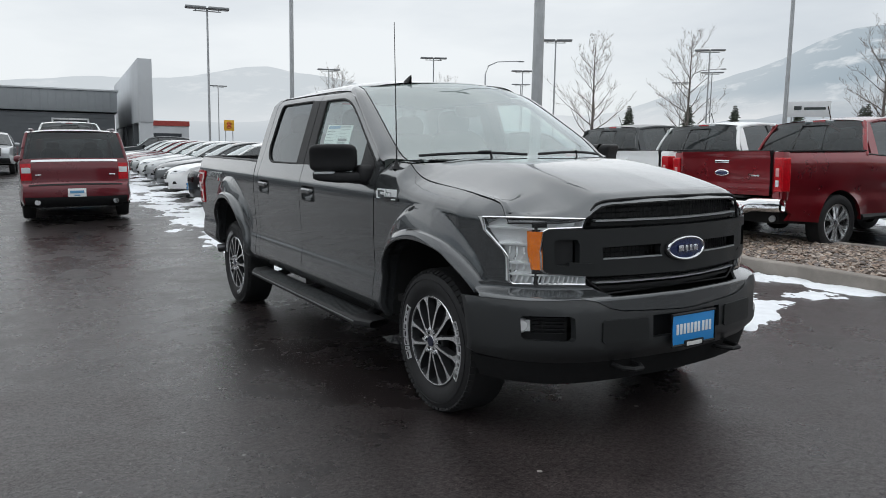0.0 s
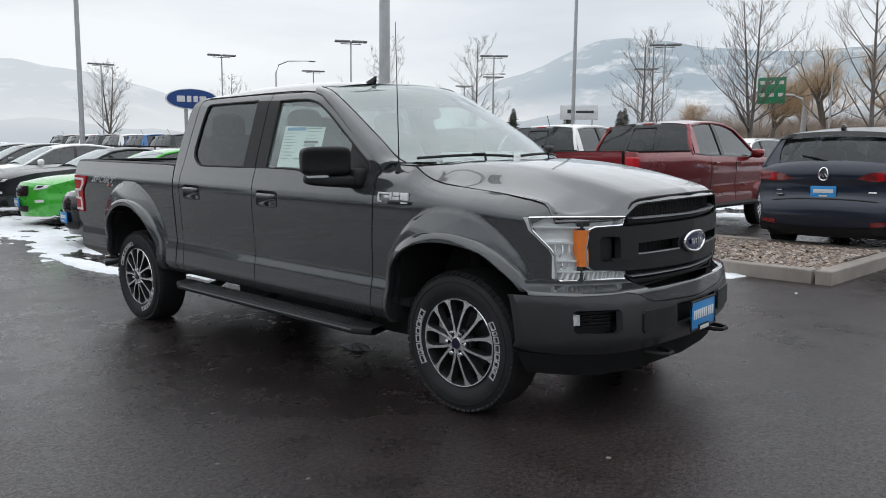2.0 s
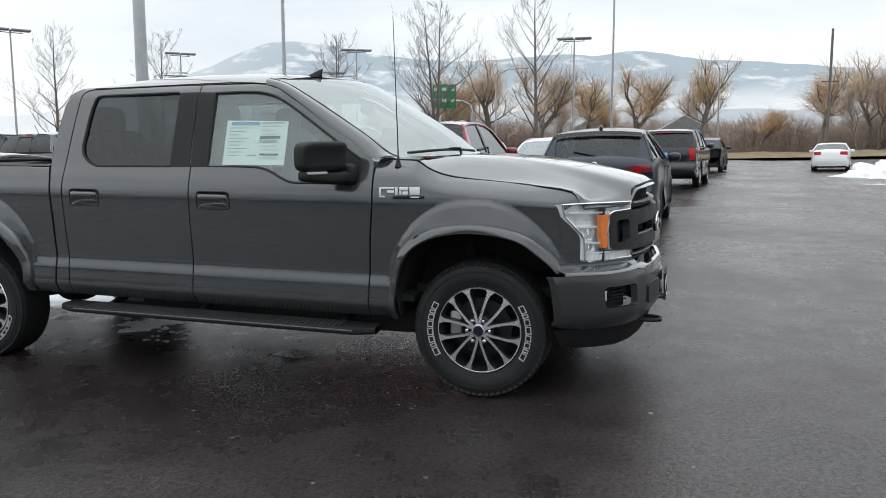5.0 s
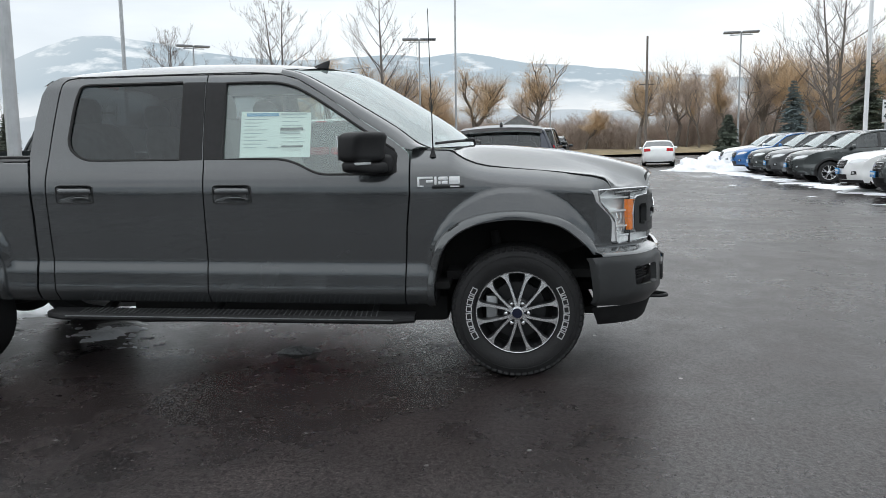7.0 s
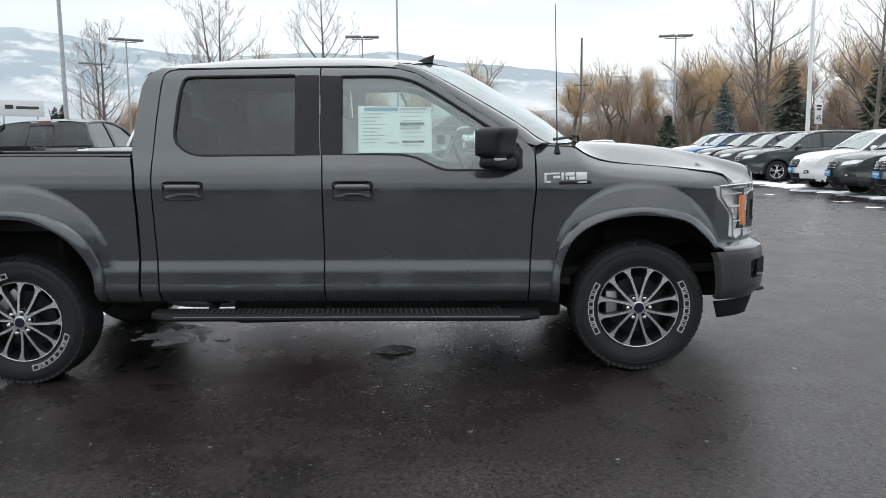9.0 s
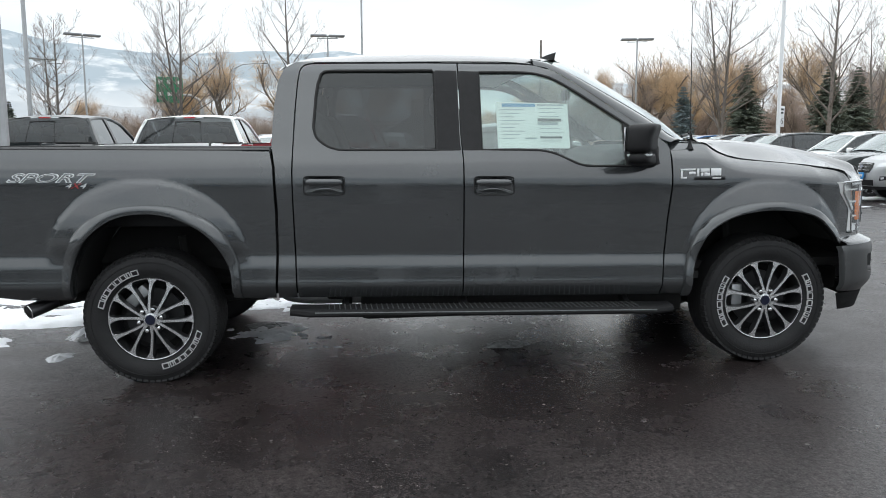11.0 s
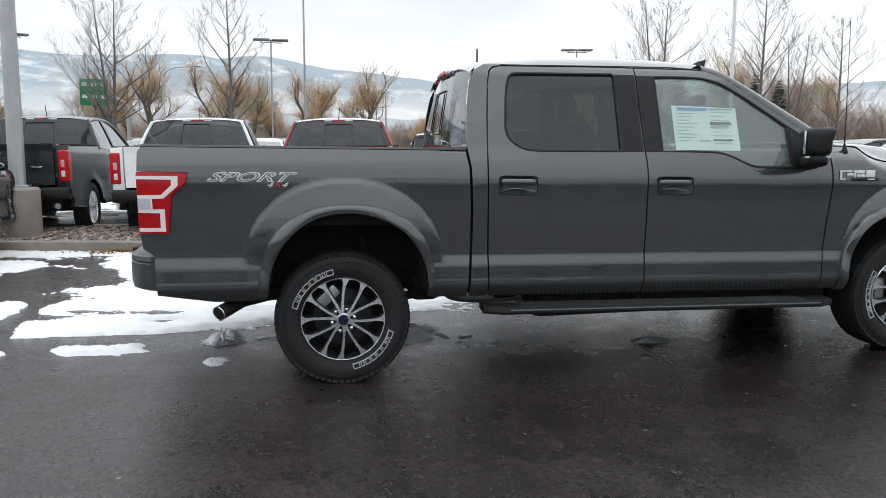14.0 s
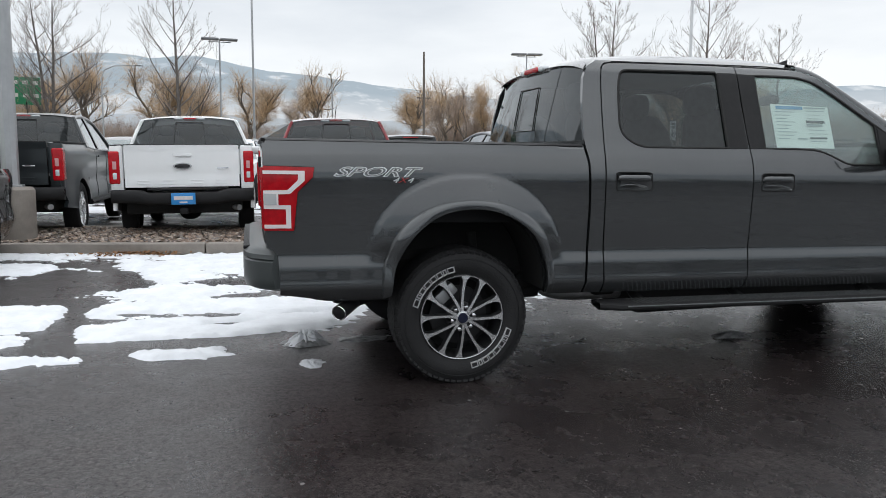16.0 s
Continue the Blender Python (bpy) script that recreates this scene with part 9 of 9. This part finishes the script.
for i, (x, y) in enumerate(((104, -10), (108, -4), (98, 9), (104, 17), (99, 27), (106, 36), (100, 45))):
    k = stand(copy_thing((bb, ba)[i % 2], Matrix()), x, y, i * 61)
    k.scale = (1.1 + 0.3 * ((i * 0.37) % 1.0), 1.1 + 0.3 * ((i * 0.53) % 1.0), 0.62 + 0.45 * ((i * 0.71) % 1.0))
tall_brush = stand(thicket(5, 26, 8.4, BRUSH, "dense brown leafless undergrowth in the belt"), 104, -46, 60)
for x, y, yaw in ((112, -34, 72), (92, -58, 55), (80, -66, 50)):
    stand(copy_thing(tall_brush, Matrix()), x, y, yaw)
fa = stand(conifer(4, 7.4, "dark green fir beyond the crossovers", width=0.40), 57.0, -27.0, 0)
for x, y in ((55, -33), (60, -38.5)):
    stand(copy_thing(fa, Matrix()), x, y, x * 7)
stand(conifer(9, 5.6, "blue-grey spruce beyond the crossovers", SPRUCE, 0.34, "spruce"), 54.0, -20.5, 0)
fb = stand(conifer(12, 6.0, "small dark fir at the foot of the hills"), 78, 58, 0)
for x, y in ((82, 52), (72, 60), (86, 46), (68, 66), (92, 50)):
    stand(copy_thing(fb, Matrix()), x, y, x * 5)
stand(conifer(21, 2.9, "low evergreen shrub by the snow heap", NEEDLE, 0.42, "evergreen_shrub"), 40.5, -12.2, 0)


def snow_heap(x, y, w, d, h, seed):
    def fn(u, v):
        a, r = 2 * math.pi * u, v
        px, py = w * r * math.cos(a), d * r * math.sin(a)
        n = noise.fractal(Vector((px * 1.3 + seed, py * 1.3, seed)), 0.8, 2.0, 4)
        z = h * (1 - r ** 1.6) * (0.75 + 0.6 * n) + 0.10 * n * (1 - r) - 0.03
        return px * (1 + 0.2 * n), py * (1 + 0.2 * n), max(-0.03, z)
    b = grid_bm(fn, 40, 16)
    bmesh.ops.remove_doubles(b, verts=b.verts, dist=1e-4)
    o = tagged(obj("snow_heap", b, SNOW, smooth=60), "heap of ploughed lumpy snow at the lot's edge", "snow")
    o.matrix_basis = Matrix.Translation((x, y, gz(x, y)))


snow_heap(33.0, -9.6, 1.9, 2.6, 0.75, 1.0)
snow_heap(36.0, -11.2, 2.2, 2.8, 0.85, 5.0)
snow_heap(40.0, -11.6, 2.0, 2.0, 0.6, 9.0)
snow_sheet("snow_patch", 8.0, 34.0, -10.6, -6.8, 0.10, lambda x, y: 0.75 * hump(y, -9.9, -8.9, 0.5) - 0.42, label="thin snow left along the parked crossovers", seed=12.0, height=0.03)
snow_sheet("snow_patch", 9.0, 26.0, -3.0, 10.0, 0.12, lambda x, y: 0.92 * hump(x, 11.0, 24, 1.5) * hump(y, 0.6, 9.5, 0.8) - 0.80, label="thin snow under the parked trucks", seed=15.0, height=0.03)

# hills round the valley, patched with snow, haze painted into their glowing colours
# unseen western ridge, raised to darken reflections in the truck's side
HILL = [(-180, 8.0), (-120, 7.5), (-60, 4.2), (-35, 3.9), (-25, 3.6), (-18, 3.8), (-12, 4.6), (-6, 5.3), (0, 6.1), (3.5, 6.7), (7, 6.5), (10, 6.7), (15, 6.4), (20, 6.7), (25, 7.5), (28, 7.8), (30.5, 7.9), (33, 7.1), (36, 5.8), (40, 4.5), (45, 3.2), (52, 2.6), (58, 2.9), (63, 4.8), (67, 5.7), (71, 6.5), (74, 6.1), (80, 5.6), (90, 5.0), (125, 7.5), (180, 8.0)]


def hill_material(name, rock, snow, low, thr):
    m = bpy.data.materials.new(name)
    m.use_nodes = True
    n, l = m.node_tree.nodes, m.node_tree.links
    n.clear()
    out = n.new("ShaderNodeOutputMaterial")
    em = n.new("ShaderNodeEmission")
    tc = n.new("ShaderNodeTexCoord")
    nz = n.new("ShaderNodeTexNoise")
    nz.inputs["Scale"].default_value, nz.inputs["Detail"].default_value, nz.inputs["Roughness"].default_value = 0.0065, 9, 0.62
    mp = n.new("ShaderNodeMapping")
    mp.inputs["Scale"].default_value = (1, 1, 2.0)
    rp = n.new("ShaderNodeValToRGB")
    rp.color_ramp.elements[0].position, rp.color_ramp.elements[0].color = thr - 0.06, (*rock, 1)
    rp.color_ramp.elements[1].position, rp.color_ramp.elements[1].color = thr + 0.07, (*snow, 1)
    # the foot takes a flat haze colour by height
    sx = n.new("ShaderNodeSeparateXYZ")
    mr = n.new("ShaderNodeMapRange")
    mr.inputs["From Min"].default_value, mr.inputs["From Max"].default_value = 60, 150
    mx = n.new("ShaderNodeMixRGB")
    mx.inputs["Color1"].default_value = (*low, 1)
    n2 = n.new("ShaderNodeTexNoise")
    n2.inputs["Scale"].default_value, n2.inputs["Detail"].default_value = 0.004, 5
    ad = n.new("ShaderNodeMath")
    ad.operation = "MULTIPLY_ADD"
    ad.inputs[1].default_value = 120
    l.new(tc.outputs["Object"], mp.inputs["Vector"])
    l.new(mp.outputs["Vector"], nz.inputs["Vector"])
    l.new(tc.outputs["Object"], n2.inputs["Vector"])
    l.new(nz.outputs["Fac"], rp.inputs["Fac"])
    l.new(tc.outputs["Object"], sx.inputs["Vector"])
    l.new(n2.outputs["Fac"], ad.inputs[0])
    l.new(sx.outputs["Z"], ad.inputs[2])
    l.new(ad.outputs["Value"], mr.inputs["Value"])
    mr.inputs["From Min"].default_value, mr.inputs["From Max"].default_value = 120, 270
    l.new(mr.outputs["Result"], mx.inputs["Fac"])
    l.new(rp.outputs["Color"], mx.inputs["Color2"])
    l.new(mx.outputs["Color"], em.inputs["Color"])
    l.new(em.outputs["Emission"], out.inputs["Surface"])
    # thicker haze mixed into the colour down the valley
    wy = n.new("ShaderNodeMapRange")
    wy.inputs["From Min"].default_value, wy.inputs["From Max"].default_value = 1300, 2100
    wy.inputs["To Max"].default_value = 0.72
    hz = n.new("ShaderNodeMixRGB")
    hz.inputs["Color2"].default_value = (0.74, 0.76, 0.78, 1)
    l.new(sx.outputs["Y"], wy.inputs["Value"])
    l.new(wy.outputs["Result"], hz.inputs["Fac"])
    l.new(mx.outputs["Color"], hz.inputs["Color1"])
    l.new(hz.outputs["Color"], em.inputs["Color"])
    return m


def hills(name, radius, scale, rough, material, label):
    def fn(u, v):
        a = -180 + 360 * u
        e = float(np.interp(a, [h[0] for h in HILL], [h[1] for h in HILL])) * scale
        e += rough * noise.fractal(Vector((a * 0.16, scale * 7, 0)), 0.9, 2.1, 5)
        r = radius * (1 + 0.35 * v)
        ridge = 0.6 * rough * noise.fractal(Vector((a * 0.4, v * 3, scale)), 0.9, 2.1, 4) * math.sin(math.pi * v)
        z = -20 + (20 + radius * 1.35 * math.tan(radians(e))) * (v ** 0.85) + radius * math.tan(radians(max(0, ridge)))
        return r * math.cos(radians(a)), r * math.sin(radians(a)), z
    return tagged(obj(name, grid_bm(fn, 480, 14), material, smooth=60), label, "hills", kind="structure")


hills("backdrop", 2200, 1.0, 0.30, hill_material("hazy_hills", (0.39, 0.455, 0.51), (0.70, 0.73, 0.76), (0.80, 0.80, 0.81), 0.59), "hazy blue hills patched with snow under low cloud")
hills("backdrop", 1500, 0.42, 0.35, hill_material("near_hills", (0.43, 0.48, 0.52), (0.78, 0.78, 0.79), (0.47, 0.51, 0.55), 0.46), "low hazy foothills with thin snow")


# lumps of melting ice by the truck's side
def ice_lump(x, y, w, d, h, seed, material):
    def fn(u, v):
        a = 2 * math.pi * u
        n = noise.fractal(Vector((math.cos(a) * v * 2.2 + seed, math.sin(a) * v * 2.2, seed)), 0.55, 2.2, 6)
        rim = 1 + 0.38 * noise.fractal(Vector((math.cos(a) * 1.5, math.sin(a) * 1.5, seed + 3)), 0.6, 2.2, 5)
        px, py = w * v * math.cos(a) * rim, d * v * math.sin(a) * rim
        return px, py, h * max(0.0, 1 - v ** 2.2) * (0.85 + 0.32 * n) + 0.004 * (1 - v) - 0.004
    b = grid_bm(fn, 64, 18)
    bmesh.ops.remove_doubles(b, verts=b.verts, dist=1e-4)
    o = tagged(obj("ice_lump", b, material, smooth=60), "lump of grey melting ice on the wet asphalt", "ice", "ice lumps")
    o.matrix_basis = Matrix.Translation((x, y, gz(x, y)))


ICE = mat("dirty_ice", (0.27, 0.275, 0.28), rough=0.3, var=0.7, var_scale=22.0, bump=0.5, bump_scale=50)
ice_lump(0.59, 1.50, 0.10, 0.15, 0.035, 2.0, ICE)
ice_lump(1.14, 4.50, 0.14, 0.17, 0.050, 7.0, ICE)
ice_lump(1.15, 4.51, 0.11, 0.15, 0.085, 8.3, SNOW)
ice_lump(0.62, 4.50, 0.13, 0.09, 0.02, 11.0, SNOW)
ice_lump(1.16, 4.12, 0.10, 0.20, 0.02, 15.0, ICE)
ice_lump(1.35, 3.2, 0.12, 0.22, 0.03, 19.0, ICE)

# wet brown leaves swept against the kerb
rng = random.Random(23)
verts, faces = [], []
for _ in range(420):
    x, y = 5.42 - abs(rng.gauss(0, 0.09)) + 0.1 * 6.4, 6.35 + rng.gauss(0, 0.30)
    z = gz(x, y) + rng.uniform(0.004, 0.05)
    m = Euler((rng.gauss(0, 0.5), rng.gauss(0, 0.5), rng.uniform(0, 6.28))).to_matrix()
    q = len(verts)
    for c in ((0.03, 0, 0), (0.008, 0.016, 0.004), (-0.03, 0, 0), (0.008, -0.016, 0.004)):
        w = m @ (Vector(c) * rng.uniform(0.7, 1.3))
        verts.append((x + w.x, y + w.y, z + w.z))
    faces.append((q, q + 1, q + 2, q + 3))
me = bpy.data.meshes.new("leaf_litter")
me.from_pydata(verts, [], faces)
me.materials.append(mat("wet_leaves", (0.24, 0.12, 0.05), rough=0.6, var=0.5, var_scale=12))
tagged(new("leaf_litter", me), "wet brown leaves swept against the kerb", "leaves", kind="stuff")
